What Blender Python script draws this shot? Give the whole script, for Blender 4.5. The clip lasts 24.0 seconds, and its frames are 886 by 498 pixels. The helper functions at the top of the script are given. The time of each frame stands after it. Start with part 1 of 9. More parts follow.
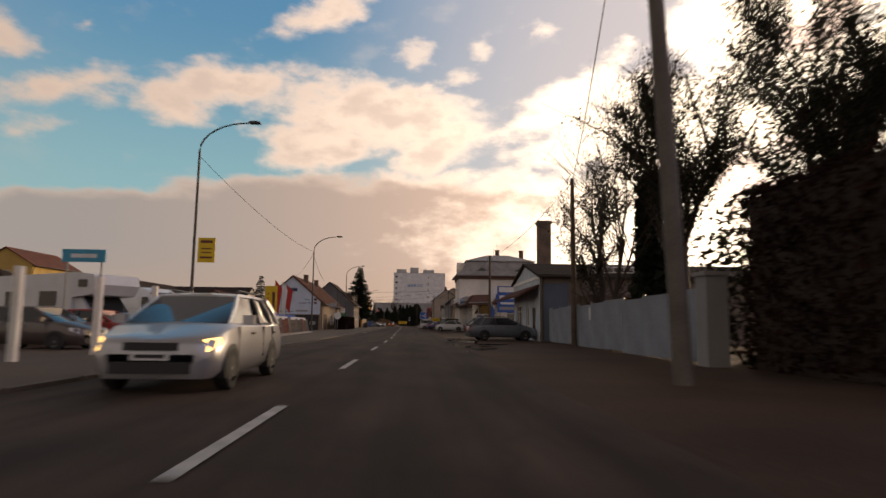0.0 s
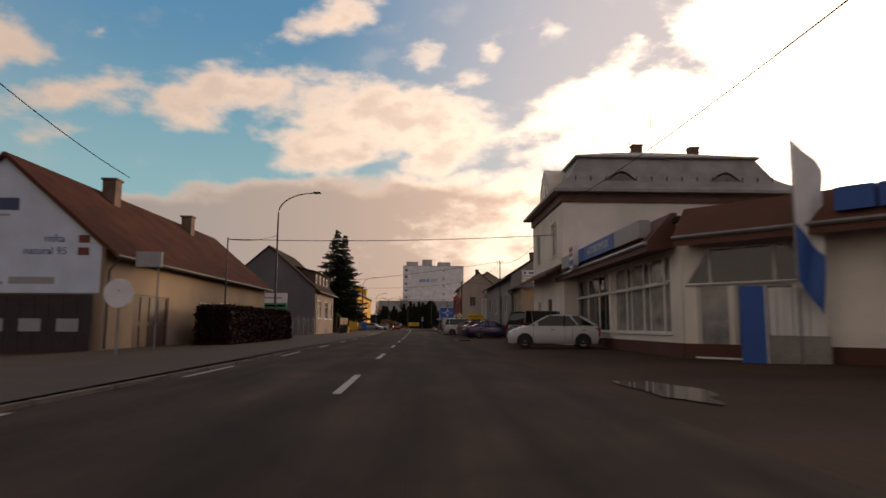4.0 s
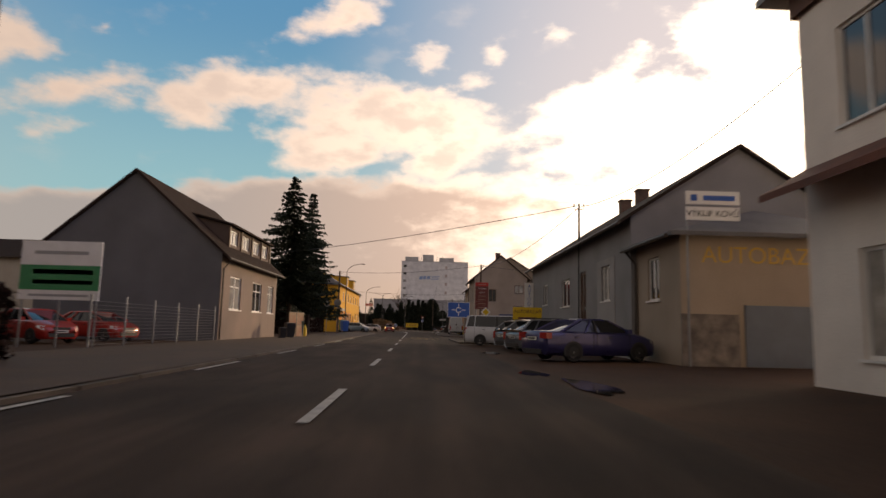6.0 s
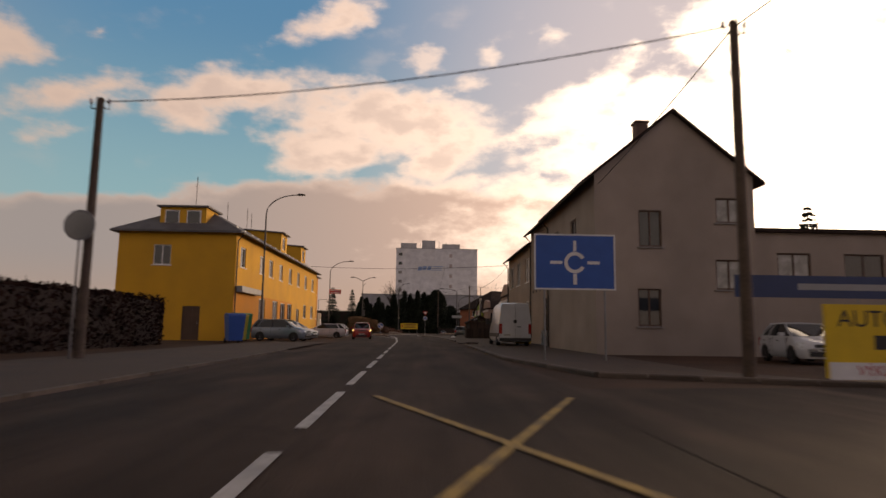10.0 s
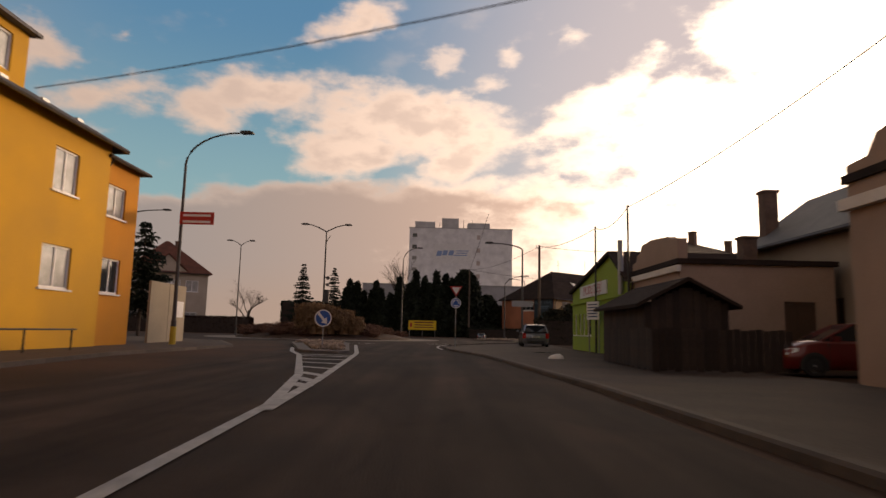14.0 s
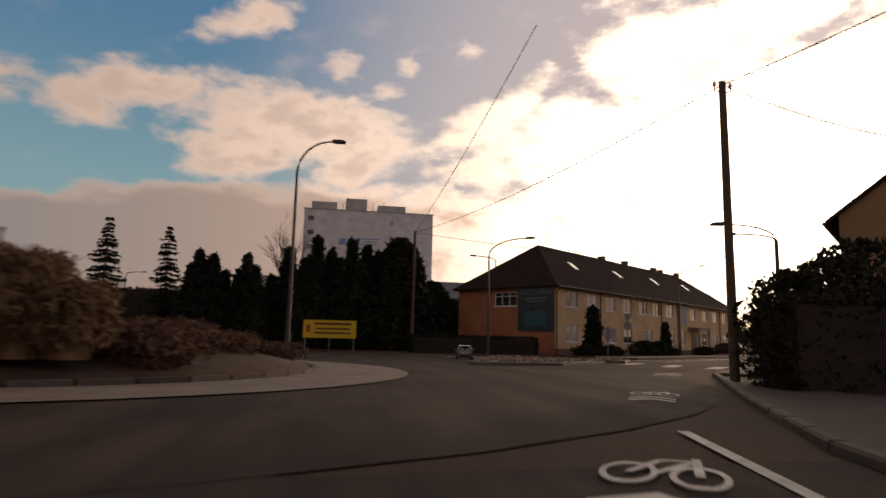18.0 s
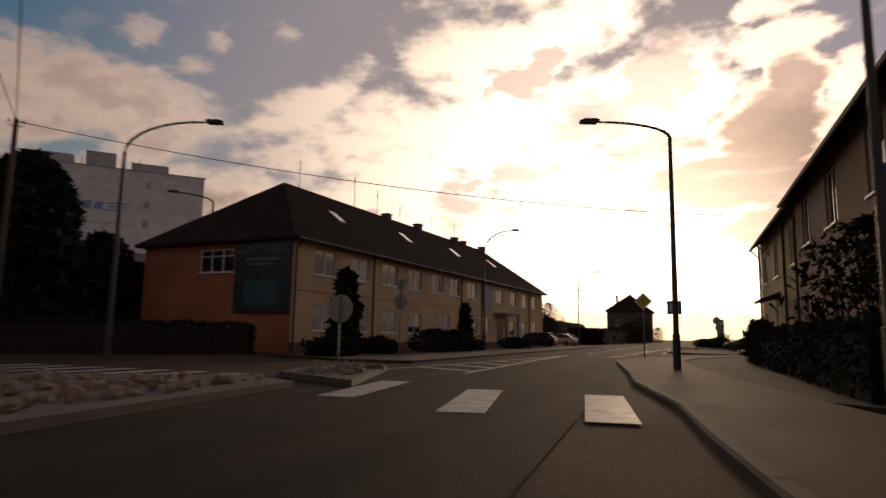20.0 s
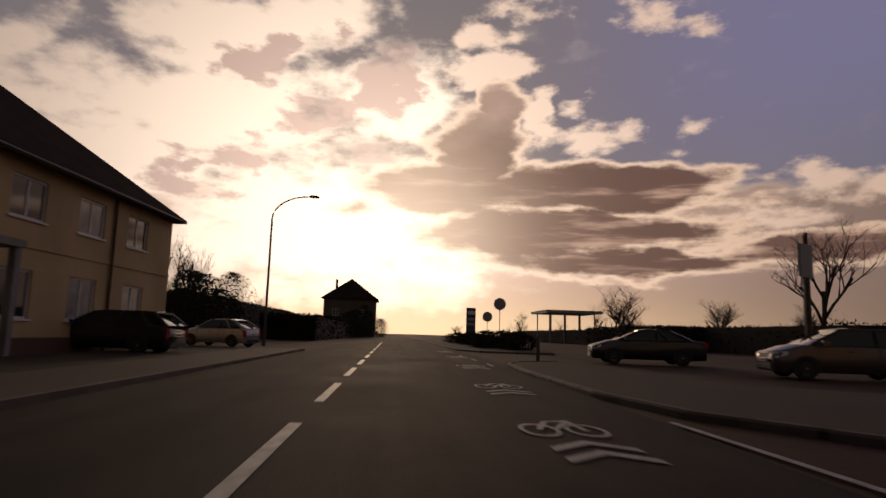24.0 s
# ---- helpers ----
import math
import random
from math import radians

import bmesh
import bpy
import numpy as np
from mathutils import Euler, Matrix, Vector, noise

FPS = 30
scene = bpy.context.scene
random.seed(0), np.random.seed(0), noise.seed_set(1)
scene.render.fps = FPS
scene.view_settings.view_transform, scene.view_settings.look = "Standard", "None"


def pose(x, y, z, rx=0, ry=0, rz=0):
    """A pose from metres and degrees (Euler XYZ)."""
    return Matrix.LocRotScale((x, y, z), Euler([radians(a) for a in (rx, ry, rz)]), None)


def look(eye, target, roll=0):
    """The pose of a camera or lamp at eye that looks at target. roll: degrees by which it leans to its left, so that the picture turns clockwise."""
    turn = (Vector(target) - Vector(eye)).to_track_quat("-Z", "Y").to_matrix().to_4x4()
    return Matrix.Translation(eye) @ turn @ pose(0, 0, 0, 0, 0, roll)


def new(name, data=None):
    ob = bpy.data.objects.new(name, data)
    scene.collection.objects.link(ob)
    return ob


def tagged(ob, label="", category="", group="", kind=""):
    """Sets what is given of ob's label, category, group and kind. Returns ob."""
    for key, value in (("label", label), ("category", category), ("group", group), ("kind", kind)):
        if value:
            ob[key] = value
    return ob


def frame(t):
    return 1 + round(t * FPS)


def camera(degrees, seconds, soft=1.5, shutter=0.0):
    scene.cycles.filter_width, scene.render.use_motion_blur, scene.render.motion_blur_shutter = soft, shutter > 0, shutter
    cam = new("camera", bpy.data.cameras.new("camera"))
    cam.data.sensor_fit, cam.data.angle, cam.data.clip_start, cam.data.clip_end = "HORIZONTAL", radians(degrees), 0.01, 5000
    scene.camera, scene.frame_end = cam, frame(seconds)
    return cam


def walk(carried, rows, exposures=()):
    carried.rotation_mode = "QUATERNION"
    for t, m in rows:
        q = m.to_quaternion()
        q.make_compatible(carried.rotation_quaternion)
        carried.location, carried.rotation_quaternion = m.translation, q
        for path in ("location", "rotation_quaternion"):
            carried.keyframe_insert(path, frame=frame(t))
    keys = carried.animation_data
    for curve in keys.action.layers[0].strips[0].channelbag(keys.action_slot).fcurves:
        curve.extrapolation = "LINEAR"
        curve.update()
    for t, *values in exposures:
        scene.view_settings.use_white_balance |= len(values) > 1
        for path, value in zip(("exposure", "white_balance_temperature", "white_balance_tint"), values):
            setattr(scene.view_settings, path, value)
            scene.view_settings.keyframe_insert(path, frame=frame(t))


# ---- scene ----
cam = camera(70.3, 24.0, 1.5, 0.35)
PATH = [
    (0, (1.523, 1.42, 0.953), (1.613, 3.404, 1.191), 0.7),
    (0.5, (1.557, 9.839, 0.956), (1.631, 11.821, 1.206), 0.3),
    (1, (1.646, 18.029, 0.955), (1.699, 20.013, 1.203), 0.7),
    (1.5, (1.678, 25.885, 0.943), (1.735, 27.869, 1.188), 0.9),
    (2, (1.628, 33.358, 0.948), (1.683, 35.343, 1.192), 0.9),
    (2.5, (1.427, 40.171, 0.952), (1.49, 42.155, 1.198), 0.5),
    (3, (1.181, 46.981, 0.957), (1.251, 48.966, 1.205), 0.1),
    (3.5, (0.997, 54.449, 0.962), (1.064, 56.433, 1.211), 0.1),
    (4, (0.891, 62.221, 0.96), (0.945, 64.205, 1.203), 0.3),
    (4.5, (0.762, 70.48, 0.942), (0.808, 72.464, 1.192), 0.8),
    (5, (0.66, 78.271, 0.942), (0.71, 80.256, 1.183), 0.9),
    (5.5, (0.534, 85.589, 0.946), (0.587, 87.573, 1.19), 1.3),
    (6, (0.501, 93.024, 0.971), (0.554, 95.007, 1.22), 1.4),
    (6.5, (0.346, 100.173, 0.935), (0.404, 102.157, 1.179), 1.5),
    (7, (0.209, 107.351, 0.953), (0.271, 109.335, 1.2), 1.2),
    (7.5, (0.144, 114.435, 0.964), (0.203, 116.419, 1.212), 1.0),
    (8, (-0.005, 120.972, 0.926), (0.054, 122.955, 1.175), 0.8),
    (8.5, (-0.057, 127.748, 0.94), (-0.002, 129.732, 1.191), 0.6),
    (9, (-0.13, 135.207, 0.959), (-0.079, 137.191, 1.212), 0.7),
    (9.5, (-0.246, 142.109, 0.95), (-0.193, 144.093, 1.196), 0.8),
    (10, (-0.344, 149.486, 0.948), (-0.283, 151.469, 1.202), 0.8),
    (10.5, (-0.431, 157.056, 0.946), (-0.354, 159.036, 1.218), 0.7),
    (11, (-0.484, 164.517, 0.945), (-0.393, 166.495, 1.228), 0.5),
    (11.5, (-0.479, 171.567, 0.943), (-0.386, 173.546, 1.217), 0.4),
    (12, (-0.435, 178.508, 0.951), (-0.347, 180.492, 1.188), 0.4),
    (12.5, (-0.393, 185.055, 0.931), (-0.318, 187.041, 1.154), 0.2),
    (13, (-0.534, 191.404, 0.937), (-0.477, 193.389, 1.178), 0.6),
    (13.5, (-0.559, 197.361, 0.953), (-0.527, 199.345, 1.206), 0.7),
    (14, (-0.81, 203.288, 0.938), (-0.808, 205.272, 1.195), 1.3),
    (14.5, (-1.113, 208.849, 0.948), (-1.141, 210.833, 1.195), 1.1),
    (15, (-1.473, 213.966, 0.942), (-1.535, 215.95, 1.186), 0.8),
    (15.5, (-1.861, 219.289, 0.972), (-1.972, 221.272, 1.213), 0.9),
    (16, (-2.415, 224.495, 0.972), (-2.543, 226.477, 1.213), 1.1),
    (16.5, (-2.947, 229.124, 0.942), (-3.059, 231.106, 1.182), 1.2),
    (17, (-3.398, 233.429, 0.945), (-3.394, 235.413, 1.197), 1.6),
    (17.5, (-3.887, 237.41, 0.923), (-3.686, 239.38, 1.201), 1.4),
    (18, (-3.083, 242.062, 0.93), (-2.746, 244.026, 1.221), 1.3),
    (18.5, (-0.492, 247.288, 0.936), (-0.041, 249.237, 1.231), 0.8),
    (19, (2.748, 252.42, 0.943), (3.318, 254.333, 1.235), 0.5),
    (19.5, (5.498, 256.789, 0.95), (6.219, 258.633, 1.234), 0.5),
    (20, (7.603, 260.88, 0.946), (8.499, 262.647, 1.22), 1.0),
    (20.5, (9.748, 264.319, 0.924), (10.822, 265.985, 1.191), 1.1),
    (21, (12.082, 268.176, 0.939), (13.314, 269.731, 1.197), 1.1),
    (21.5, (15.034, 271.91, 0.98), (16.356, 273.387, 1.246), 0.5),
    (22, (18.614, 275.939, 0.945), (19.984, 277.374, 1.203), 0.8),
    (22.5, (22.08, 279.708, 0.916), (23.505, 281.087, 1.176), 1.1),
    (23, (25.935, 283.623, 0.945), (27.419, 284.939, 1.207), 1.5),
    (23.5, (30.387, 287.595, 0.942), (31.918, 288.852, 1.213), 1.5),
    (24, (34.763, 291.65, 0.94), (36.327, 292.867, 1.211), 1.7),
]
walk(cam, [(t, look(eye, target, roll)) for t, eye, target, roll in PATH],
     [(0.0, 0.15, 8200, 15), (4.0, 0.12, 8200, 15), (6.0, 0.32, 8200, 15), (8.0, 0.32, 8200, 16), (9.3, -0.12, 8400, 17), (11.5, 0.55, 8400, 26), (13.2, 0.35, 8400, 24), (14.5, -0.1, 8500, 18), (17.5, -0.18, 8400, 20), (19.5, -0.88, 8200, 22), (22.0, -1.5, 8100, 23), (24.0, -1.75, 8000, 24)])

# ---------------------------------------------------------------- sky and sun
SUN_AZ, SUN_EL = radians(47.0), radians(7.5)      # measured from +y towards +x
world = bpy.data.worlds.new("sky")
scene.world = world
world.use_nodes = True
WT = world.node_tree
WN, WL = WT.nodes, WT.links
WN.clear()


def wmath(op, a, b=None, c=None):
    n = WN.new("ShaderNodeMath")
    n.operation = op
    for i, v in enumerate((a, b, c)):
        if v is None:
            continue
        if isinstance(v, (int, float)):
            n.inputs[i].default_value = v
        else:
            WL.new(v, n.inputs[i])
    return n.outputs[0]


def wmix(fac, a, b):
    n = WN.new("ShaderNodeMix")
    n.data_type = "RGBA"
    for k, v in ((0, fac), (6, a), (7, b)):
        if isinstance(v, (int, float)):
            n.inputs[k].default_value = v
        elif isinstance(v, tuple):
            n.inputs[k].default_value = (*v, 1)
        else:
            WL.new(v, n.inputs[k])
    return n.outputs[2]


def wnoise(vec, scale, detail, rough=0.55):
    n = WN.new("ShaderNodeTexNoise")
    n.inputs["Scale"].default_value, n.inputs["Detail"].default_value, n.inputs["Roughness"].default_value = scale, detail, rough
    WL.new(vec, n.inputs["Vector"])
    return n.outputs["Fac"]


def wstep(v, lo, hi):
    n = WN.new("ShaderNodeMapRange")
    n.interpolation_type = "SMOOTHSTEP"
    n.inputs["From Min"].default_value, n.inputs["From Max"].default_value = lo, hi
    WL.new(v, n.inputs["Value"])
    return n.outputs["Result"]


sky = WN.new("ShaderNodeTexSky")
sky.sky_type, sky.sun_disc = "NISHITA", False
sky.sun_elevation, sky.sun_rotation = SUN_EL, SUN_AZ
sky.air_density, sky.dust_density, sky.ozone_density = 1.0, 1.2, 1.5
tc = WN.new("ShaderNodeTexCoord")
sep = WN.new("ShaderNodeSeparateXYZ")
WL.new(tc.outputs["Generated"], sep.inputs[0])
DX, DY, DZ = sep.outputs
AZ = wmath("MULTIPLY", wmath("ARCTAN2", DX, DY), 57.2958)
EL = wmath("MULTIPLY", wmath("ARCSINE", DZ), 57.2958)
# flat-bottomed clouds: stretched sideways near the horizon
comb = WN.new("ShaderNodeCombineXYZ")
WL.new(wmath("MULTIPLY", AZ, 0.045), comb.inputs[0])
WL.new(wmath("MULTIPLY", EL, 0.085), comb.inputs[1])
CV = comb.outputs[0]


def shifted(dx, dy):
    n = WN.new("ShaderNodeVectorMath")
    n.operation = "ADD"
    WL.new(CV, n.inputs[0])
    n.inputs[1].default_value = (dx, dy, 0)
    return n.outputs[0]


N1 = wnoise(CV, 2.2, 6.0, 0.52)
N2 = wnoise(CV, 6.0, 6.0, 0.52)
N3 = wnoise(shifted(3.1, 7.7), 15.0, 6.0, 0.65)
WA, WB = wnoise(shifted(11.3, 2.9), 3.2, 5.0, 0.5), wnoise(shifted(5.9, 17.1), 3.6, 5.0, 0.5)
# wind-torn outlines: the directions are bent before the clouds are laid out
AW = wmath("ADD", AZ, wmath("MULTIPLY", wmath("SUBTRACT", WA, 0.5), 6.0))
EW = wmath("ADD", EL, wmath("MULTIPLY", wmath("SUBTRACT", WB, 0.5), 3.6))
RAG = wmath("ADD", wmath("ADD", wmath("MULTIPLY", wmath("SUBTRACT", N1, 0.5), 2.0), wmath("MULTIPLY", wmath("SUBTRACT", N2, 0.5), 2.8)), wmath("MULTIPLY", wmath("SUBTRACT", N3, 0.5), 0.8))


def blob(az, el, half_az, half_el, tilt=0.0):
    """How deep a direction lies inside an oval round (az, el), in degrees; below zero outside. tilt: its right end up."""
    c, s = math.cos(radians(tilt)), math.sin(radians(tilt))
    a, e = wmath("SUBTRACT", AW, az), wmath("SUBTRACT", EW, el)
    u = wmath("MULTIPLY_ADD", a, c / half_az, wmath("MULTIPLY", e, s / half_az))
    v = wmath("MULTIPLY_ADD", a, -s / half_el, wmath("MULTIPLY", e, c / half_el))
    r = wmath("SQRT", wmath("MULTIPLY_ADD", u, u, wmath("MULTIPLY", v, v)))
    return wmath("MULTIPLY", wmath("SUBTRACT", 1.0, r), min(half_el, 2.2))


def heap(*blobs):
    """Ovals that have grown into one cloud."""
    d = blob(*blobs[0])
    for b in blobs[1:]:
        d = wmath("SMOOTH_MAX", d, blob(*b), 0.45)
    return d


# closeness to the sun, 1 at the sun and 0 far off
sv = (math.sin(SUN_AZ) * math.cos(SUN_EL), math.cos(SUN_AZ) * math.cos(SUN_EL), math.sin(SUN_EL))
dot = wmath("ADD", wmath("ADD", wmath("MULTIPLY", DX, sv[0]), wmath("MULTIPLY", DY, sv[1])), wmath("MULTIPLY", DZ, sv[2]))
NEAR = wmath("POWER", wmath("MAXIMUM", dot, 0.0), 9.0)
CORE = wmath("POWER", wmath("MAXIMUM", dot, 0.0), 60.0)
FAR = wstep(dot, 0.35, -0.5)
mul = WN.new("ShaderNodeMix")
mul.data_type, mul.blend_type = "RGBA", "MULTIPLY"
mul.inputs[0].default_value = 1.0
WL.new(sky.outputs[0], mul.inputs[6])
mul.inputs[7].default_value = (0.055, 0.062, 0.075, 1)
# clear sky: pale teal low down, blue above, lavender round the sun, dusky overhead and away from the sun
blue = wmix(wstep(EL, 8.0, 28.0), (0.22, 0.46, 0.57), (0.072, 0.255, 0.49))
blue = wmix(wstep(dot, 0.50, 0.90), blue, (0.62, 0.62, 0.71))
blue = wmix(wmath("MULTIPLY", wstep(AZ, 52.0, 84.0), wstep(EL, 6.0, 24.0)), blue, (0.56, 0.62, 1.12))
blue = wmix(FAR, blue, (0.41, 0.40, 0.42))
blue = wmix(wstep(EL, 34.0, 58.0), blue, (0.135, 0.115, 0.10))
col = wmix(0.9, mul.outputs[2], blue)
lit = wmix(wstep(AZ, -36.0, 0.0), (0.58, 0.49, 0.455), (0.88, 0.75, 0.69))
lit = wmix(NEAR, lit, (5.0, 4.7, 4.1))
lit = wmix(FAR, lit, (0.52, 0.46, 0.43))
lit_dim = wmix(NEAR, (0.50, 0.43, 0.42), (2.3, 1.75, 1.65))
lit_dim = wmix(FAR, lit_dim, (0.38, 0.35, 0.335))
PUFF = wstep(wmath("MULTIPLY_ADD", wmath("SUBTRACT", N2, 0.5), 1.0, N1), 0.36, 0.66)
# thin torn veils high up
veil = wmath("MULTIPLY", wstep(wmath("ADD", wmath("MULTIPLY", WA, 0.55), wmath("MULTIPLY", N2, 0.5)), 0.56, 0.76), wstep(EL, 9.0, 15.0))
col = wmix(wmath("MULTIPLY", veil, 0.16), col, lit)
# flat grey bank along the horizon, its top catching some light
top = wmath("MULTIPLY_ADD", wstep(AZ, -42.0, -8.0), 4.2, 9.0)
bank = wmath("ADD", wmath("SUBTRACT", top, EW), wmath("MULTIPLY", RAG, 0.35))
tone = wmix(wstep(AZ, -34.0, 10.0), (0.285, 0.285, 0.31), (0.50, 0.395, 0.36))
tone = wmix(NEAR, tone, (2.6, 2.0, 1.7))
tone = wmix(FAR, tone, (0.38, 0.36, 0.355))
tone = wmix(wmath("MULTIPLY", wstep(bank, 1.5, 0.0), 0.55), tone, lit)
tone = wmix(wmath("MULTIPLY", wstep(EL, 6.5, 1.0), 0.45), tone, (0.42, 0.31, 0.25))
col = wmix(wmath("MULTIPLY", wstep(bank, -0.15, 0.75), 0.96), col, tone)
# torn white mass before the sun, with dim rose hollows
mass = heap((28.8, 18.3, 16.4, 4.5, 6), (37.4, 26.0, 8.4, 3.1, 23), (42.5, 9.5, 17, 7.0, 0), (24, 13.0, 15, 4.6, 17), (31, 24, 7, 4.5, 10), (20, 7.5, 18, 4.5, 0), (36, 34, 10, 5, 20), (47, 21, 6, 5, 0), (14, 20, 6, 1.6, 30))
mass = wmath("MULTIPLY_ADD", RAG, 1.25, mass)
hollow = heap((38.5, 24.8, 3.1, 0.6, 15), (46.6, 23.2, 3.6, 2.8, 59), (34.6, 22.9, 3.0, 0.9, 7), (39.9, 19.3, 3.1, 1.6, 5), (31.4, 14.5, 4.3, 0.9, 6), (28.0, 11.7, 4.5, 0.9, 6), (44.8, 16.2, 2.6, 0.8, 3))
hollow = wstep(wmath("MULTIPLY_ADD", RAG, 1.9, hollow), -0.35, 0.55)
tone = wmix(wmath("MULTIPLY", hollow, 0.8), lit, lit_dim)
col = wmix(wmath("MULTIPLY", wstep(mass, -0.7, 1.0), 0.97), col, tone)
# separate cumulus clouds away from the sun
cumulus = heap((-36.3, 20.2, 4.5, 2.2, 12), (-29.2, 17.8, 5.6, 1.3, 22), (-17.8, 20.0, 7.8, 1.8, 12), (-3.1, 18.3, 11.5, 3.5, -5), (-8.8, 15.8, 5.2, 2.4, 2), (0.7, 15.4, 3.1, 2.0, 19), (-21.1, 17.6, 2.6, 1.5, 6),
               (-9.2, 26.6, 4.6, 1.4, 26), (4.8, 13.0, 7.5, 0.9, -2), (11.5, 15.6, 5.0, 0.8, 12), (-47, 17, 5, 2.4, 8))
wisps = heap((-0.5, 23.6, 1.7, 0.9, -1), (5.4, 24.7, 1.7, 0.7, 15), (11.3, 26.0, 1.4, 0.6, -5), (-31.6, 14.6, 1.4, 0.5, 8), (-27.6, 22.6, 0.7, 0.4, 10), (3.0, 22.0, 2.2, 0.7, 10))
cumulus = wmath("MULTIPLY_ADD", RAG, 0.95, cumulus)
wisps = wmath("MULTIPLY_ADD", RAG, 0.9, wisps)
tone = wmix(wmath("MULTIPLY", wmath("MULTIPLY", PUFF, wstep(cumulus, 0.2, 1.6)), 0.55), lit, lit_dim)
col = wmix(wmath("MULTIPLY", wstep(cumulus, -0.55, 0.95), 0.95), col, tone)
col = wmix(wmath("MULTIPLY", wstep(wisps, -0.3, 0.7), 0.65), col, lit)
# bright puffs round the dark cloud
puffs = heap((55.7, 23.5, 4.6, 1.4, 8), (66.2, 17.9, 4.2, 1.1, 2), (64.2, 20.4, 1.6, 0.9, -3), (73.5, 17.7, 1.3, 0.7, -5), (72.7, 27.0, 4.2, 1.0, -8), (83.5, 13.3, 2.8, 1.4, -6), (80.8, 10.2, 2.2, 0.9, -4),
             (55.6, 26.3, 2.7, 0.7, 0), (59.9, 28.5, 3.2, 0.6, -3), (92, 12, 6, 1.8, 0), (61, 20, 1.6, 2.6, 0))
puffs = wmath("MULTIPLY_ADD", RAG, 1.2, puffs)
tone = wmix(0.5, lit, (2.6, 2.1, 1.75))
col = wmix(wmath("MULTIPLY", wstep(puffs, -0.35, 0.6), 0.92), col, tone)
# the long dark cloud: flat top with a bright rim, streaked from end to end
comb2 = WN.new("ShaderNodeCombineXYZ")
WL.new(wmath("MULTIPLY", AZ, 0.06), comb2.inputs[0])
WL.new(wmath("MULTIPLY", EL, 0.42), comb2.inputs[1])
TOWER_H = wstep(EL, 14.2, 16.2)
STREAK = wmix(TOWER_H, wnoise(comb2.outputs[0], 1.6, 5.0, 0.55), wmath("MULTIPLY_ADD", WB, 0.5, 0.27))
slab_top = wmath("SUBTRACT", 15.75, wmath("MULTIPLY_ADD", wmath("SUBTRACT", WB, 0.5), 1.6, EL))
body = heap((53.3, 13.3, 10.0, 2.5, 0), (66.0, 13.4, 13.5, 2.5, -3), (63.2, 9.5, 14.5, 2.5, -1), (68.1, 6.8, 13.0, 1.6, -1), (44.5, 11.1, 3.4, 0.8, 3), (82, 7.6, 9, 1.6, 0))
body = wmath("MINIMUM", body, wmath("ADD", slab_top, wmath("MULTIPLY", RAG, 0.12)))
dark = wmath("MAXIMUM", body, wmath("MAXIMUM", blob(55.4, 16.8, 4.6, 4.4, 0), blob(57.2, 20.2, 2.6, 2.6, 0)))
dark = wmath("MULTIPLY_ADD", RAG, 0.55, wmath("MULTIPLY_ADD", wmath("SUBTRACT", STREAK, 0.5), 1.5, dark))
tone = wmix(wmath("POWER", wmath("MAXIMUM", dot, 0.0), 30.0), (0.42, 0.27, 0.235), (0.66, 0.40, 0.32))
tone = wmix(wstep(STREAK, 0.30, 0.52), (1.5, 1.1, 0.9), tone)
tone = wmix(wmath("MULTIPLY", wstep(wmath("MULTIPLY_ADD", RAG, 1.5, EL), 15.0, 22.0), 0.6), tone, (1.7, 1.35, 1.2))
tone = wmix(wstep(dark, 0.0, 0.75), wmix(0.6, lit, (2.8, 2.2, 1.7)), tone)
col = wmix(wmath("MULTIPLY", wstep(dark, -0.35, 0.25), 0.97), col, tone)
# haze of light round the sun and along the horizon
col = wmix(wmath("MULTIPLY", CORE, 0.45), col, (6.0, 5.4, 4.4))
col = wmix(wmath("MULTIPLY", wstep(EL, 6.0, -1.0), wmath("MULTIPLY", NEAR, 0.8)), col, (4.2, 3.3, 2.0))
bg = WN.new("ShaderNodeBackground")
bg.inputs["Strength"].default_value = 1.0
WL.new(col, bg.inputs["Color"])
wout = WN.new("ShaderNodeOutputWorld")
WL.new(bg.outputs[0], wout.inputs[0])

sun = new("sun", bpy.data.lights.new("sun", "SUN"))
sun.data.energy, sun.data.angle, sun.data.color = 1.3, radians(6.0), (1.0, 0.80, 0.58)
sun.matrix_world = look(tuple(60 * c for c in sv), (0, 0, 0))
tagged(sun, kind="structure")

# ---------------------------------------------------------------- materials
MATS = {}


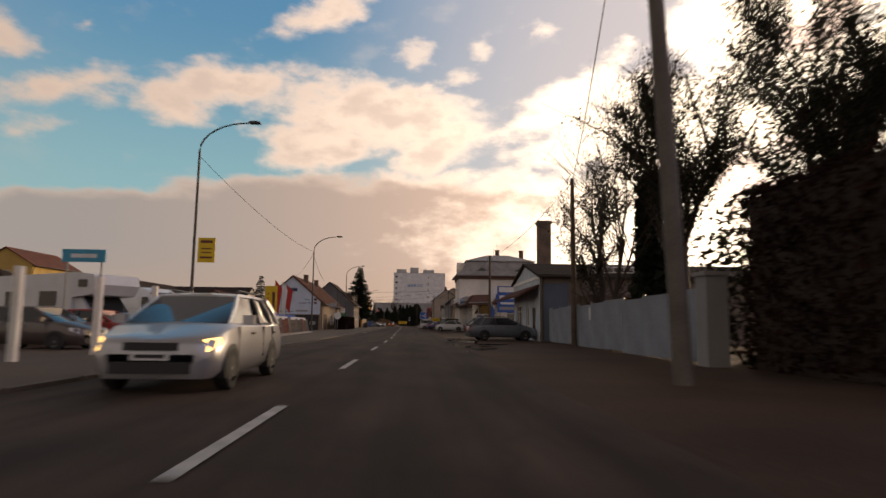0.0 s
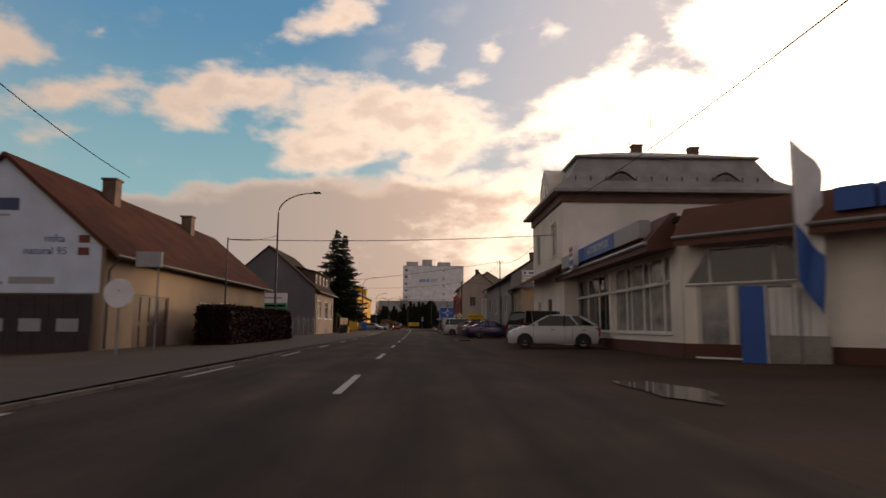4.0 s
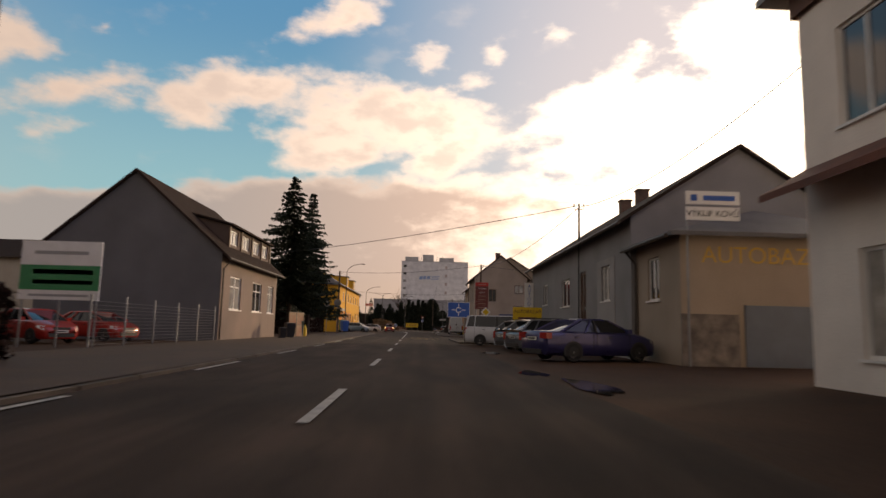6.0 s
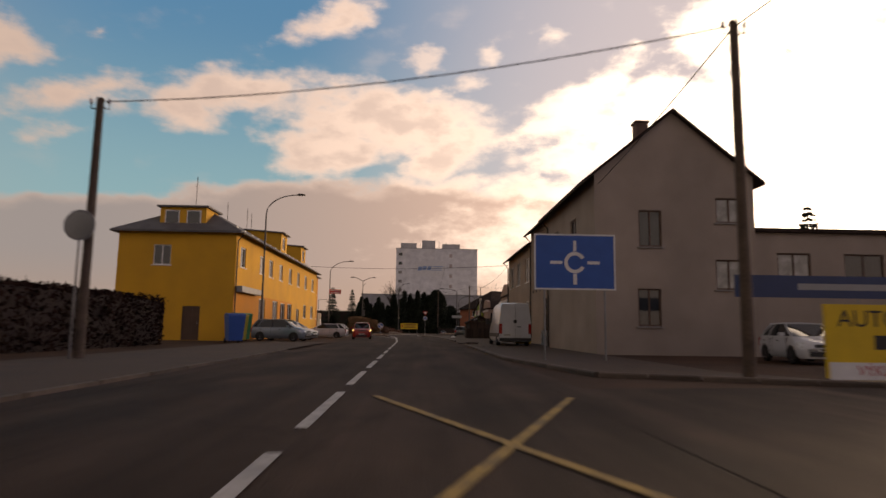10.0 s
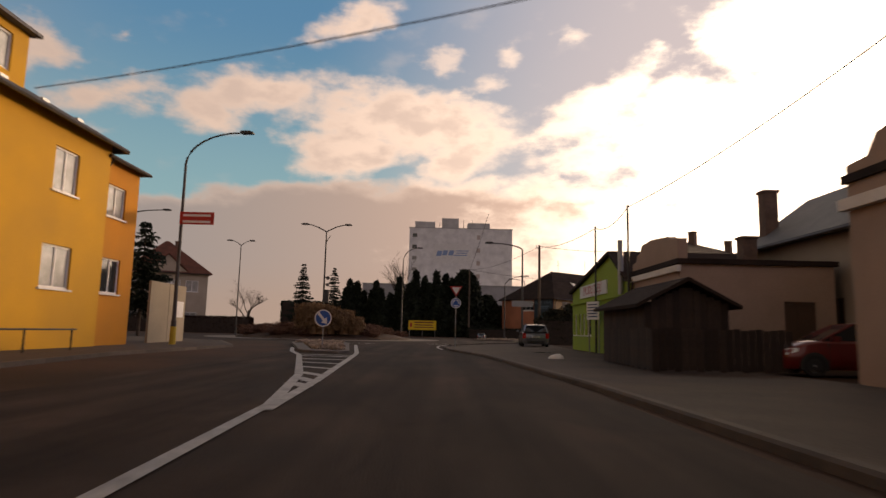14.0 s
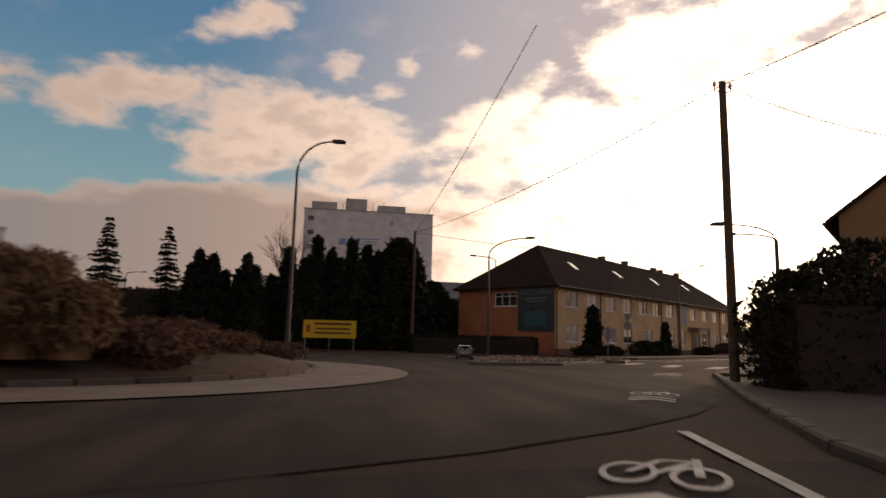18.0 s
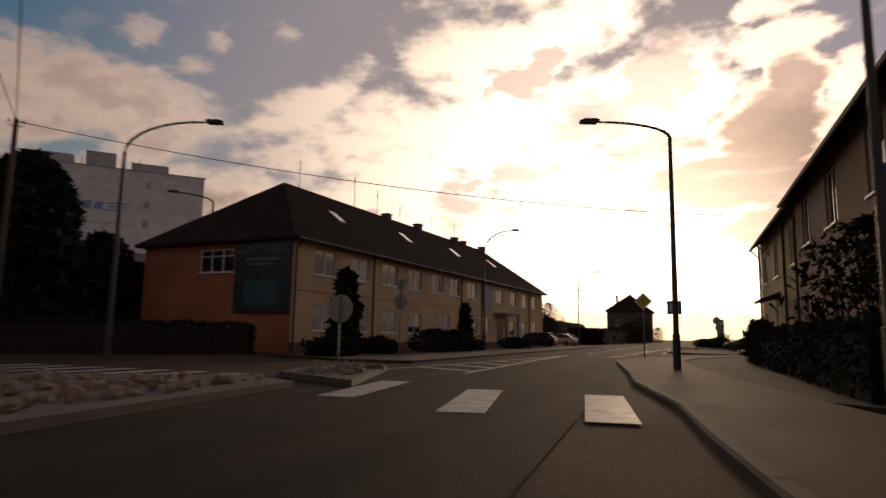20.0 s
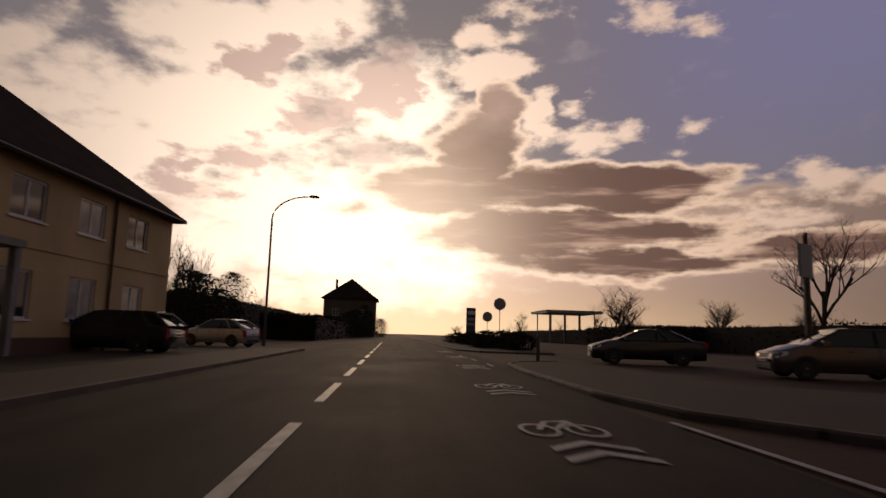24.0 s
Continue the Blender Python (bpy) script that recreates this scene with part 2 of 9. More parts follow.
def mat(name, colour, rough=0.8, metal=0.0, vary=0.25, scale=1.5, bump=0.15, fine=40.0, spec=0.4, stain=None, wave=None, emit=None, alpha=None, coat=0.0, island=0.0):
    """A weathered surface: two sizes of mottling in the colour and a fine relief."""
    if name in MATS:
        return MATS[name]
    m = bpy.data.materials.new(name)
    m.use_nodes = True
    nt = m.node_tree
    b = nt.nodes["Principled BSDF"]
    b.inputs["Roughness"].default_value, b.inputs["Metallic"].default_value = rough, metal
    b.inputs["Specular IOR Level"].default_value = spec
    b.inputs["Coat Weight"].default_value = coat
    b.inputs["Coat Roughness"].default_value = 0.08
    t = nt.nodes.new("ShaderNodeTexCoord")
    big, small = nt.nodes.new("ShaderNodeTexNoise"), nt.nodes.new("ShaderNodeTexNoise")
    big.inputs["Scale"].default_value, big.inputs["Detail"].default_value = scale, 5
    small.inputs["Scale"].default_value, small.inputs["Detail"].default_value = fine, 3
    for n in (big, small):
        nt.links.new(t.outputs["Object"], n.inputs["Vector"])
    ramp = nt.nodes.new("ShaderNodeMapRange")
    ramp.inputs["From Min"].default_value, ramp.inputs["From Max"].default_value = 0.3, 0.7
    nt.links.new(big.outputs["Fac"], ramp.inputs["Value"])
    mix = nt.nodes.new("ShaderNodeMix")
    mix.data_type = "RGBA"
    dark = stain or tuple(c * (1 - vary) for c in colour)
    mix.inputs[6].default_value = (*dark, 1)
    mix.inputs[7].default_value = (*tuple(min(1, c * (1 + vary * 0.35)) for c in colour), 1)
    nt.links.new(ramp.outputs["Result"], mix.inputs[0])
    out = mix.outputs[2]
    mix2 = nt.nodes.new("ShaderNodeMix")
    mix2.data_type, mix2.blend_type = "RGBA", "MULTIPLY"
    mix2.inputs[0].default_value = min(1.0, vary * 1.6)
    nt.links.new(out, mix2.inputs[6])
    r2 = nt.nodes.new("ShaderNodeMapRange")
    r2.inputs["From Min"].default_value, r2.inputs["From Max"].default_value = 0.25, 0.7
    r2.inputs["To Min"].default_value, r2.inputs["To Max"].default_value = 0.62, 1.12
    nt.links.new(small.outputs["Fac"], r2.inputs["Value"])
    nt.links.new(r2.outputs["Result"], mix2.inputs[7])
    out = mix2.outputs[2]
    if island:
        oi = nt.nodes.new("ShaderNodeObjectInfo") if island < 0 else nt.nodes.new("ShaderNodeNewGeometry")
        hv = nt.nodes.new("ShaderNodeHueSaturation")
        r3 = nt.nodes.new("ShaderNodeMapRange")
        r3.inputs["To Min"].default_value, r3.inputs["To Max"].default_value = 1 - abs(island), 1 + abs(island)
        nt.links.new(oi.outputs["Random"] if island < 0 else oi.outputs["Random Per Island"], r3.inputs["Value"])
        nt.links.new(r3.outputs["Result"], hv.inputs["Value"])
        nt.links.new(out, hv.inputs["Color"])
        out = hv.outputs["Color"]
    nt.links.new(out, b.inputs["Base Color"])
    height = small.outputs["Fac"]
    if wave:
        w = nt.nodes.new("ShaderNodeTexWave")
        w.wave_profile, w.bands_direction = "SAW", wave[0]
        w.inputs["Scale"].default_value = wave[1]
        w.inputs["Distortion"].default_value = 0.6
        nt.links.new(t.outputs["Object"], w.inputs["Vector"])
        add = nt.nodes.new("ShaderNodeMath")
        add.operation = "MULTIPLY_ADD"
        add.inputs[1].default_value = wave[2]
        nt.links.new(w.outputs["Fac"], add.inputs[0])
        nt.links.new(height, add.inputs[2])
        height = add.outputs[0]
    if bump:
        bp = nt.nodes.new("ShaderNodeBump")
        bp.inputs["Strength"].default_value, bp.inputs["Distance"].default_value = bump, 0.03
        nt.links.new(height, bp.inputs["Height"])
        nt.links.new(bp.outputs[0], b.inputs["Normal"])
    rr = nt.nodes.new("ShaderNodeMapRange")
    rr.inputs["To Min"].default_value, rr.inputs["To Max"].default_value = max(0.02, rough * 0.8), min(1, rough * 1.15)
    nt.links.new(big.outputs["Fac"], rr.inputs["Value"])
    nt.links.new(rr.outputs["Result"], b.inputs["Roughness"])
    if emit:
        b.inputs["Emission Color"].default_value, b.inputs["Emission Strength"].default_value = (*emit[0], 1), emit[1]
    MATS[name] = m
    return m


ASPHALT = mat("asphalt", (0.056, 0.038, 0.029), 0.92, vary=0.4, scale=0.35, bump=0.4, fine=45, spec=0.15)
# shaded copy for the exit road: backlit dimness is in the base colour
ASPHALT_SHADED = mat("asphalt_exit_shaded", (0.034, 0.0225, 0.0165), 0.92, vary=0.4, scale=0.35, bump=0.4, fine=45, spec=0.15)


def wear(m, turn=0.0):
    """Cracks, patches and polished tracks along the street, laid over an asphalt."""
    nt = m.node_tree
    b = nt.nodes["Principled BSDF"]
    src = b.inputs["Base Color"].links[0].from_socket
    tcn, mp = nt.nodes.new("ShaderNodeTexCoord"), nt.nodes.new("ShaderNodeMapping")
    rot = nt.nodes.new("ShaderNodeMapping")
    rot.inputs["Rotation"].default_value = (0, 0, radians(turn))
    nt.links.new(tcn.outputs["Object"], rot.inputs["Vector"])
    nt.links.new(rot.outputs[0], mp.inputs["Vector"])
    mp.inputs["Scale"].default_value = (1.0, 0.28, 1.0)
    track, mt = nt.nodes.new("ShaderNodeTexNoise"), nt.nodes.new("ShaderNodeMapping")
    nt.links.new(rot.outputs[0], mt.inputs["Vector"])
    mt.inputs["Scale"].default_value = (1.5, 0.025, 1.0)
    track.inputs["Scale"].default_value, track.inputs["Detail"].default_value = 1.0, 4
    nt.links.new(mt.outputs[0], track.inputs["Vector"])
    vor, nz, wav = nt.nodes.new("ShaderNodeTexVoronoi"), nt.nodes.new("ShaderNodeTexNoise"), nt.nodes.new("ShaderNodeTexNoise")
    vor.feature = "DISTANCE_TO_EDGE"
    vor.inputs["Scale"].default_value = 0.55
    nz.inputs["Scale"].default_value, nz.inputs["Detail"].default_value = 1.1, 6
    wav.inputs["Scale"].default_value, wav.inputs["Detail"].default_value = 0.9, 3
    warp = nt.nodes.new("ShaderNodeMix")
    warp.data_type = "RGBA"
    warp.inputs[0].default_value = 0.35
    nt.links.new(mp.outputs[0], warp.inputs[6])
    nt.links.new(nz.outputs["Color"], warp.inputs[7])
    nt.links.new(tcn.outputs["Object"], nz.inputs["Vector"])
    nt.links.new(warp.outputs[2], vor.inputs["Vector"])
    nt.links.new(mp.outputs[0], wav.inputs["Vector"])
    crack = nt.nodes.new("ShaderNodeMapRange")
    crack.inputs["From Min"].default_value, crack.inputs["From Max"].default_value = 0.0, 0.022
    crack.inputs["To Min"].default_value, crack.inputs["To Max"].default_value = 0.84, 1.0
    nt.links.new(vor.outputs["Distance"], crack.inputs["Value"])
    lane = nt.nodes.new("ShaderNodeMapRange")
    lane.inputs["From Min"].default_value, lane.inputs["From Max"].default_value = 0.32, 0.68
    lane.inputs["To Min"].default_value, lane.inputs["To Max"].default_value = 0.68, 1.4
    nt.links.new(wav.outputs["Fac"], lane.inputs["Value"])
    streak = nt.nodes.new("ShaderNodeMapRange")
    streak.inputs["From Min"].default_value, streak.inputs["From Max"].default_value = 0.35, 0.65
    streak.inputs["To Min"].default_value, streak.inputs["To Max"].default_value = 0.72, 1.3
    nt.links.new(track.outputs["Fac"], streak.inputs["Value"])
    for f in (crack, lane, streak):
        mx = nt.nodes.new("ShaderNodeMix")
        mx.data_type, mx.blend_type = "RGBA", "MULTIPLY"
        mx.inputs[0].default_value = 1.0
        nt.links.new(src, mx.inputs[6])
        nt.links.new(f.outputs["Result"], mx.inputs[7])
        src = mx.outputs[2]
    nt.links.new(src, b.inputs["Base Color"])


wear(ASPHALT)
wear(ASPHALT_SHADED, 47.7)
DIRT = mat("dirt", (0.082, 0.046, 0.029), 0.97, vary=0.5, scale=0.25, bump=0.35, fine=14, spec=0.15)
PAVING = mat("paving", (0.085, 0.056, 0.04), 0.9, vary=0.35, scale=0.6, bump=0.3, fine=25)
KERB = mat("kerb_stone", (0.16, 0.135, 0.115), 0.8, vary=0.35, scale=1.2, bump=0.3, fine=30)
LINE = mat("road_paint", (0.47, 0.45, 0.42), 0.6, vary=0.45, scale=3.0, bump=0.1, fine=14)
YLINE = mat("yellow_road_paint", (0.40, 0.25, 0.05), 0.7, vary=0.6, scale=3.0, bump=0.1, fine=14)
GRASS = mat("winter_grass", (0.048, 0.034, 0.017), 0.95, vary=0.5, scale=0.5, bump=0.8, fine=22)
WATER = mat("puddle_water", (0.03, 0.028, 0.025), 0.03, vary=0.1, bump=0.0, spec=0.6)
GLASS = mat("window_glass", (0.03, 0.034, 0.038), 0.05, vary=0.3, scale=0.6, bump=0.0, spec=0.9)
CURTAIN = mat("curtained_glass", (0.33, 0.32, 0.30), 0.12, vary=0.4, scale=2.5, bump=0.0, spec=0.8)
WHITE = mat("white_plastic", (0.74, 0.72, 0.69), 0.45, vary=0.1, bump=0.03)
BROWNF = mat("brown_frame", (0.10, 0.055, 0.035), 0.55, vary=0.2, bump=0.05)
TILE_R = mat("red_clay_tiles", (0.17, 0.062, 0.04), 0.85, vary=0.4, scale=1.0, bump=0.7, fine=14, wave=("X", 3.2, 1.2))
TILE_B = mat("old_brown_tiles", (0.105, 0.04, 0.027), 0.9, vary=0.4, scale=0.8, bump=0.8, fine=14, spec=0.15, wave=("X", 3.2, 1.2))
TILE_V = mat("pale_slate", (0.30, 0.285, 0.27), 0.6, vary=0.3, scale=1.0, bump=0.5, fine=16, wave=("X", 3.0, 1.0))
TILE_D = mat("dark_roofing", (0.042, 0.028, 0.023), 0.9, vary=0.4, scale=1.0, bump=0.6, fine=14, spec=0.1, wave=("X", 3.0, 1.0))
TILE_G = mat("grey_slate", (0.13, 0.125, 0.125), 0.7, vary=0.35, scale=1.0, bump=0.5, fine=16, wave=("X", 3.0, 1.0))
SHEET = mat("zinc_sheet", (0.33, 0.33, 0.34), 0.4, 0.7, vary=0.2, bump=0.1)
METAL = mat("galvanised_steel", (0.28, 0.28, 0.28), 0.45, 0.8, vary=0.25, bump=0.05)
DARKMETAL = mat("dark_metal", (0.05, 0.048, 0.046), 0.5, 0.5, vary=0.2, bump=0.05)
CABLE = mat("black_cable", (0.015, 0.015, 0.015), 0.6, vary=0.1, bump=0.0)
WOODPOLE = mat("pole_wood", (0.12, 0.085, 0.06), 0.9, vary=0.4, scale=2, bump=0.5, fine=18)
CONCRETE = mat("concrete", (0.30, 0.28, 0.26), 0.85, vary=0.35, scale=1.2, bump=0.3, fine=24)
BARK = mat("bark", (0.075, 0.055, 0.042), 0.95, vary=0.4, scale=3, bump=0.9, fine=20)
RUBBER = mat("rubber", (0.018, 0.018, 0.018), 0.8, vary=0.15, bump=0.1)
CHROME = mat("alloy", (0.45, 0.45, 0.46), 0.3, 0.9, vary=0.1, bump=0.0)
BLACKPL = mat("black_plastic", (0.025, 0.025, 0.026), 0.55, vary=0.15, bump=0.05)
LAMPRED = mat("tail_lamp_red", (0.38, 0.02, 0.015), 0.15, vary=0.15, bump=0.0, spec=0.7)
LAMPCLR = mat("headlamp_clear", (0.55, 0.55, 0.55), 0.08, 0.2, vary=0.1, bump=0.0, spec=0.8)
PLATE = mat("number_plate", (0.62, 0.62, 0.60), 0.4, vary=0.1, bump=0.0)
CARGLASS = mat("car_glass", (0.018, 0.02, 0.022), 0.04, vary=0.1, bump=0.0, spec=0.45)


def paint(name, colour, metal=0.25):
    return mat("paint_" + name, colour, 0.32, metal, vary=0.12, scale=1.2, bump=0.02, coat=0.7)


def plaster(name, colour, vary=0.22):
    return mat("plaster_" + name, colour, 0.9, vary=vary, scale=0.45, bump=0.25, fine=30)


# ---------------------------------------------------------------- building blocks
def box(bm, x0, x1, y0, y1, z0, z1, mi=0):
    v = [bm.verts.new((x, y, z)) for z in (z0, z1) for x, y in ((x0, y0), (x1, y0), (x1, y1), (x0, y1))]
    for f in ((3, 2, 1, 0), (4, 5, 6, 7), (0, 1, 5, 4), (1, 2, 6, 5), (2, 3, 7, 6), (3, 0, 4, 7)):
        bm.faces.new([v[i] for i in f]).material_index = mi
    return v


def quad(bm, *p, mi=0):
    f = bm.faces.new([bm.verts.new(q) for q in p])
    f.material_index = mi
    return f


def prism(bm, outline, axis, a, b, mi=0):
    """Extrudes an outline (pairs) along an axis from a to b."""
    put = {"x": lambda p, t: (t, p[0], p[1]), "y": lambda p, t: (p[0], t, p[1]), "z": lambda p, t: (p[0], p[1], t)}[axis]
    va, vb = [bm.verts.new(put(p, a)) for p in outline], [bm.verts.new(put(p, b)) for p in outline]
    n = len(outline)
    for i in range(n):
        bm.faces.new((va[i], va[(i + 1) % n], vb[(i + 1) % n], vb[i])).material_index = mi
    bm.faces.new(va[::-1]).material_index = mi
    bm.faces.new(vb).material_index = mi


def tube(bm, pts, radii, sides=8, mi=0, cap=True):
    """A round bar along points."""
    pts = [Vector(p) for p in pts]
    if isinstance(radii, (int, float)):
        radii = [radii] * len(pts)
    rings = []
    up = Vector((0, 0, 1))
    for i, p in enumerate(pts):
        d = (pts[min(i + 1, len(pts) - 1)] - pts[max(i - 1, 0)]).normalized()
        a = d.cross(up if abs(d.z) < 0.95 else Vector((1, 0, 0))).normalized()
        b = d.cross(a)
        rings.append([bm.verts.new(p + radii[i] * (math.cos(2 * math.pi * k / sides) * a + math.sin(2 * math.pi * k / sides) * b)) for k in range(sides)])
    for r, q in zip(rings, rings[1:]):
        for k in range(sides):
            bm.faces.new((r[k], r[(k + 1) % sides], q[(k + 1) % sides], q[k])).material_index = mi
    if cap:
        for r in (rings[0][::-1], rings[-1]):
            bm.faces.new(r).material_index = mi


def mesh_of(name, bm, materials, smooth=False):
    bmesh.ops.recalc_face_normals(bm, faces=bm.faces)
    me = bpy.data.meshes.new(name)
    bm.to_mesh(me)
    bm.free()
    for m in materials if isinstance(materials, (list, tuple)) else (materials,):
        me.materials.append(m)
    if smooth:
        me.polygons.foreach_set("use_smooth", [True] * len(me.polygons))
        me.set_sharp_from_angle(angle=radians(40))
    return me


def part(name, bm, material, parent, label="", m=None, smooth=False):
    """Links a bmesh (or a shared mesh) as one mesh object under a thing or a part."""
    me = mesh_of(name, bm, material, smooth) if isinstance(bm, bmesh.types.BMesh) else bm
    ob = new(name, me)
    if parent:
        ob.parent = parent
    if m is not None:
        ob.matrix_basis = m
    return tagged(ob, label)


def thing(name, m, label, category, group="", kind=""):
    ob = new(name)
    ob.empty_display_size = 0.2
    ob.matrix_basis = m
    return tagged(ob, label, category, group, kind)


def solid(name, bm, material, label, category="", group="", kind="", m=None, smooth=False):
    ob = part(name, bm, material, None, label, m, smooth)
    return tagged(ob, label, category, group, kind)


def lattice(bm, w, h, holes, y0, y1):
    """One connected board with openings, between the depths y0 (front) and y1."""
    us = sorted({0.0, w, *(v for k in holes for v in k[:2])})
    zs = sorted({0.0, h, *(v for k in holes for v in k[2:])})
    for u0, u1 in zip(us, us[1:]):
        for z0, z1 in zip(zs, zs[1:]):
            if not any(k[0] < (u0 + u1) / 2 < k[1] and k[2] < (z0 + z1) / 2 < k[3] for k in holes):
                quad(bm, (u0, y0, z0), (u1, y0, z0), (u1, y0, z1), (u0, y0, z1))
    for u0, u1, z0, z1 in [*holes, (0.0, w, 0.0, h)]:
        for p, q in (((u0, z0), (u1, z0)), ((u1, z0), (u1, z1)), ((u1, z1), (u0, z1)), ((u0, z1), (u0, z0))):
            quad(bm, (p[0], y0, p[1]), (q[0], y0, q[1]), (q[0], y1, q[1]), (p[0], y1, p[1]))
    bmesh.ops.remove_doubles(bm, verts=bm.verts, dist=0.0005)


WCACHE = {}


def window_mesh(w, h, style, fm):
    """Frame, pane and sill meshes for one size of window; local origin at the lower left, looking along -y."""
    key = (round(w, 2), round(h, 2), style, fm.name)
    if key in WCACHE:
        return WCACHE[key]
    fr = 0.07
    n = {"one": 1, "two": 2, "three": 3, "cross": 2, "shop": 3, "arch": 2}.get(style, 2)
    us = [(fr if i == 0 else w * i / n + fr * 0.5, w - fr if i == n - 1 else w * (i + 1) / n - fr * 0.5) for i in range(n)]
    zs = [(fr, h - fr)]
    if style in ("cross", "arch", "shop", "three"):
        zs = [(fr, h * 0.68), (h * 0.68 + fr * 0.8, h - fr)]
    bm = bmesh.new()
    lattice(bm, w, h, [(p, q, r, t) for p, q in us for r, t in zs], 0.07, 0.12)
    frame_me = mesh_of("window", bm, fm)
    bm = bmesh.new()
    quad(bm, (fr, 0.10, fr), (w - fr, 0.10, fr), (w - fr, 0.10, h - fr), (fr, 0.10, h - fr))
    pane_me = mesh_of("pane", bm, GLASS)
    bm = bmesh.new()
    quad(bm, (fr, 0.104, fr), (w - fr, 0.104, fr), (w - fr, 0.104, h - fr), (fr, 0.104, h - fr))
    cur_me = mesh_of("pane", bm, CURTAIN)
    bm = bmesh.new()
    box(bm, -0.08, w + 0.08, -0.07, 0.06, -0.06, -0.003)
    sill_me = mesh_of("sill", bm, WHITE if fm is WHITE else CONCRETE)
    WCACHE[key] = (frame_me, pane_me, cur_me, sill_me)
    return WCACHE[key]


RNG = random.Random(7)


def put_window(parent, u, z, w, h, style, fm, place):
    if style in ("door", "garage", "gate"):
        bm = bmesh.new()
        n = 4 if style != "door" else 2
        holes = [(w * (i + 0.12) / n, w * (i + 0.88) / n, h * (k + 0.08) / 2, h * (k + 0.92) / 2) for i in range(n) for k in range(2)]
        lattice(bm, w, h, holes, 0.05, 0.09)
        for p, q, r, t in holes:
            quad(bm, (p, 0.09, r), (q, 0.09, r), (q, 0.09, t), (p, 0.09, t))
        bmesh.ops.remove_doubles(bm, verts=bm.verts, dist=0.0005)
        d = part("door", bm, fm, parent, "", place @ pose(u, 0, z))
        bm = bmesh.new()
        box(bm, w * 0.86, w * 0.86 + 0.03, -0.02, 0.05, h * 0.48, h * 0.48 + 0.14)
        part("handle", bm, METAL, d)
        return
    f, p, c, s = window_mesh(w, h, style, fm)
    ob = part("window", f, None, parent, "", place @ pose(u, 0, z))
    part("pane", c if RNG.random() < 0.45 else p, None, ob)
    part("sill", s, None, ob)


def facade(bm, L, H, holes, place, top=None, depth=0.18, band=None):
    """Adds a wall from u 0 to L and z 0 to H with openings that go in; top: the gable's outline above H."""
    us = sorted({0.0, L, *(v for h in holes for v in (h[0], h[0] + h[2]))})
    zs = sorted({-0.6, H, *(v for h in holes for v in (h[1], h[1] + h[3]))})
    if band:
        us, zs = sorted({*us, band[0]}), sorted({*zs, band[1]})
    P = lambda u, y, z: place @ Vector((u, y, z))  # noqa: E731
    for u0, u1 in zip(us, us[1:]):
        for z0, z1 in zip(zs, zs[1:]):
            cu, cz = (u0 + u1) / 2, (z0 + z1) / 2
            if any(h[0] < cu < h[0] + h[2] and h[1] < cz < h[1] + h[3] for h in holes):
                continue
            quad(bm, P(u0, 0, z0), P(u1, 0, z0), P(u1, 0, z1), P(u0, 0, z1), mi=1 if band and cu < band[0] and cz < band[1] else 0)
    for h in holes:
        u0, u1, z0, z1 = h[0], h[0] + h[2], h[1], h[1] + h[3]
        for a, b in (((u0, z0), (u1, z0)), ((u1, z0), (u1, z1)), ((u1, z1), (u0, z1)), ((u0, z1), (u0, z0))):
            quad(bm, P(a[0], 0, a[1]), P(b[0], 0, b[1]), P(b[0], depth, b[1]), P(a[0], depth, a[1]))
        quad(bm, P(u0, depth, z0), P(u1, depth, z0), P(u1, depth, z1), P(u0, depth, z1))
    if top:
        bm.faces.new([bm.verts.new(P(u, 0, z)) for u, z in ((0, H), *top[::-1], (L, H))][::-1])


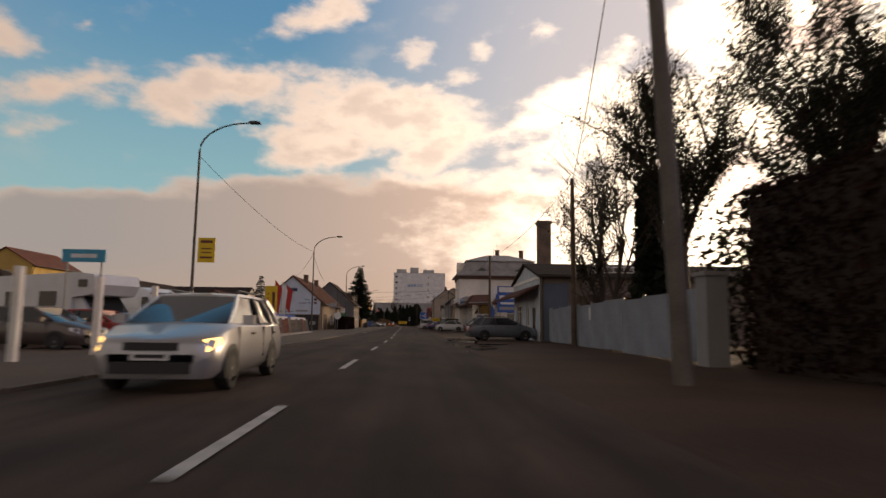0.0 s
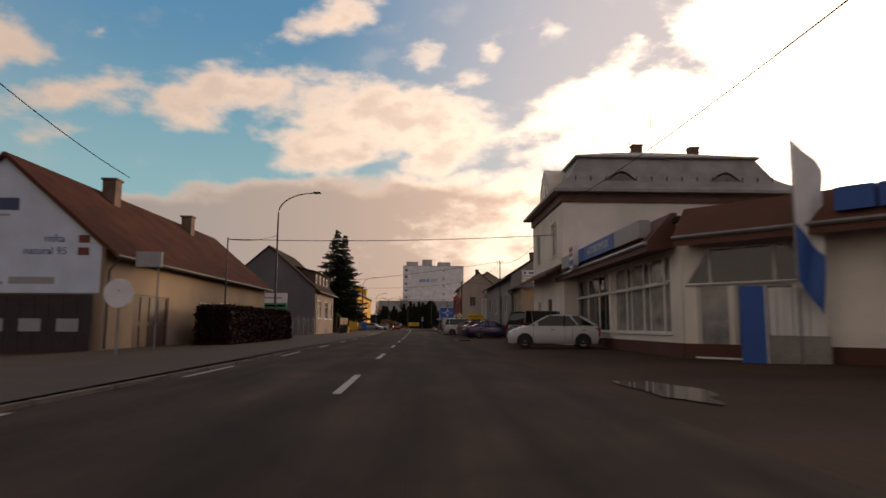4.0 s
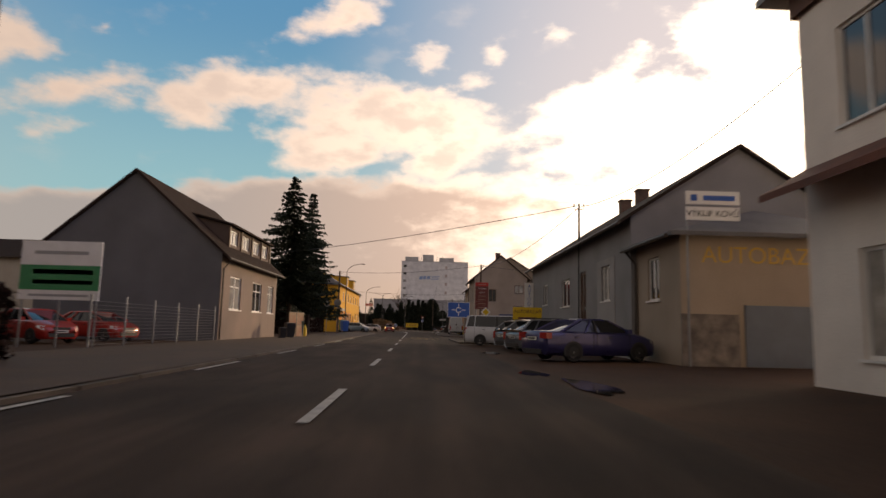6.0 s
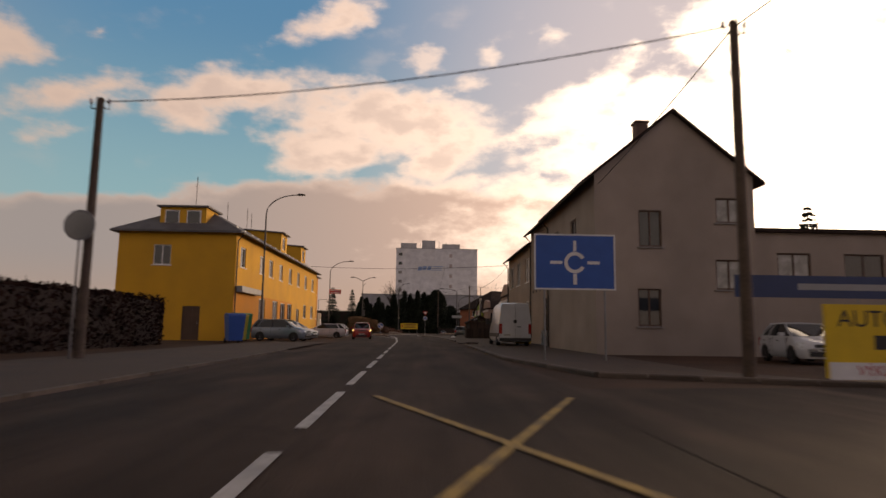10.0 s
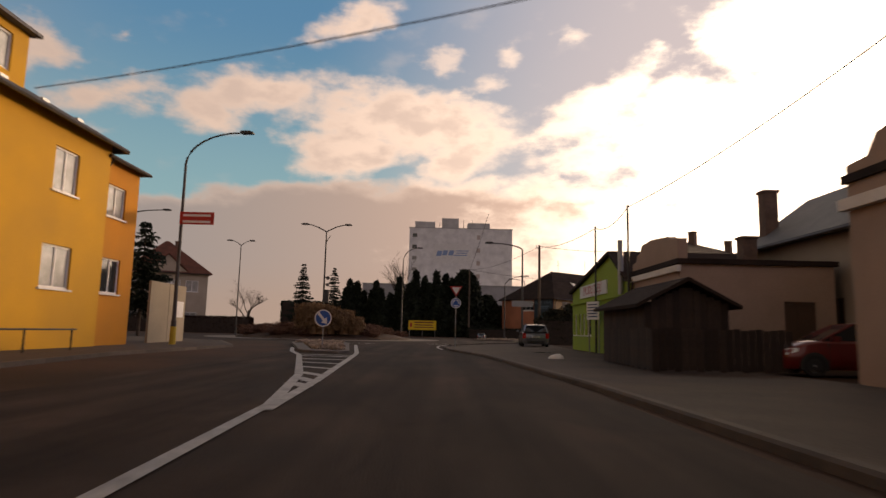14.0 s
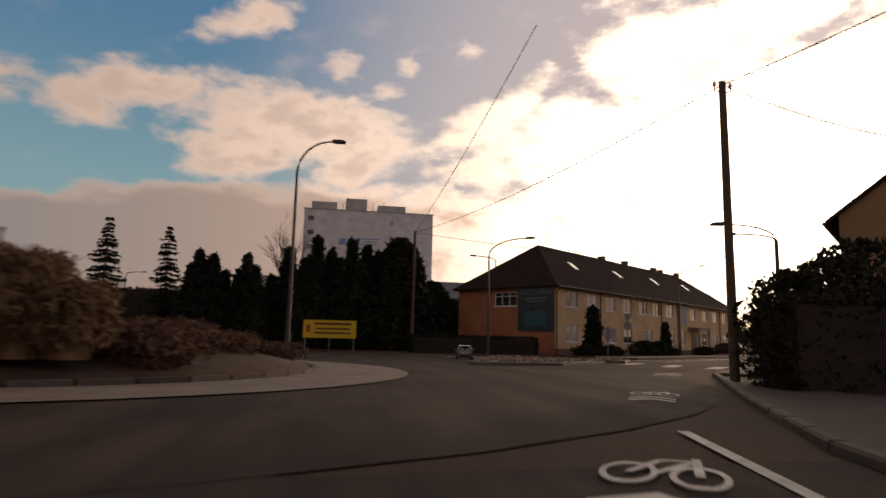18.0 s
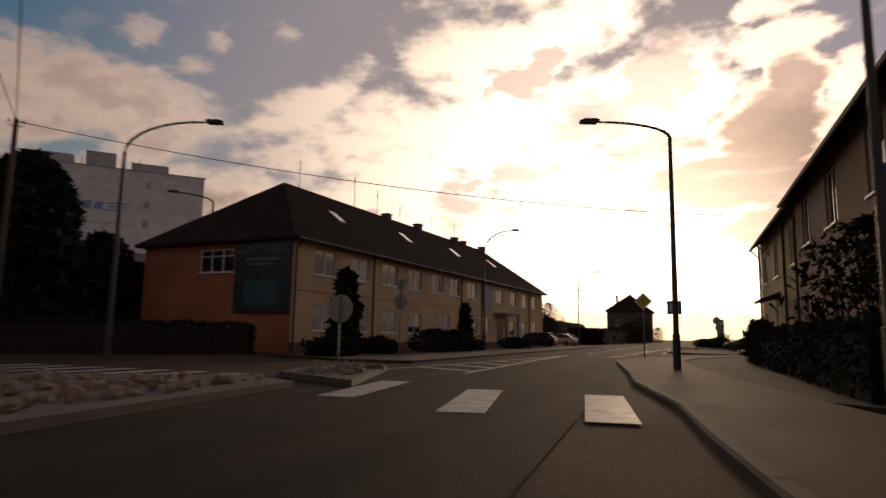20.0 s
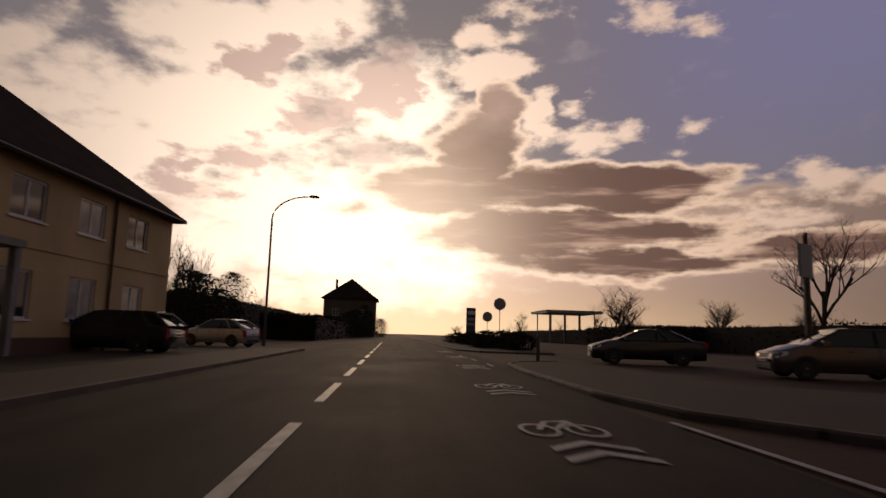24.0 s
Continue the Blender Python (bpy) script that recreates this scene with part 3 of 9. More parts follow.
def house(m, L, D, H, ridge, wall, roof, label, front=(), side0=(), side1=(), back=(), kind="gable", frames=None, over=0.45, category="house", base=None, shift=0.5, verge=0.2, chimneys=(), gutter=True, coats={}, band=None, roof_h=0.0):
    """A house whose front lies on local y = 0 (seen from -y), L long and D deep. Openings: (u, z, width, height, style)."""
    frames = frames or WHITE
    th = thing("house", m, label, category)
    sides = (
        (front, pose(0, 0, 0), L), (side1, pose(L, 0, 0, 0, 0, 90), D),
        (back, pose(L, D, 0, 0, 0, 180), L), (side0, pose(0, D, 0, 0, 0, -90), D))
    for i, (holes, place, ln) in enumerate(sides):
        bm = bmesh.new()
        top = None
        if kind == "gable" and i in (1, 3):
            top = ((ln * (shift if i == 1 else 1 - shift), ridge),)
        elif kind == "parapet":
            top = None
        facade(bm, ln, H, holes, place, top, band=band if i == 0 else None)
        w = part("wall", bm, [coats.get(i, wall), band[2] if band else wall], th)
        for h in holes:
            put_window(w, h[0], h[1], h[2], h[3], h[4] if len(h) > 4 else "two", h[5] if len(h) > 5 else frames, place)
    bm = bmesh.new()
    t = 0.14
    if kind == "gable":
        yr = D * shift
        s1, s2 = (ridge - H) / yr, (ridge - H) / (D - yr)
        outline = [(-over, H - over * s1), (yr, ridge), (D + over, H - over * s2), (D + over, H - over * s2 + t), (yr, ridge + t + 0.03), (-over, H - over * s1 + t)]
        prism(bm, outline, "x", -verge, L + verge)
    elif kind == "hip":
        k = min(D / 2, L / 2)
        o = over
        s = (ridge - H) / (D / 2)
        ze = H - o * s
        for dz, flip in ((t, False), (0.0, True)):
            a = [(-o, -o, ze + dz), (L + o, -o, ze + dz), (L + o, D + o, ze + dz), (-o, D + o, ze + dz)]
            r0, r1 = (k, D / 2, ridge + dz), (L - k, D / 2, ridge + dz)
            for f in ((a[0], a[1], r1, r0), (a[1], a[2], r1), (a[2], a[3], r0, r1), (a[3], a[0], r0)):
                quad(bm, *f)
        a = [(-o, -o), (L + o, -o), (L + o, D + o), (-o, D + o)]
        for p, q in zip(a, a[1:] + a[:1]):
            quad(bm, (*p, ze), (*q, ze), (*q, ze + t), (*p, ze + t))
    elif kind == "mansard":
        o, q, zt = over, 1.25, H + roof_h
        rect = lambda d, z: [(-d, -d, z), (L + d, -d, z), (L + d, D + d, z), (-d, D + d, z)]  # noqa: E731
        k = min(L, D) / 2
        for a, b in ((rect(o, H + 0.0), rect(o, H + 0.16)), (rect(o, H + 0.16), rect(-q * 0.45, H + roof_h * 0.45)), (rect(-q * 0.45, H + roof_h * 0.45), rect(-q, zt)), (rect(-q, zt), rect(-q + 0.22, zt + 0.02)), (rect(-q + 0.22, zt + 0.02), rect(-q + 0.22, zt + 0.12)), (rect(o, H + 0.0), rect(-0.02, H + 0.0))):
            for i in range(4):
                quad(bm, a[i], a[(i + 1) % 4], b[(i + 1) % 4], b[i])
        a = rect(-q + 0.22, zt + 0.12)
        r0, r1 = (L / 2, k, ridge), (L / 2, D - k, ridge)
        for f in ((a[0], a[1], r0), (a[1], a[2], r1, r0), (a[2], a[3], r1), (a[3], a[0], r0, r1)):
            quad(bm, *f)
    elif kind == "flat":
        box(bm, -over, L + over, -over, D + over, H, H + 0.18)
    elif kind == "mono":
        prism(bm, [(-over, H), (D + over, ridge), (D + over, ridge + t), (-over, H + t)], "x", -verge, L + verge)
    rf = part("roof", bm, roof, th)
    for cx, cy, cz, ch in chimneys:
        bm = bmesh.new()
        box(bm, cx - 0.3, cx + 0.3, cy - 0.3, cy + 0.3, cz - 1.2, cz + ch)
        box(bm, cx - 0.36, cx + 0.36, cy - 0.36, cy + 0.36, cz + ch, cz + ch + 0.1)
        part("chimney", bm, mat("chimney_brick", (0.16, 0.10, 0.075), 0.9, vary=0.4, scale=2, bump=0.5, fine=12), rf)
    if gutter and kind in ("gable", "hip"):
        s = (ridge - H) / (D * shift)
        bm = bmesh.new()
        zg = H - over * s + 0.02
        tube(bm, [(-verge, -over - 0.06, zg), (L + verge, -over - 0.06, zg)], 0.07, 6)
        tube(bm, [(0.15, -over - 0.06, zg), (0.15, -0.09, zg - 0.5), (0.15, -0.09, 0.1)], 0.05, 6)
        part("gutter", bm, mat("gutter_metal", (0.09, 0.075, 0.065), 0.5, 0.6, vary=0.2, bump=0.02), rf)
    if base:
        bm = bmesh.new()
        box(bm, -0.03, L + 0.03, -0.03, D + 0.03, -0.5, base[0])
        part("plinth", bm, base[1], th)
    return th


def left_of_road(x, y0):
    """The frame of a house that stands left of the road and looks at it; local x runs on along the road."""
    return pose(x, y0, 0, 0, 0, 90)


def right_of_road(x, y1):
    """The same for the right-hand side; local x runs back along the road from y1."""
    return pose(x, y1, 0, 0, 0, -90)


EXIT = pose(12, 268, 0, 0, 0, 42.3)        # local x runs along the exit road, local y to its left


def along(s, r, turn=0):
    """A pose by metres along the exit road and to its right."""
    return EXIT @ pose(s, -r, 0, 0, 0, turn)

# ---------------------------------------------------------------- ground and road
def centre(y):
    """The middle of the street at y."""
    ks = ((-60, 0.05), (20, 0.05), (45, 0.1), (76, -0.42), (118, -0.86), (146, -1.3), (190, -2.06), (215, -2.9))
    for (a, p), (b, q) in zip(ks, ks[1:]):
        if y <= b:
            return p + (q - p) * (y - a) / (b - a)
    return ks[-1][1]


bm = bmesh.new()
quad(bm, (-2500, -2500, -0.012), (2500, -2500, -0.012), (2500, 2500, -0.012), (-2500, 2500, -0.012))
solid("ground", bm, DIRT, "brown winter earth and grass", kind="structure")


def strip(name, left, right, z, material, label, kind="structure"):
    """A flat sheet between two lines of points."""
    bm = bmesh.new()
    a, b = [bm.verts.new((*p, z)) for p in left], [bm.verts.new((*p, z)) for p in right]
    for i in range(len(a) - 1):
        bm.faces.new((a[i], b[i], b[i + 1], a[i + 1]))
    return solid(name, bm, material, label, kind=kind)


def slab(name, outline, z0, z1, material, label):
    bm = bmesh.new()
    prism(bm, outline, "z", z0, z1)
    return solid(name, bm, material, label, kind="structure")


ys = [-60, 0, 30, 60, 90, 120, 150, 180, 200, 215]
edge_r = lambda y: 3.45 if y < 60 else 3.45 - (y - 60) * 0.0128  # noqa: E731
edge_l = lambda y: -3.5 if y < 80 else -3.5 - (y - 80) * 0.022  # noqa: E731
strip("road", [(edge_l(y) - 0.2, y) for y in ys] + [(-7.5, 232), (-12, 246)], [(edge_r(y) + 0.2, y) for y in ys] + [(1.8, 230), (2.2, 247)], 0.0, ASPHALT, "worn dark asphalt street")
ring = [(-11 + 18.5 * math.cos(a), 263.5 + 18.5 * math.sin(a)) for a in np.linspace(0, 2 * math.pi, 49)]
ring_in = [(-11.2 + 9.8 * math.cos(a), 260.6 + 9.8 * math.sin(a)) for a in np.linspace(0, 2 * math.pi, 49)]
strip("roundabout_road", ring_in, ring, 0.004, ASPHALT, "dark asphalt ring of a roundabout")
P2 = lambda s, r: tuple((EXIT @ Vector((s, -r, 0))).xy)  # noqa: E731
strip("exit_road", [P2(s, -6.3) for s in (-8, 20, 60, 120, 700)], [P2(s, r) for s, r in ((-8, 1.5), (20, 0.1), (60, 1.9), (120, 1.9), (700, 1.9))], 0.008, ASPHALT_SHADED, "asphalt road leading out of town, darkened as if backlit")
strip("left_pavement", [(-10.5, y) for y in (-60, 60, 120, 190)], [(edge_l(y) - 0.35, y) for y in (-60, 60, 120, 190)], 0.055, PAVING, "worn grey pavement")

# ---------------------------------------------------------------- houses
BEIGE = plaster("beige", (0.34, 0.235, 0.145))
GREYH = plaster("grey_brown", (0.35, 0.285, 0.235))
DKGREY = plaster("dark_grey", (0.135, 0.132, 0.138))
MIDGREY = plaster("mid_grey", (0.26, 0.25, 0.25))
WHITEP = plaster("white", (0.84, 0.77, 0.70))
YELLOWP = plaster("yellow", (0.68, 0.35, 0.03), 0.14)
ORANGEP = plaster("orange", (0.64, 0.25, 0.02), 0.14)
BROWNP = plaster("brown", (0.36, 0.285, 0.22))
PINKP = plaster("pink", (0.42, 0.29, 0.22))
GREENP = plaster("green", (0.26, 0.36, 0.045), 0.12)
CREAM = plaster("cream", (0.66, 0.46, 0.235))
STONEC = plaster("stone_cream", (0.44, 0.36, 0.27))

# long beige house with the white painted gable
BEIGE_HOUSE = house(left_of_road(-10.6, 85), 22.6, 7.6, 3.75, 7.0, BEIGE, TILE_B, "long beige single-storey house with a red tiled roof", category="house",
      front=[(2.4, -0.2, 3.4, 2.35, "garage", BROWNF), (9.7, 0.75, 2.0, 1.35), (12.9, 0.8, 1.9, 1.4), (18.5, 0.85, 1.9, 1.3)], chimneys=[(6.5, 3.2, 6.2, 1.4), (16, 3.2, 6.2, 1.3)])
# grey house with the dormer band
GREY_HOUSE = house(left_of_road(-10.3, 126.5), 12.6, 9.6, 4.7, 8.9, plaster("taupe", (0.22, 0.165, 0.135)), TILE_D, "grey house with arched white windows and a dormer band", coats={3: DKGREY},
      front=[(1.7, 1.7, 2.1, 1.85, "arch"), (6.35, 1.7, 2.1, 1.85, "arch"), (10.1, 1.7, 1.6, 1.85, "arch")])
# yellow building
yw = [(6.6 + 0, 5.15, 1.35, 1.45), (9.6, 5.15, 1.35, 1.45), (13.4, 5.15, 1.35, 1.45), (17.5, 5.15, 1.35, 1.45), (21.5, 5.15, 1.35, 1.45), (25.6, 5.15, 1.35, 1.45), (30.0, 5.15, 1.35, 1.45), (1.2, 5.15, 1.35, 1.45),
      (6.8, 1.35, 2.0, 1.85), (11.4, 1.3, 1.85, 1.9), (14.4, 1.3, 1.9, 1.85), (17.4, 1.3, 2.0, 1.9), (21.6, -0.1, 1.6, 2.95, "door", BROWNF), (25.5, 2.0, 1.6, 1.4), (29.8, 2.0, 1.6, 1.4)]
YELLOW_HOUSE = house(left_of_road(-13.3, 193), 33.3, 8.0, 7.6, 9.9, YELLOWP, TILE_G, "long yellow two-storey building with two dormers", category="building", band=(19.2, 3.35, ORANGEP), front=yw, side0=[(2.4, 5.1, 1.2, 1.4), (0.6, 0.0, 2.8, 2.5, "garage", BROWNF), (4.6, 0.0, 1.2, 2.3, "door", BROWNF)], kind="hip")
house(left_of_road(-13.6, 226.32), 2.9, 7.0, 7.2, 8.2, ORANGEP, TILE_G, "orange annexe of the yellow building", category="building", front=[(0.55, 5.0, 1.35, 1.25), (0.55, 2.05, 1.35, 1.35)], kind="hip", over=0.3)
# villa left of the roundabout
CREAM_VILLA = house(pose(-45.5, 292.07, 0, 0, 0, 28.7), 9.4, 9, 8.6, 13.0, STONEC, TILE_R, "cream villa with a steep red hipped roof", front=[(0.7, 5.6, 1.6, 1.6), (3.0, 5.4, 3.2, 1.8, "three"), (6.8, 5.6, 1.5, 1.6), (0.7, 1.2, 1.5, 1.5), (3.4, 0.8, 2.4, 1.9, "three"), (6.8, 1.2, 1.5, 1.5)], kind="hip", chimneys=[(6.0, 5.2, 12.0, 1.2)])
CREAM_VILLA.scale = (1.18, 1.0, 1.03)
# right side
BOARDS = mat("blue_grey_boards", (0.50, 0.55, 0.60), 0.7, vary=0.2, scale=1.2, bump=0.3, fine=12, wave=("Y", 5.0, 0.8))
WORKSHOP = house(pose(9.3, 40.0, 0), 15, 10, 4.0, 5.1, mat("weathered_render", (0.23, 0.18, 0.145), 0.9, vary=0.4, scale=0.6, bump=0.4, fine=16), TILE_D, "low workshop with a pale boarded gable to the street", coats={3: BOARDS}, front=[(3.0, 1.3, 2.2, 1.5, "shop", BROWNF)], side0=[(1.2, 0.9, 2.4, 1.5, "shop"), (5.2, 0.9, 1.2, 1.3), (7.4, 0.0, 1.1, 2.1, "door", BROWNF)], over=0.25)
VILLA = house(right_of_road(8.4, 105.7), 9.5, 12.8, 8.3, 12.0, WHITEP, TILE_V, "pale two-storey villa with a grey mansard roof", category="villa", roof_h=2.35, front=[(1.2, 5.0, 1.5, 2.0), (6.3, 5.0, 1.5, 2.0), (1.5, 0.6, 1.2, 2.0), (5, 0.2, 1.2, 2.4, "door", BROWNF)], side1=[(8.6, 6.2, 1.3, 0.9)], kind="mansard", over=0.6, chimneys=[(2.6, 6.6, 11.9, 1.1), (2.2, 10.6, 11.5, 1.5)])
PLINTHR = plaster("dark_red_plinth", (0.12, 0.05, 0.035))
SHOWROOM = house(right_of_road(9.2, 97), 14.6, 12, 4.4, 4.8, WHITEP, TILE_D, "low car showroom with glazed front and red-brown fascia", category="showroom", front=[(0.8, 0.75, 5.6, 2.6, "shop"), (7.2, 0.75, 6.4, 2.6, "shop")], kind="flat", over=0.1, base=(0.45, PLINTHR))
ENTRANCE = house(pose(9.2, 82.3, 0, 0, 0, -48.7), 17, 9, 4.38, 4.78, WHITEP, TILE_D, "angled showroom wing with a glazed entrance", category="showroom", front=[(0.45, 0.06, 1.0, 2.2, "one"), (1.6, 0.06, 1.7, 2.2, "two"), (5.5, 0.75, 4.0, 2.3, "shop"), (11.0, 0.75, 4.0, 2.3, "shop")], kind="flat", over=0.1, base=(0.45, PLINTHR))
STREET_HOUSE = house(right_of_road(8.3, 138.6), 22, 8.6, 5.4, 8.2, MIDGREY, TILE_D, "grey single-storey street house with a dark roof", front=[(4.3, 2.6, 1.4, 1.3), (9.8, 2.3, 2.0, 1.5), (14.1, 0.3, 1.2, 3.6, "door", BROWNF), (18.0, 2.3, 1.3, 1.5)], chimneys=[(8, 4.3, 7.6, 1.3), (11, 4.3, 7.6, 1.3)])
ANNEXE = house(right_of_road(8.5, 116.6), 4.1, 7.0, 4.15, 5.2, BROWNP, TILE_G, "brown plastered annexe with a stone base", front=[(1.2, 2.1, 1.1, 1.5)], kind="hip")
house(right_of_road(7.0, 186), 10, 7.0, 7.75, 10.6, GREYH, TILE_D, "grey two-storey gabled house", frames=BROWNF, side1=[(1.9, 4.6, 1.0, 1.6), (5.3, 5.7, 1.2, 1.1), (1.8, 1.2, 1.0, 1.6), (5.2, 2.8, 1.2, 1.3)], front=[(1.5, 4.9, 1.2, 1.5), (5.5, 4.9, 1.2, 1.5)], chimneys=[(6, 3.5, 10.4, 1.0)])
house(pose(14, 176.5, 0), 9.8, 8, 5.4, 5.6, GREYH, TILE_D, "flat-roofed grey annexe with small windows", frames=BROWNF, front=[(1.2, 3.2, 1.5, 1.3), (4.2, 3.2, 1.8, 1.3), (7.5, 2.8, 1.3, 1.9, "one")], kind="flat", over=0.2)
BROWN_HOUSE = house(right_of_road(8.0, 197.8), 12, 10, 8.5, 11.5, BROWNP, TILE_D, "brown two-storey house with large dark-framed windows", front=[(1.75, 4.65, 2.1, 2.0, "three", BROWNF), (6.1, 4.6, 2.05, 2.1, "three", BROWNF), (5.2, 0.0, 2.6, 3.2, "shop", BROWNF), (9, 0.3, 2.0, 2.8, "shop", BROWNF)])
ROW_HOUSE = house(right_of_road(8.0, 210.6), 12.8, 9, 7.7, 10.2, BROWNP, TILE_D, "grey-brown two-storey house in a row", front=[(1.5, 4.85, 1.8, 1.95), (5.5, 4.85, 1.8, 1.95), (10, 4.8, 1.9, 1.95), (1.3, 0.0, 2.8, 3.4, "garage", BROWNF), (5.75, 1.65, 1.75, 1.65), (10, 1.65, 1.8, 1.65)])
PINK_HOUSE = house(right_of_road(8.0, 216.7), 6.0, 7, 4.3, 4.6, PINKP, TILE_D, "low pink plastered house with a curved parapet", front=[(2.0, 0.75, 1.65, 1.5)], kind="flat", over=0.1)
GREEN_HOUSE = house(pose(7.25, 230.5, 0), 9, 11.4, 3.35, 4.7, GREENP, TILE_D, "bright green gabled workshop beside the verge", shift=0.22, over=0.2, side0=[(0.5, 0.85, 0.65, 1.2, "one"), (1.7, 0.85, 0.55, 1.2, "one"), (2.65, 0.85, 0.55, 1.2, "one"), (3.6, 0.85, 1.1, 1.25, "one"), (8.0, 0.0, 3.2, 2.0, "garage", BROWNF)])
# house with the poster, along the exit road
pw = [(u, 4.05, 1.95, 1.35) for u in (1.75, 5.2, 8.7, 12.1, 15.6, 18.8, 22.2)] + [(u, 4.0, 1.65, 1.25) for u in (28.9, 32.8, 36.2, 39.5)] + [(u, 1.1, 1.95, 1.4) for u in (1.75, 5.2, 8.7, 12.2, 16.8, 22.4)] + [(u, 1.05, 1.65, 1.45) for u in (25.6, 32.5, 36.0, 39.5)]
TENEMENT = house(pose(15.08, 292.19, 0, 0, 0, 37.6), 43.4, 10.6, 6.0, 10.15, CREAM, TILE_D, "long cream two-storey tenement with a dark hipped roof", category="building", front=pw, kind="hip", side0=[(4.25, 4.1, 2.45, 1.25, "three")], coats={3: plaster("brick_red", (0.42, 0.16, 0.09))}, chimneys=[(17.7, 5.2, 9.85, 0.6), (22.7, 5.0, 9.85, 0.6), (30.6, 5.1, 9.85, 0.6), (33.1, 5.3, 9.85, 0.6), (37.5, 5.0, 9.85, 0.6)])
NEAR_ROW = house(EXIT @ pose(17.6, -6.3, 0, 0, 0, 180), 17, 9.1, 6.25, 9.7, plaster("umber", (0.36, 0.22, 0.13)), TILE_D, "umber two-storey row house behind a hedge", category="building", front=[(1.2, 4.2, 1.4, 1.6), (5.0, 4.2, 1.4, 1.6), (9.4, 4.2, 1.4, 1.6), (13.4, 4.2, 1.4, 1.6), (1.2, 1.0, 1.4, 1.6), (5.2, 0.0, 1.2, 2.3, "door", BROWNF), (9.4, 1.0, 1.4, 1.6), (13.4, 1.0, 1.4, 1.6)], chimneys=[(4, 4.6, 9.9, 1.0), (12, 4.6, 9.9, 1.0)])
ROW_RIGHT = house(EXIT @ pose(30.7, -6.5, 0, 0, 0, 180), 13, 9, 6.3, 9.6, CREAM, TILE_D, "cream two-storey row houses behind hedges", category="building", front=[(1.1, 3.95, 1.45, 1.4), (5.35, 3.95, 1.55, 1.6), (10, 4.0, 1.4, 1.6), (1.1, 1.1, 1.45, 1.3, "three"), (5.2, 0.15, 1.2, 2.4, "door", WHITE), (10, 1, 1.4, 1.6)])
# far office block
TOWER = house(pose(-11.3, 400, 0), 32.5, 22, 33, 33.3, plaster("pale_block", (0.76, 0.75, 0.74)), SHEET, "pale grey factory tower block", category="building", front=[(0.9, 30 - 3.6 * i, 1.6, 1.3, "one") for i in range(6)], kind="flat", over=0.15)

# ---------------------------------------------------------------- trees and plants
NEEDLE = mat("spruce_needles", (0.028, 0.040, 0.026), 0.85, vary=0.5, scale=0.9, bump=0.0, fine=6, spec=0.2, island=0.35)
THUJA = mat("thuja_leaves", (0.022, 0.030, 0.018), 0.9, vary=0.5, scale=1.2, bump=0.0, fine=6, spec=0.2, island=0.35)
IVY = mat("ivy_leaves", (0.030, 0.030, 0.016), 0.85, vary=0.5, scale=1.0, bump=0.0, fine=6, spec=0.2, island=0.4)
STRAW = mat("dry_grass", (0.25, 0.15, 0.08), 0.9, vary=0.45, scale=1.5, bump=0.0, fine=8, spec=0.2, island=0.3)
TWIG = mat("twigs", (0.045, 0.03, 0.023), 0.95, vary=0.3, scale=3, bump=0.2, fine=20)


def blade_mesh(name, tris, material):
    """A mesh of loose leaves from a list of triangles."""
    v = np.array(tris, float).reshape(-1, 3)
    me = bpy.data.meshes.new(name)
    n = len(v) // 3
    me.from_pydata(v.tolist(), [], [(3 * i, 3 * i + 1, 3 * i + 2) for i in range(n)])
    me.materials.append(material)
    return me


def spruce_meshes(h, r, seed, bottom=0.1, dense=1.0, material=None):
    rn = random.Random(seed)
    bm = bmesh.new()
    tube(bm, [(0, 0, -0.2), (0.05, 0, h * 0.4), (0, 0.03, h * 0.98)], [h * 0.016, h * 0.011, 0.02], 8)
    trunk = mesh_of("trunk", bm, BARK)
    tris = []
    tiers = int(h * 3.0 * dense)
    for i in range(tiers):
        f = (i + rn.random() * 0.6) / tiers
        z = h * (bottom + (1 - bottom) * f)
        reach = r * ((1 - f) ** 0.85) * (0.72 + 0.5 * rn.random()) + 0.12
        for k in range(int(7 + 5 * (1 - f))):
            a = rn.random() * 6.2832
            ln = reach * (0.65 + 0.5 * rn.random())
            steps = max(4, int(ln * 9))
            d = Vector((math.cos(a), math.sin(a), 0))
            s = Vector((-d.y, d.x, 0))
            droop = 0.25 + 0.35 * (1 - f)
            for j in range(steps):
                q = (j + rn.random()) / steps
                p = d * (ln * q) + Vector((0, 0, z - droop * ln * q * (1.15 - 0.75 * q) + rn.uniform(-0.06, 0.06)))
                wd = 0.34 * (1.05 - q) * (0.35 + ln * 0.22) + 0.09
                for side in (-1, 1):
                    tip = p + s * side * wd * rn.uniform(0.6, 1.2) + d * rn.uniform(0.05, 0.3) + Vector((0, 0, rn.uniform(-0.28, 0.02)))
                    tris.append((p - d * 0.08, p + d * 0.12 + Vector((0, 0, rn.uniform(-0.03, 0.1))), tip))
    return trunk, blade_mesh("crown", tris, material or NEEDLE)


def spruce(x, y, h, r, seed, label="dark green spruce with drooping branches", bottom=0.1, dense=1.0, group=""):
    t = thing("spruce_tree", pose(x, y, 0, 0, 0, seed * 40), label, "tree", group)
    a, b = spruce_meshes(h, r, seed, bottom, dense)
    part("trunk", a, None, t)
    part("crown", b, None, t)
    return t


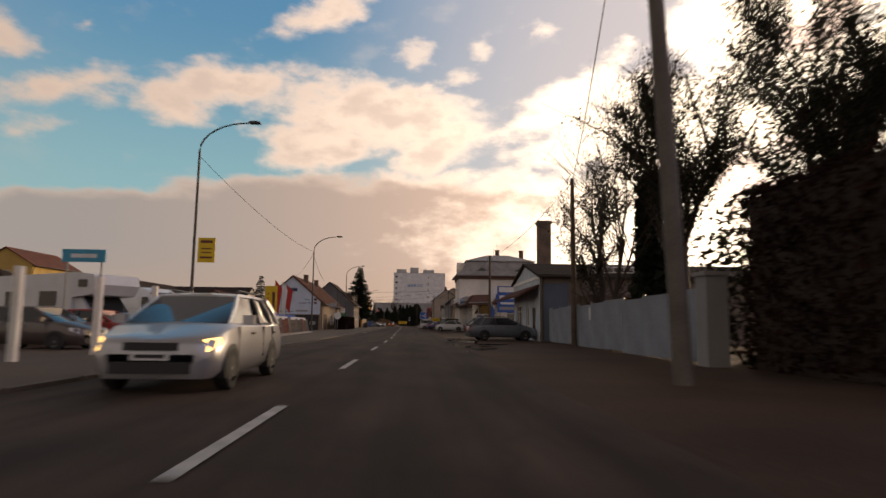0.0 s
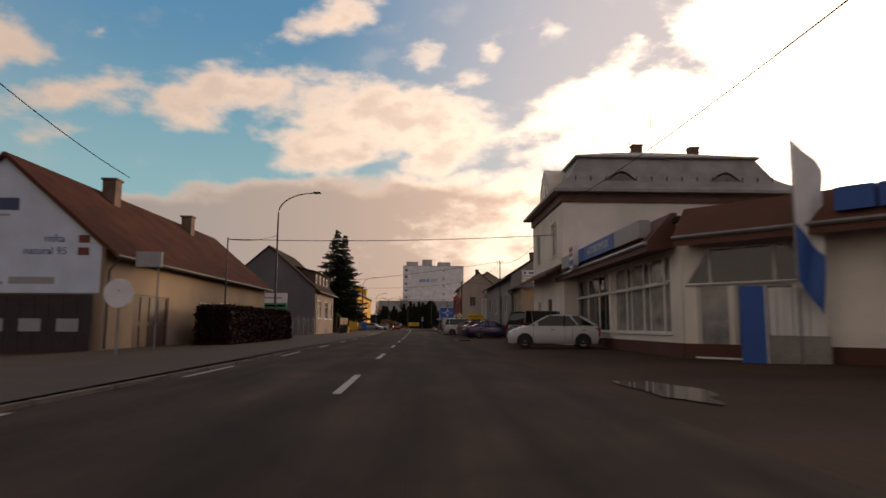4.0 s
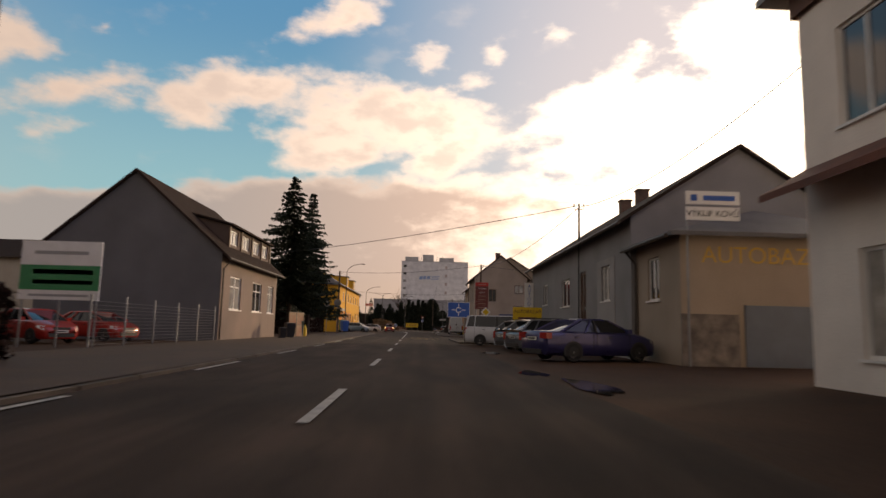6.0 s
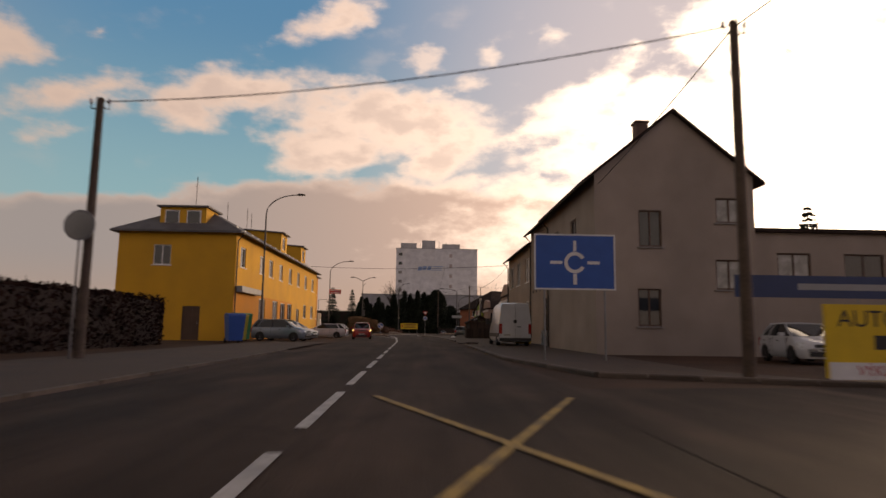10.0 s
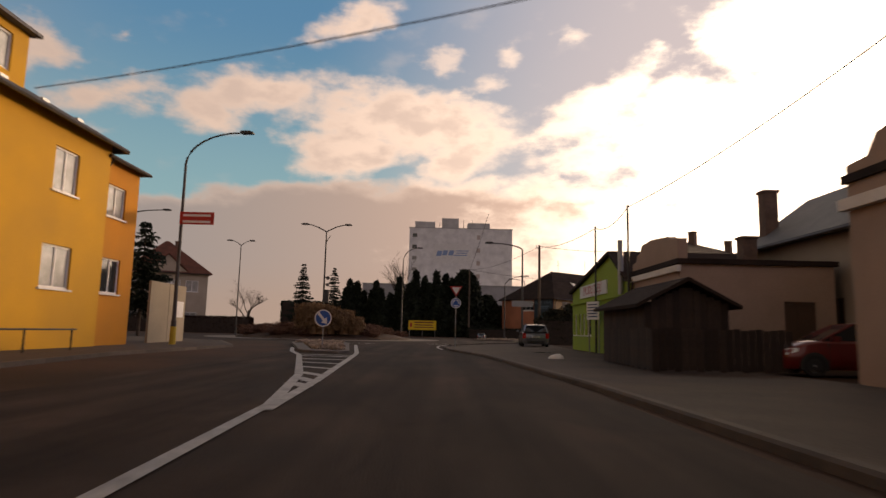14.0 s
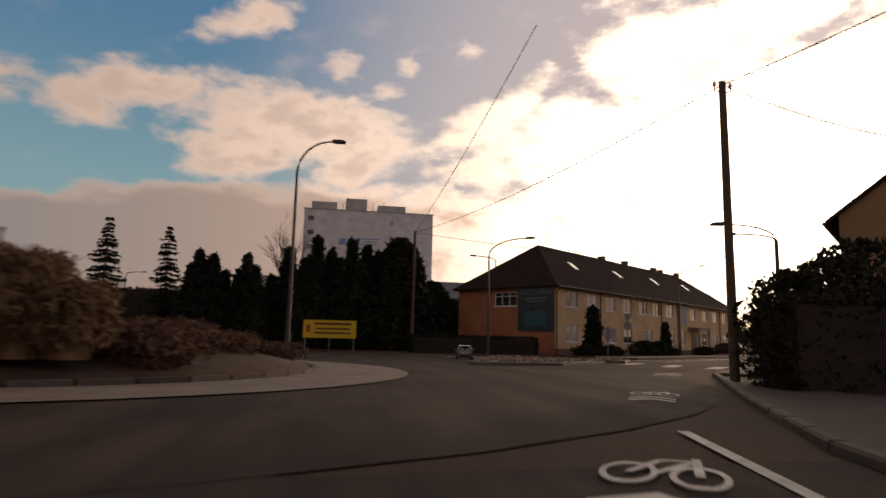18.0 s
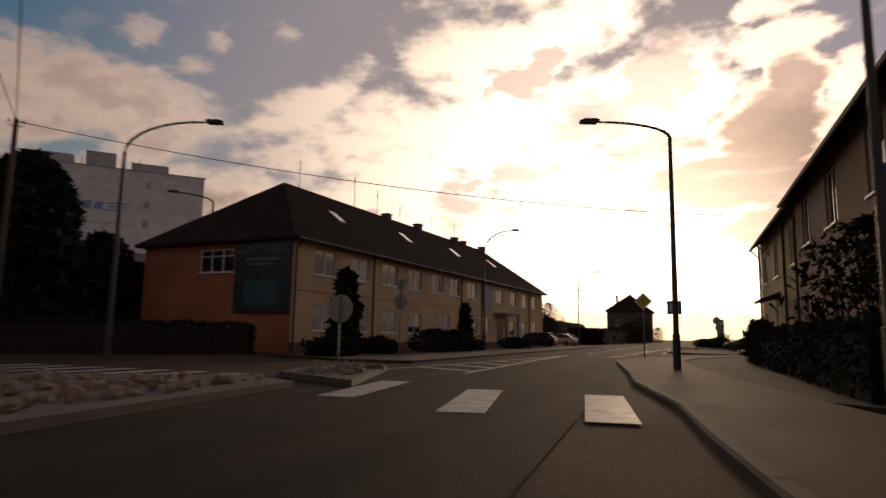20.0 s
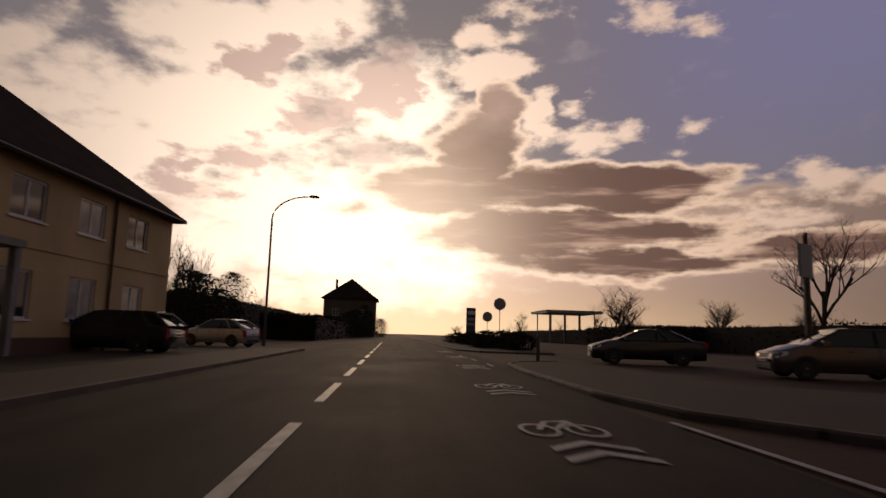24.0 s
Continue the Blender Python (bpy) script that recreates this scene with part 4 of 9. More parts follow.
def bare_tree(x, y, h, seed, label="bare winter tree with fine twigs", spread=0.5, levels=5, ivy=0.0, name="bare_tree", trunk_r=None):
    rn = random.Random(seed)
    bm, tw, leaves = bmesh.new(), bmesh.new(), []

    def grow(p, d, ln, r, lev):
        n = 3
        pts, rs = [p], [r]
        for i in range(n):
            d = (d + Vector((rn.uniform(-1, 1), rn.uniform(-1, 1), rn.uniform(-0.2, 0.7))) * 0.16).normalized()
            p = p + d * ln / n
            pts.append(p)
            rs.append(r * (1 - 0.38 * (i + 1) / n))
        tube(bm if lev < 2 else tw, pts, rs, 7 if lev < 1 else (5 if lev < 3 else 3), cap=False)
        if ivy and 0 < lev < 4:
            for _ in range(int(130 * ivy * ln)):
                c = pts[0].lerp(pts[-1], rn.random()) + Vector((rn.gauss(0, 1), rn.gauss(0, 1), rn.gauss(0, 1))) * 0.26
                e = [c + Vector((rn.gauss(0, 1), rn.gauss(0, 1), rn.gauss(0, 1))) * 0.045 for _ in range(3)]
                leaves.append(e)
        if lev >= levels:
            return
        for k in range(rn.choice((3, 3, 4)) if lev else 5):
            t = rn.uniform(0.35, 1.0)
            i = min(n - 1, int(t * n))
            q = pts[i].lerp(pts[i + 1], t * n - i)
            a = rn.random() * 6.2832
            nd = (d + Vector((math.cos(a), math.sin(a), rn.uniform(-0.1, 0.5))) * (spread + 0.15 * lev)).normalized()
            grow(q, nd, ln * rn.uniform(0.55, 0.78), rs[i] * 0.6, lev + 1)

    grow(Vector((0, 0, -0.2)), Vector((0, 0, 1)), h * 0.42, trunk_r or h * 0.02, 0)
    t = thing(name, pose(x, y, 0), label, "tree")
    part("trunk", bm, BARK, t)
    part("branching", tw, TWIG, t)
    if leaves:
        part("crown", blade_mesh("crown", leaves, IVY), None, t)
    return t


def leaf_cloud(shape, count, size, seed):
    """Loose leaves over a surface: shape(u, v) gives a place."""
    rn = random.Random(seed)
    tris = []
    for _ in range(count):
        c = Vector(shape(rn))
        e = [c + Vector((rn.gauss(0, 1), rn.gauss(0, 1), rn.gauss(0, 1))) * size for _ in range(3)]
        tris.append(e)
    return tris


def hedge(name, x0, x1, y0, y1, h, label, seed, m=None, material=None, count=None):
    """A clipped hedge: a dark core and a skin of leaves."""
    t = thing(name, m or pose(0, 0, 0), label, "hedge")
    bm = bmesh.new()
    box(bm, x0 + 0.12, x1 - 0.12, y0 + 0.12, y1 - 0.12, -0.05, h - 0.12)
    part("core", bm, TWIG, t)

    def shape(rn):
        f = rn.random()
        if f < 0.4:
            return rn.uniform(x0, x1), rn.uniform(y0, y1), h + rn.gauss(0, 0.06)
        if f < 0.8:
            return rn.choice((x0, x1)) + rn.gauss(0, 0.06), rn.uniform(y0, y1), rn.uniform(0, h)
        return rn.uniform(x0, x1), rn.choice((y0, y1)) + rn.gauss(0, 0.06), rn.uniform(0, h)

    n = count or int(90 * ((x1 - x0) * (y1 - y0) + 2 * h * (x1 - x0 + y1 - y0)))
    n = min(int(n * 1.6), 22000)
    size = 0.055 * max(1.0, math.sqrt(150 * ((x1 - x0) * (y1 - y0) + 2 * h * (x1 - x0 + y1 - y0)) / n))
    part("leaves", blade_mesh("leaves", leaf_cloud(shape, n, min(0.10, size), seed), material or IVY), None, t)
    return t


def thuja(x, y, h, r, seed, label="dark columnar thuja in a dense row", group="", power=0.8):
    t = thing("thuja", pose(x, y, 0), label, "tree", group)
    bm = bmesh.new()
    tube(bm, [(0, 0, -0.1), (0, 0, h * 0.9)], [max(0.06, r * 0.12), 0.03], 6)
    part("trunk", bm, BARK, t)

    def shape(rn):
        f = rn.random()
        z = 0.1 + (h - 0.1) * f
        a = rn.random() * 6.2832
        lump = 1 + 0.22 * math.sin(3 * a + seed) * math.sin(f * 9 + seed)
        q = r * (1 - f) ** power * lump * min(1, 0.5 + f * 3) * rn.uniform(0.7, 1.05)
        return q * math.cos(a), q * math.sin(a), z

    part("crown", blade_mesh("crown", leaf_cloud(shape, int(900 + 220 * h * r), 0.13 + 0.012 * h, seed), THUJA), None, t)
    return t


def bush(x, y, r, h, seed, label, material, name="bush", count=1500):
    t = thing(name, pose(x, y, 0), label, "bush")
    bm = bmesh.new()
    rn = random.Random(seed)
    for _ in range(9):
        a = rn.random() * 6.2832
        tube(bm, [(0, 0, 0), (r * 0.4 * math.cos(a), r * 0.4 * math.sin(a), h * 0.5), (r * 0.7 * math.cos(a), r * 0.7 * math.sin(a), h * 0.85)], [0.03, 0.02, 0.01], 4)
    part("core", bm, TWIG, t)

    def shape(q):
        a, f = q.random() * 6.2832, q.random() ** 0.6
        z = q.random()
        rr = r * f * math.sqrt(max(0, 1 - (2 * z - 0.9) ** 2 * 0.8)) * (1 + 0.2 * math.sin(4 * a + seed))
        return rr * math.cos(a), rr * math.sin(a), h * z

    part("leaves", blade_mesh("leaves", leaf_cloud(shape, count, 0.08, seed), material), None, t)
    return t


def grass_clump(x, y, r, h, seed, z=0.0, n=1500, material=None, name="grass_clump", label="tall dry ornamental grass"):
    rn = random.Random(seed)
    tris = []
    for _ in range(n):
        a, q = rn.random() * 6.2832, r * math.sqrt(rn.random()) * 0.5
        out = Vector((math.cos(a), math.sin(a), 0))
        p = out * q
        hh = h * rn.uniform(0.3, 1.05)
        lean = out * rn.uniform(0.1, 0.75) * r + Vector((rn.gauss(0, 0.1), rn.gauss(0, 0.1), 0)) * r
        mid = p + lean * 0.3 + Vector((0, 0, hh * 0.62))
        top = p + lean * 0.8 + Vector((0, 0, hh * 0.98))
        tip = p + lean * 1.15 + Vector((0, 0, hh * rn.uniform(0.75, 0.95)))
        s = Vector((-math.sin(a), math.cos(a), 0)) * 0.022
        tris += [(p - s, p + s, mid), (mid - s, mid + s, top), (top - s, top + s, tip)]
        if rn.random() < 0.7:
            for _k in range(6):
                e = top + Vector((rn.gauss(0, 0.11), rn.gauss(0, 0.11), rn.uniform(-0.35, 0.2))) * min(1.0, h / 2)
                tris.append((top, e, e + Vector((rn.gauss(0, 0.04), rn.gauss(0, 0.04), 0.06))))
    ob = part(name, blade_mesh(name, tris, material or STRAW), None, None, label, pose(x, y, z))
    return tagged(ob, category="plant", kind="stuff")


spruce(-11.2, 148, 14.0, 4.3, 3, "tall dark spruce beside the pavement", 0.22, 1.15)
spruce(-11.6, 159.0, 14.9, 3.0, 5, "slender dark spruce beside the pavement", 0.16, 1.1)
spruce(-17, 150, 8.5, 2.6, 8, "young blue spruce behind the taller ones", 0.05)
spruce(-16, 160, 8.0, 2.6, 9, "young blue spruce behind the taller ones", 0.05)
spruce(31.5, 200, 11.6, 2.8, 12, "spruce rising behind the car lot")
spruce(39.5, 200, 7.5, 2.2, 14, "small spruce behind the car lot")

# ---------------------------------------------------------------- street lamps, poles, cables
LAMPGREY = mat("lamp_paint", (0.075, 0.07, 0.065), 0.6, 0.2, vary=0.2, bump=0.05)


def street_lamp(x, y, h, reach, label="tall grey street lamp with a curved arm", turn=0.0, double=False, rise=1.5, r0=0.085, collar=None):
    """Arm along local +x."""
    t = thing("street_lamp", pose(x, y, 0, 0, 0, turn), label, "street lamp", "street lamps")
    bm = bmesh.new()
    tube(bm, [(0, 0, -0.1), (0, 0, 1.1), (0, 0, 1.12), (0, 0, h * 0.62), (0, 0, h - rise)], [r0 * 1.3, r0 * 1.3, r0, r0 * 0.8, r0 * 0.65], 10)
    pole = part("pole", bm, LAMPGREY, t, smooth=True)
    if collar:
        bm = bmesh.new()
        tube(bm, [(0, 0, 0.0), (0, 0, 0.85)], r0 * 1.55, 10)
        part("base_sleeve", bm, collar, pole, "yellow painted base sleeve")
    for side in ((1, -1) if double else (1,)):
        bm = bmesh.new()
        pts = []
        for i in range(9):
            a = math.pi / 2 * i / 8
            if double:
                q = i / 8
                pts.append((side * reach * (q + 0.12 * q * q) / 1.12, 0, h - rise + rise * (1.0 - (1.0 - q) ** 1.5)))
            else:
                pts.append((side * reach * (1 - math.cos(a)), 0, h - rise + rise * math.sin(a)))
        tube(bm, pts, [r0 * 0.62 * (1 - 0.3 * i / 8) for i in range(9)], 8)
        arm = part("arm", bm, LAMPGREY, t, smooth=True)
        bm = bmesh.new()
        e = Vector(pts[-1])
        d = side
        prof = [(0.0, 0.05), (0.12, 0.09), (0.45, 0.09), (0.62, 0.03), (0.6, -0.03), (0.1, -0.05)]
        prism(bm, [(e.x + d * (p - 0.08), e.z + q) for p, q in prof], "y", -0.13, 0.13)
        part("lamp_head", bm, DARKMETAL, arm)
    return t


YELSLEEVE = mat("yellow_sleeve", (0.6, 0.42, 0.04), 0.6, vary=0.2)
for x, y, h in ((-9.6, 33.5, 11.2), (-9.4, 70, 10.3), (-9.8, 107.4, 10.5)):
    street_lamp(x, y, h, 2.5)
street_lamp(-12.6, 198, 11.2, 2.4)
street_lamp(-12.3, 230.6, 9.5, 2.4, collar=YELSLEEVE, label="street lamp with a yellow base sleeve and red signs")
ISLAND_LAMP = street_lamp(-10.35, 254.4, 9.35, 1.55, double=True, rise=0.6, label="twin-armed street lamp on the traffic island")
for z, w in ((5.0, 0.22), (4.45, 0.2)):
    bm = bmesh.new()
    tube(bm, [(0.05, 0, z), (0.3, -0.05, z), (0.34, -0.35, z - 0.06)], [0.03, 0.06, w * 0.7], 8)
    part("loudspeaker", bm, LAMPGREY, ISLAND_LAMP)
bm = bmesh.new()
box(bm, 0.1, 0.42, -0.12, 0.12, 3.0, 4.0)
part("switch_box", bm, LAMPGREY, ISLAND_LAMP, "grey box strapped to the pole")
bm = bmesh.new()
tube(bm, [(0, 0, 7.9), (0.5, -0.9, 8.3)], 0.03, 6)
part("short_arm", bm, LAMPGREY, ISLAND_LAMP)
street_lamp(-21.9, 268.7, 9.8, 0.95, "slender twin-armed street lamp", double=True, rise=0.5, r0=0.07)
street_lamp(-24.1, 250.2, 9.5, 2.2, rise=0.3)
street_lamp(-4.9, 269.3, 9.5, 1.5)
street_lamp(5.0, 248.5, 7.3, 2.2, turn=180, rise=0.5)
street_lamp(22.2, 274.4, 7.6, 2.2, turn=150, rise=0.5)
street_lamp(14.3, 264.4, 5.9, 1.9, turn=160, rise=0.6, r0=0.06)
street_lamp(7.3, 283.8, 8.0, 2.6, turn=-20, rise=1.2)
street_lamp(33.0, 303.6, 9.3, 2.2, turn=-42)
street_lamp(58.0, 322.9, 9.1, 2.2, turn=-42)
street_lamp(-30, 330, 9, 2, rise=0.3)
street_lamp(12, 300, 9, 2, turn=180, rise=0.4)


def utility_pole(x, y, h, label="weathered wooden utility pole", lean=(0, 0), r=0.14, material=None, arm=True):
    t = thing("utility_pole", pose(x, y, 0), label, "pole", "utility poles")
    bm = bmesh.new()
    tube(bm, [(0, 0, -0.2), (lean[0] * 0.5, lean[1] * 0.5, h / 2), (lean[0], lean[1], h)], [r, r * 0.85, r * 0.7], 10)
    part("pole", bm, material or WOODPOLE, t, smooth=True)
    if arm:
        for dx in (-0.25, 0.25):
            bm = bmesh.new()
            tube(bm, [(lean[0], lean[1], h - 0.3), (lean[0] + dx, lean[1], h - 0.3), (lean[0] + dx, lean[1], h - 0.12)], 0.02, 5)
            b = part("bracket", bm, DARKMETAL, t)
            bm = bmesh.new()
            tube(bm, [(lean[0] + dx, lean[1], h - 0.14), (lean[0] + dx, lean[1], h - 0.02)], [0.05, 0.035], 8)
            part("insulator", bm, WHITE, b)
    return t


utility_pole(6.1, 12.0, 11.5, "thick grey concrete utility pole", (-0.5, 0), 0.17, mat("dull_concrete", (0.15, 0.13, 0.115), 0.9, vary=0.35, scale=1.2, bump=0.3, fine=24))
utility_pole(9.35, 32.0, 8.3, "old wooden utility pole by the fence")
utility_pole(8.6, 60.0, 7.4, "wooden utility pole before the workshop")
utility_pole(8.3, 124.7, 7.5, "thin roof-side mast with insulators", r=0.07, material=DARKMETAL)
utility_pole(-9.9, 96.5, 5.7, "thin mast behind the roof", r=0.05, material=DARKMETAL, arm=False)
utility_pole(6.7, 163.0, 8.1, "wooden utility pole with cable brackets")
utility_pole(-9.55, 166.9, 7.3, "wooden utility pole by the pavement")
utility_pole(7.0, 229.5, 6.4, "thin dark steel mast", r=0.06, material=DARKMETAL, arm=False)
utility_pole(7.0, 235.1, 6.4, "thin dark steel mast", r=0.06, material=DARKMETAL, arm=False)
utility_pole(7.65, 257.7, 8.5)
utility_pole(3.1, 291.5, 9.6)


def cable(points, sag, name="overhead_cable", label="black overhead cable hanging between poles", r=0.018):
    bm = bmesh.new()
    for a, b in zip(points, points[1:]):
        a, b = Vector(a), Vector(b)
        pts = [a.lerp(b, i / 12) - Vector((0, 0, sag * 4 * (i / 12) * (1 - i / 12))) for i in range(13)]
        tube(bm, pts, r, 4)
    return solid(name, bm, CABLE, label, "cable", "overhead cables")


cable([(5.6, 12, 11.2), (9.35, 32, 8.1), (8.6, 60, 7.2), (8.9, 98, 8.0)], 0.5)
cable([(9.2, 104, 7.6), (8.3, 124.7, 7.3), (6.7, 163, 7.95), (8.0, 198, 8.3)], 0.8)
cable([(-9.9, 96.5, 5.6), (8.45, 98.5, 6.3)], 0.2)
cable([(-14, 145, 6.5), (8.3, 124.7, 7.4)], 0.3)
cable([(-14.5, 85, 6.9), (-9.4, 70, 8.6), (-9.6, 33.5, 9.4)], 0.6)
cable([(-9.4, 70, 8.2), (-10.4, 86, 6.5)], 0.4)
cable([(-9.8, 107.4, 7.4), (-9.9, 96.5, 5.6)], 0.2)
cable([(6.7, 163, 7.95), (34, 178, 9.0)], 0.5)
cable([(-9.55, 166.9, 7.2), (6.7, 163, 8.0)], 0.4)
cable([(-13.2, 221.5, 7.9), (8.0, 210.9, 7.3)], 0.3)
cable([(8.0, 211, 7.3), (7.0, 229.5, 6.3), (7.0, 235.1, 6.3), (7.65, 257.7, 8.4), (20, 262, 9.0)], 0.35)
cable([(3.1, 291.5, 9.5), (33.5, 281.6, 7.0)], 0.7)
cable([(3.1, 291.5, 9.5), (3.5, 262, 12.0)], 0.3)
cable([(7.65, 257.7, 8.4), (3.1, 291.5, 9.5)], 0.5)

# ---------------------------------------------------------------- cars
WHEELS = {}


def wheel(parent, x, y, r, w):
    key = (round(r, 3), round(w, 3))
    if key not in WHEELS:
        bm = bmesh.new()
        n = 20
        prof = [(-w / 2, r * 0.62), (-w / 2, r * 0.93), (-w / 2 + 0.03, r), (w / 2 - 0.03, r), (w / 2, r * 0.93), (w / 2, r * 0.62)]
        rings = [[bm.verts.new((q * math.cos(2 * math.pi * k / n), p, q * math.sin(2 * math.pi * k / n))) for k in range(n)] for p, q in prof]
        for a, b in zip(rings, rings[1:]):
            for k in range(n):
                bm.faces.new((a[k], a[(k + 1) % n], b[(k + 1) % n], b[k]))
        ty = mesh_of("tyre", bm, RUBBER, True)
        bm = bmesh.new()
        rr = r * 0.64
        for sgn in (-1, 1):
            y0 = sgn * w * 0.44
            hub = bm.verts.new((0, y0 + sgn * 0.01, 0))
            for k in range(10):
                a0, a1 = 2 * math.pi * k / 10, 2 * math.pi * (k + 0.62) / 10
                bm.faces.new((hub, bm.verts.new((rr * math.cos(a0), y0 - sgn * 0.02, rr * math.sin(a0))), bm.verts.new((rr * math.cos(a1), y0 - sgn * 0.02, rr * math.sin(a1)))))
            o = [bm.verts.new((rr * math.cos(2 * math.pi * k / n), y0 - sgn * 0.06, rr * math.sin(2 * math.pi * k / n))) for k in range(n)]
            bm.faces.new(o if sgn > 0 else o[::-1])
        WHEELS[key] = (ty, mesh_of("rim", bm, CHROME))
    ty, rim = WHEELS[key]
    a = part("tyre", ty, None, parent, m=pose(x, y, r))
    part("rim", rim, None, a)


def loft(bm, stations, mi=0):
    """A skin through half sections (lists of (y, z)), mirrored; stations: (x, section)."""
    rows = []
    for x, sec in stations:
        full = [(y, z) for y, z in sec] + [(-y, z) for y, z in sec[::-1]]
        rows.append([bm.verts.new((x, y, z)) for y, z in full])
    for a, b in zip(rows, rows[1:]):
        for i in range(len(a)):
            bm.faces.new((a[i], a[(i + 1) % len(a)], b[(i + 1) % len(b)], b[i])).material_index = mi
    bm.faces.new(rows[0][::-1]).material_index = mi
    bm.faces.new(rows[-1]).material_index = mi


KINDS = {  # length, half width, belt, roof, windscreen base, roof front, roof rear, rear glass base, hood at nose, wheel radius, front axle, rear axle, tail height
    "hatch": (3.95, 0.86, 0.95, 1.47, 0.9, 1.8, 3.1, 3.86, 0.75, 0.30, 0.74, 3.22, 0.93),
    "estate": (4.4, 0.88, 0.96, 1.48, 0.95, 1.85, 3.8, 4.36, 0.76, 0.31, 0.82, 3.46, 0.94),
    "sedan": (4.5, 0.88, 0.95, 1.43, 1.02, 1.95, 3.05, 3.95, 0.75, 0.31, 0.85, 3.5, 0.98),
    "suv": (4.5, 0.92, 1.06, 1.68, 1.1, 1.75, 4.0, 4.42, 0.96, 0.36, 0.85, 3.55, 1.06),
    "mpv": (4.3, 0.89, 1.02, 1.63, 0.85, 1.6, 3.8, 4.2, 0.84, 0.32, 0.78, 3.48, 1.02),
    "minivan": (4.9, 0.96, 1.15, 1.90, 0.85, 1.6, 4.65, 4.86, 1.0, 0.33, 0.85, 3.95, 1.15),
}


def loft_lamp(bm, sgn, W, zn):
    """A wedge-shaped headlamp that wraps round the corner of the nose."""
    a = [bm.verts.new((x, sgn * W * y, zn + z)) for x, y, z in ((0.005, 0.56, -0.17), (0.07, 0.86, -0.18), (0.34, 0.985, -0.08), (0.03, 0.52, -0.055), (0.10, 0.80, -0.01), (0.36, 0.955, 0.015))]
    for f in ((0, 1, 4, 3), (1, 2, 5, 4), (3, 4, 5), (0, 2, 1), (0, 3, 5, 2)):
        bm.faces.new([a[i] for i in f])


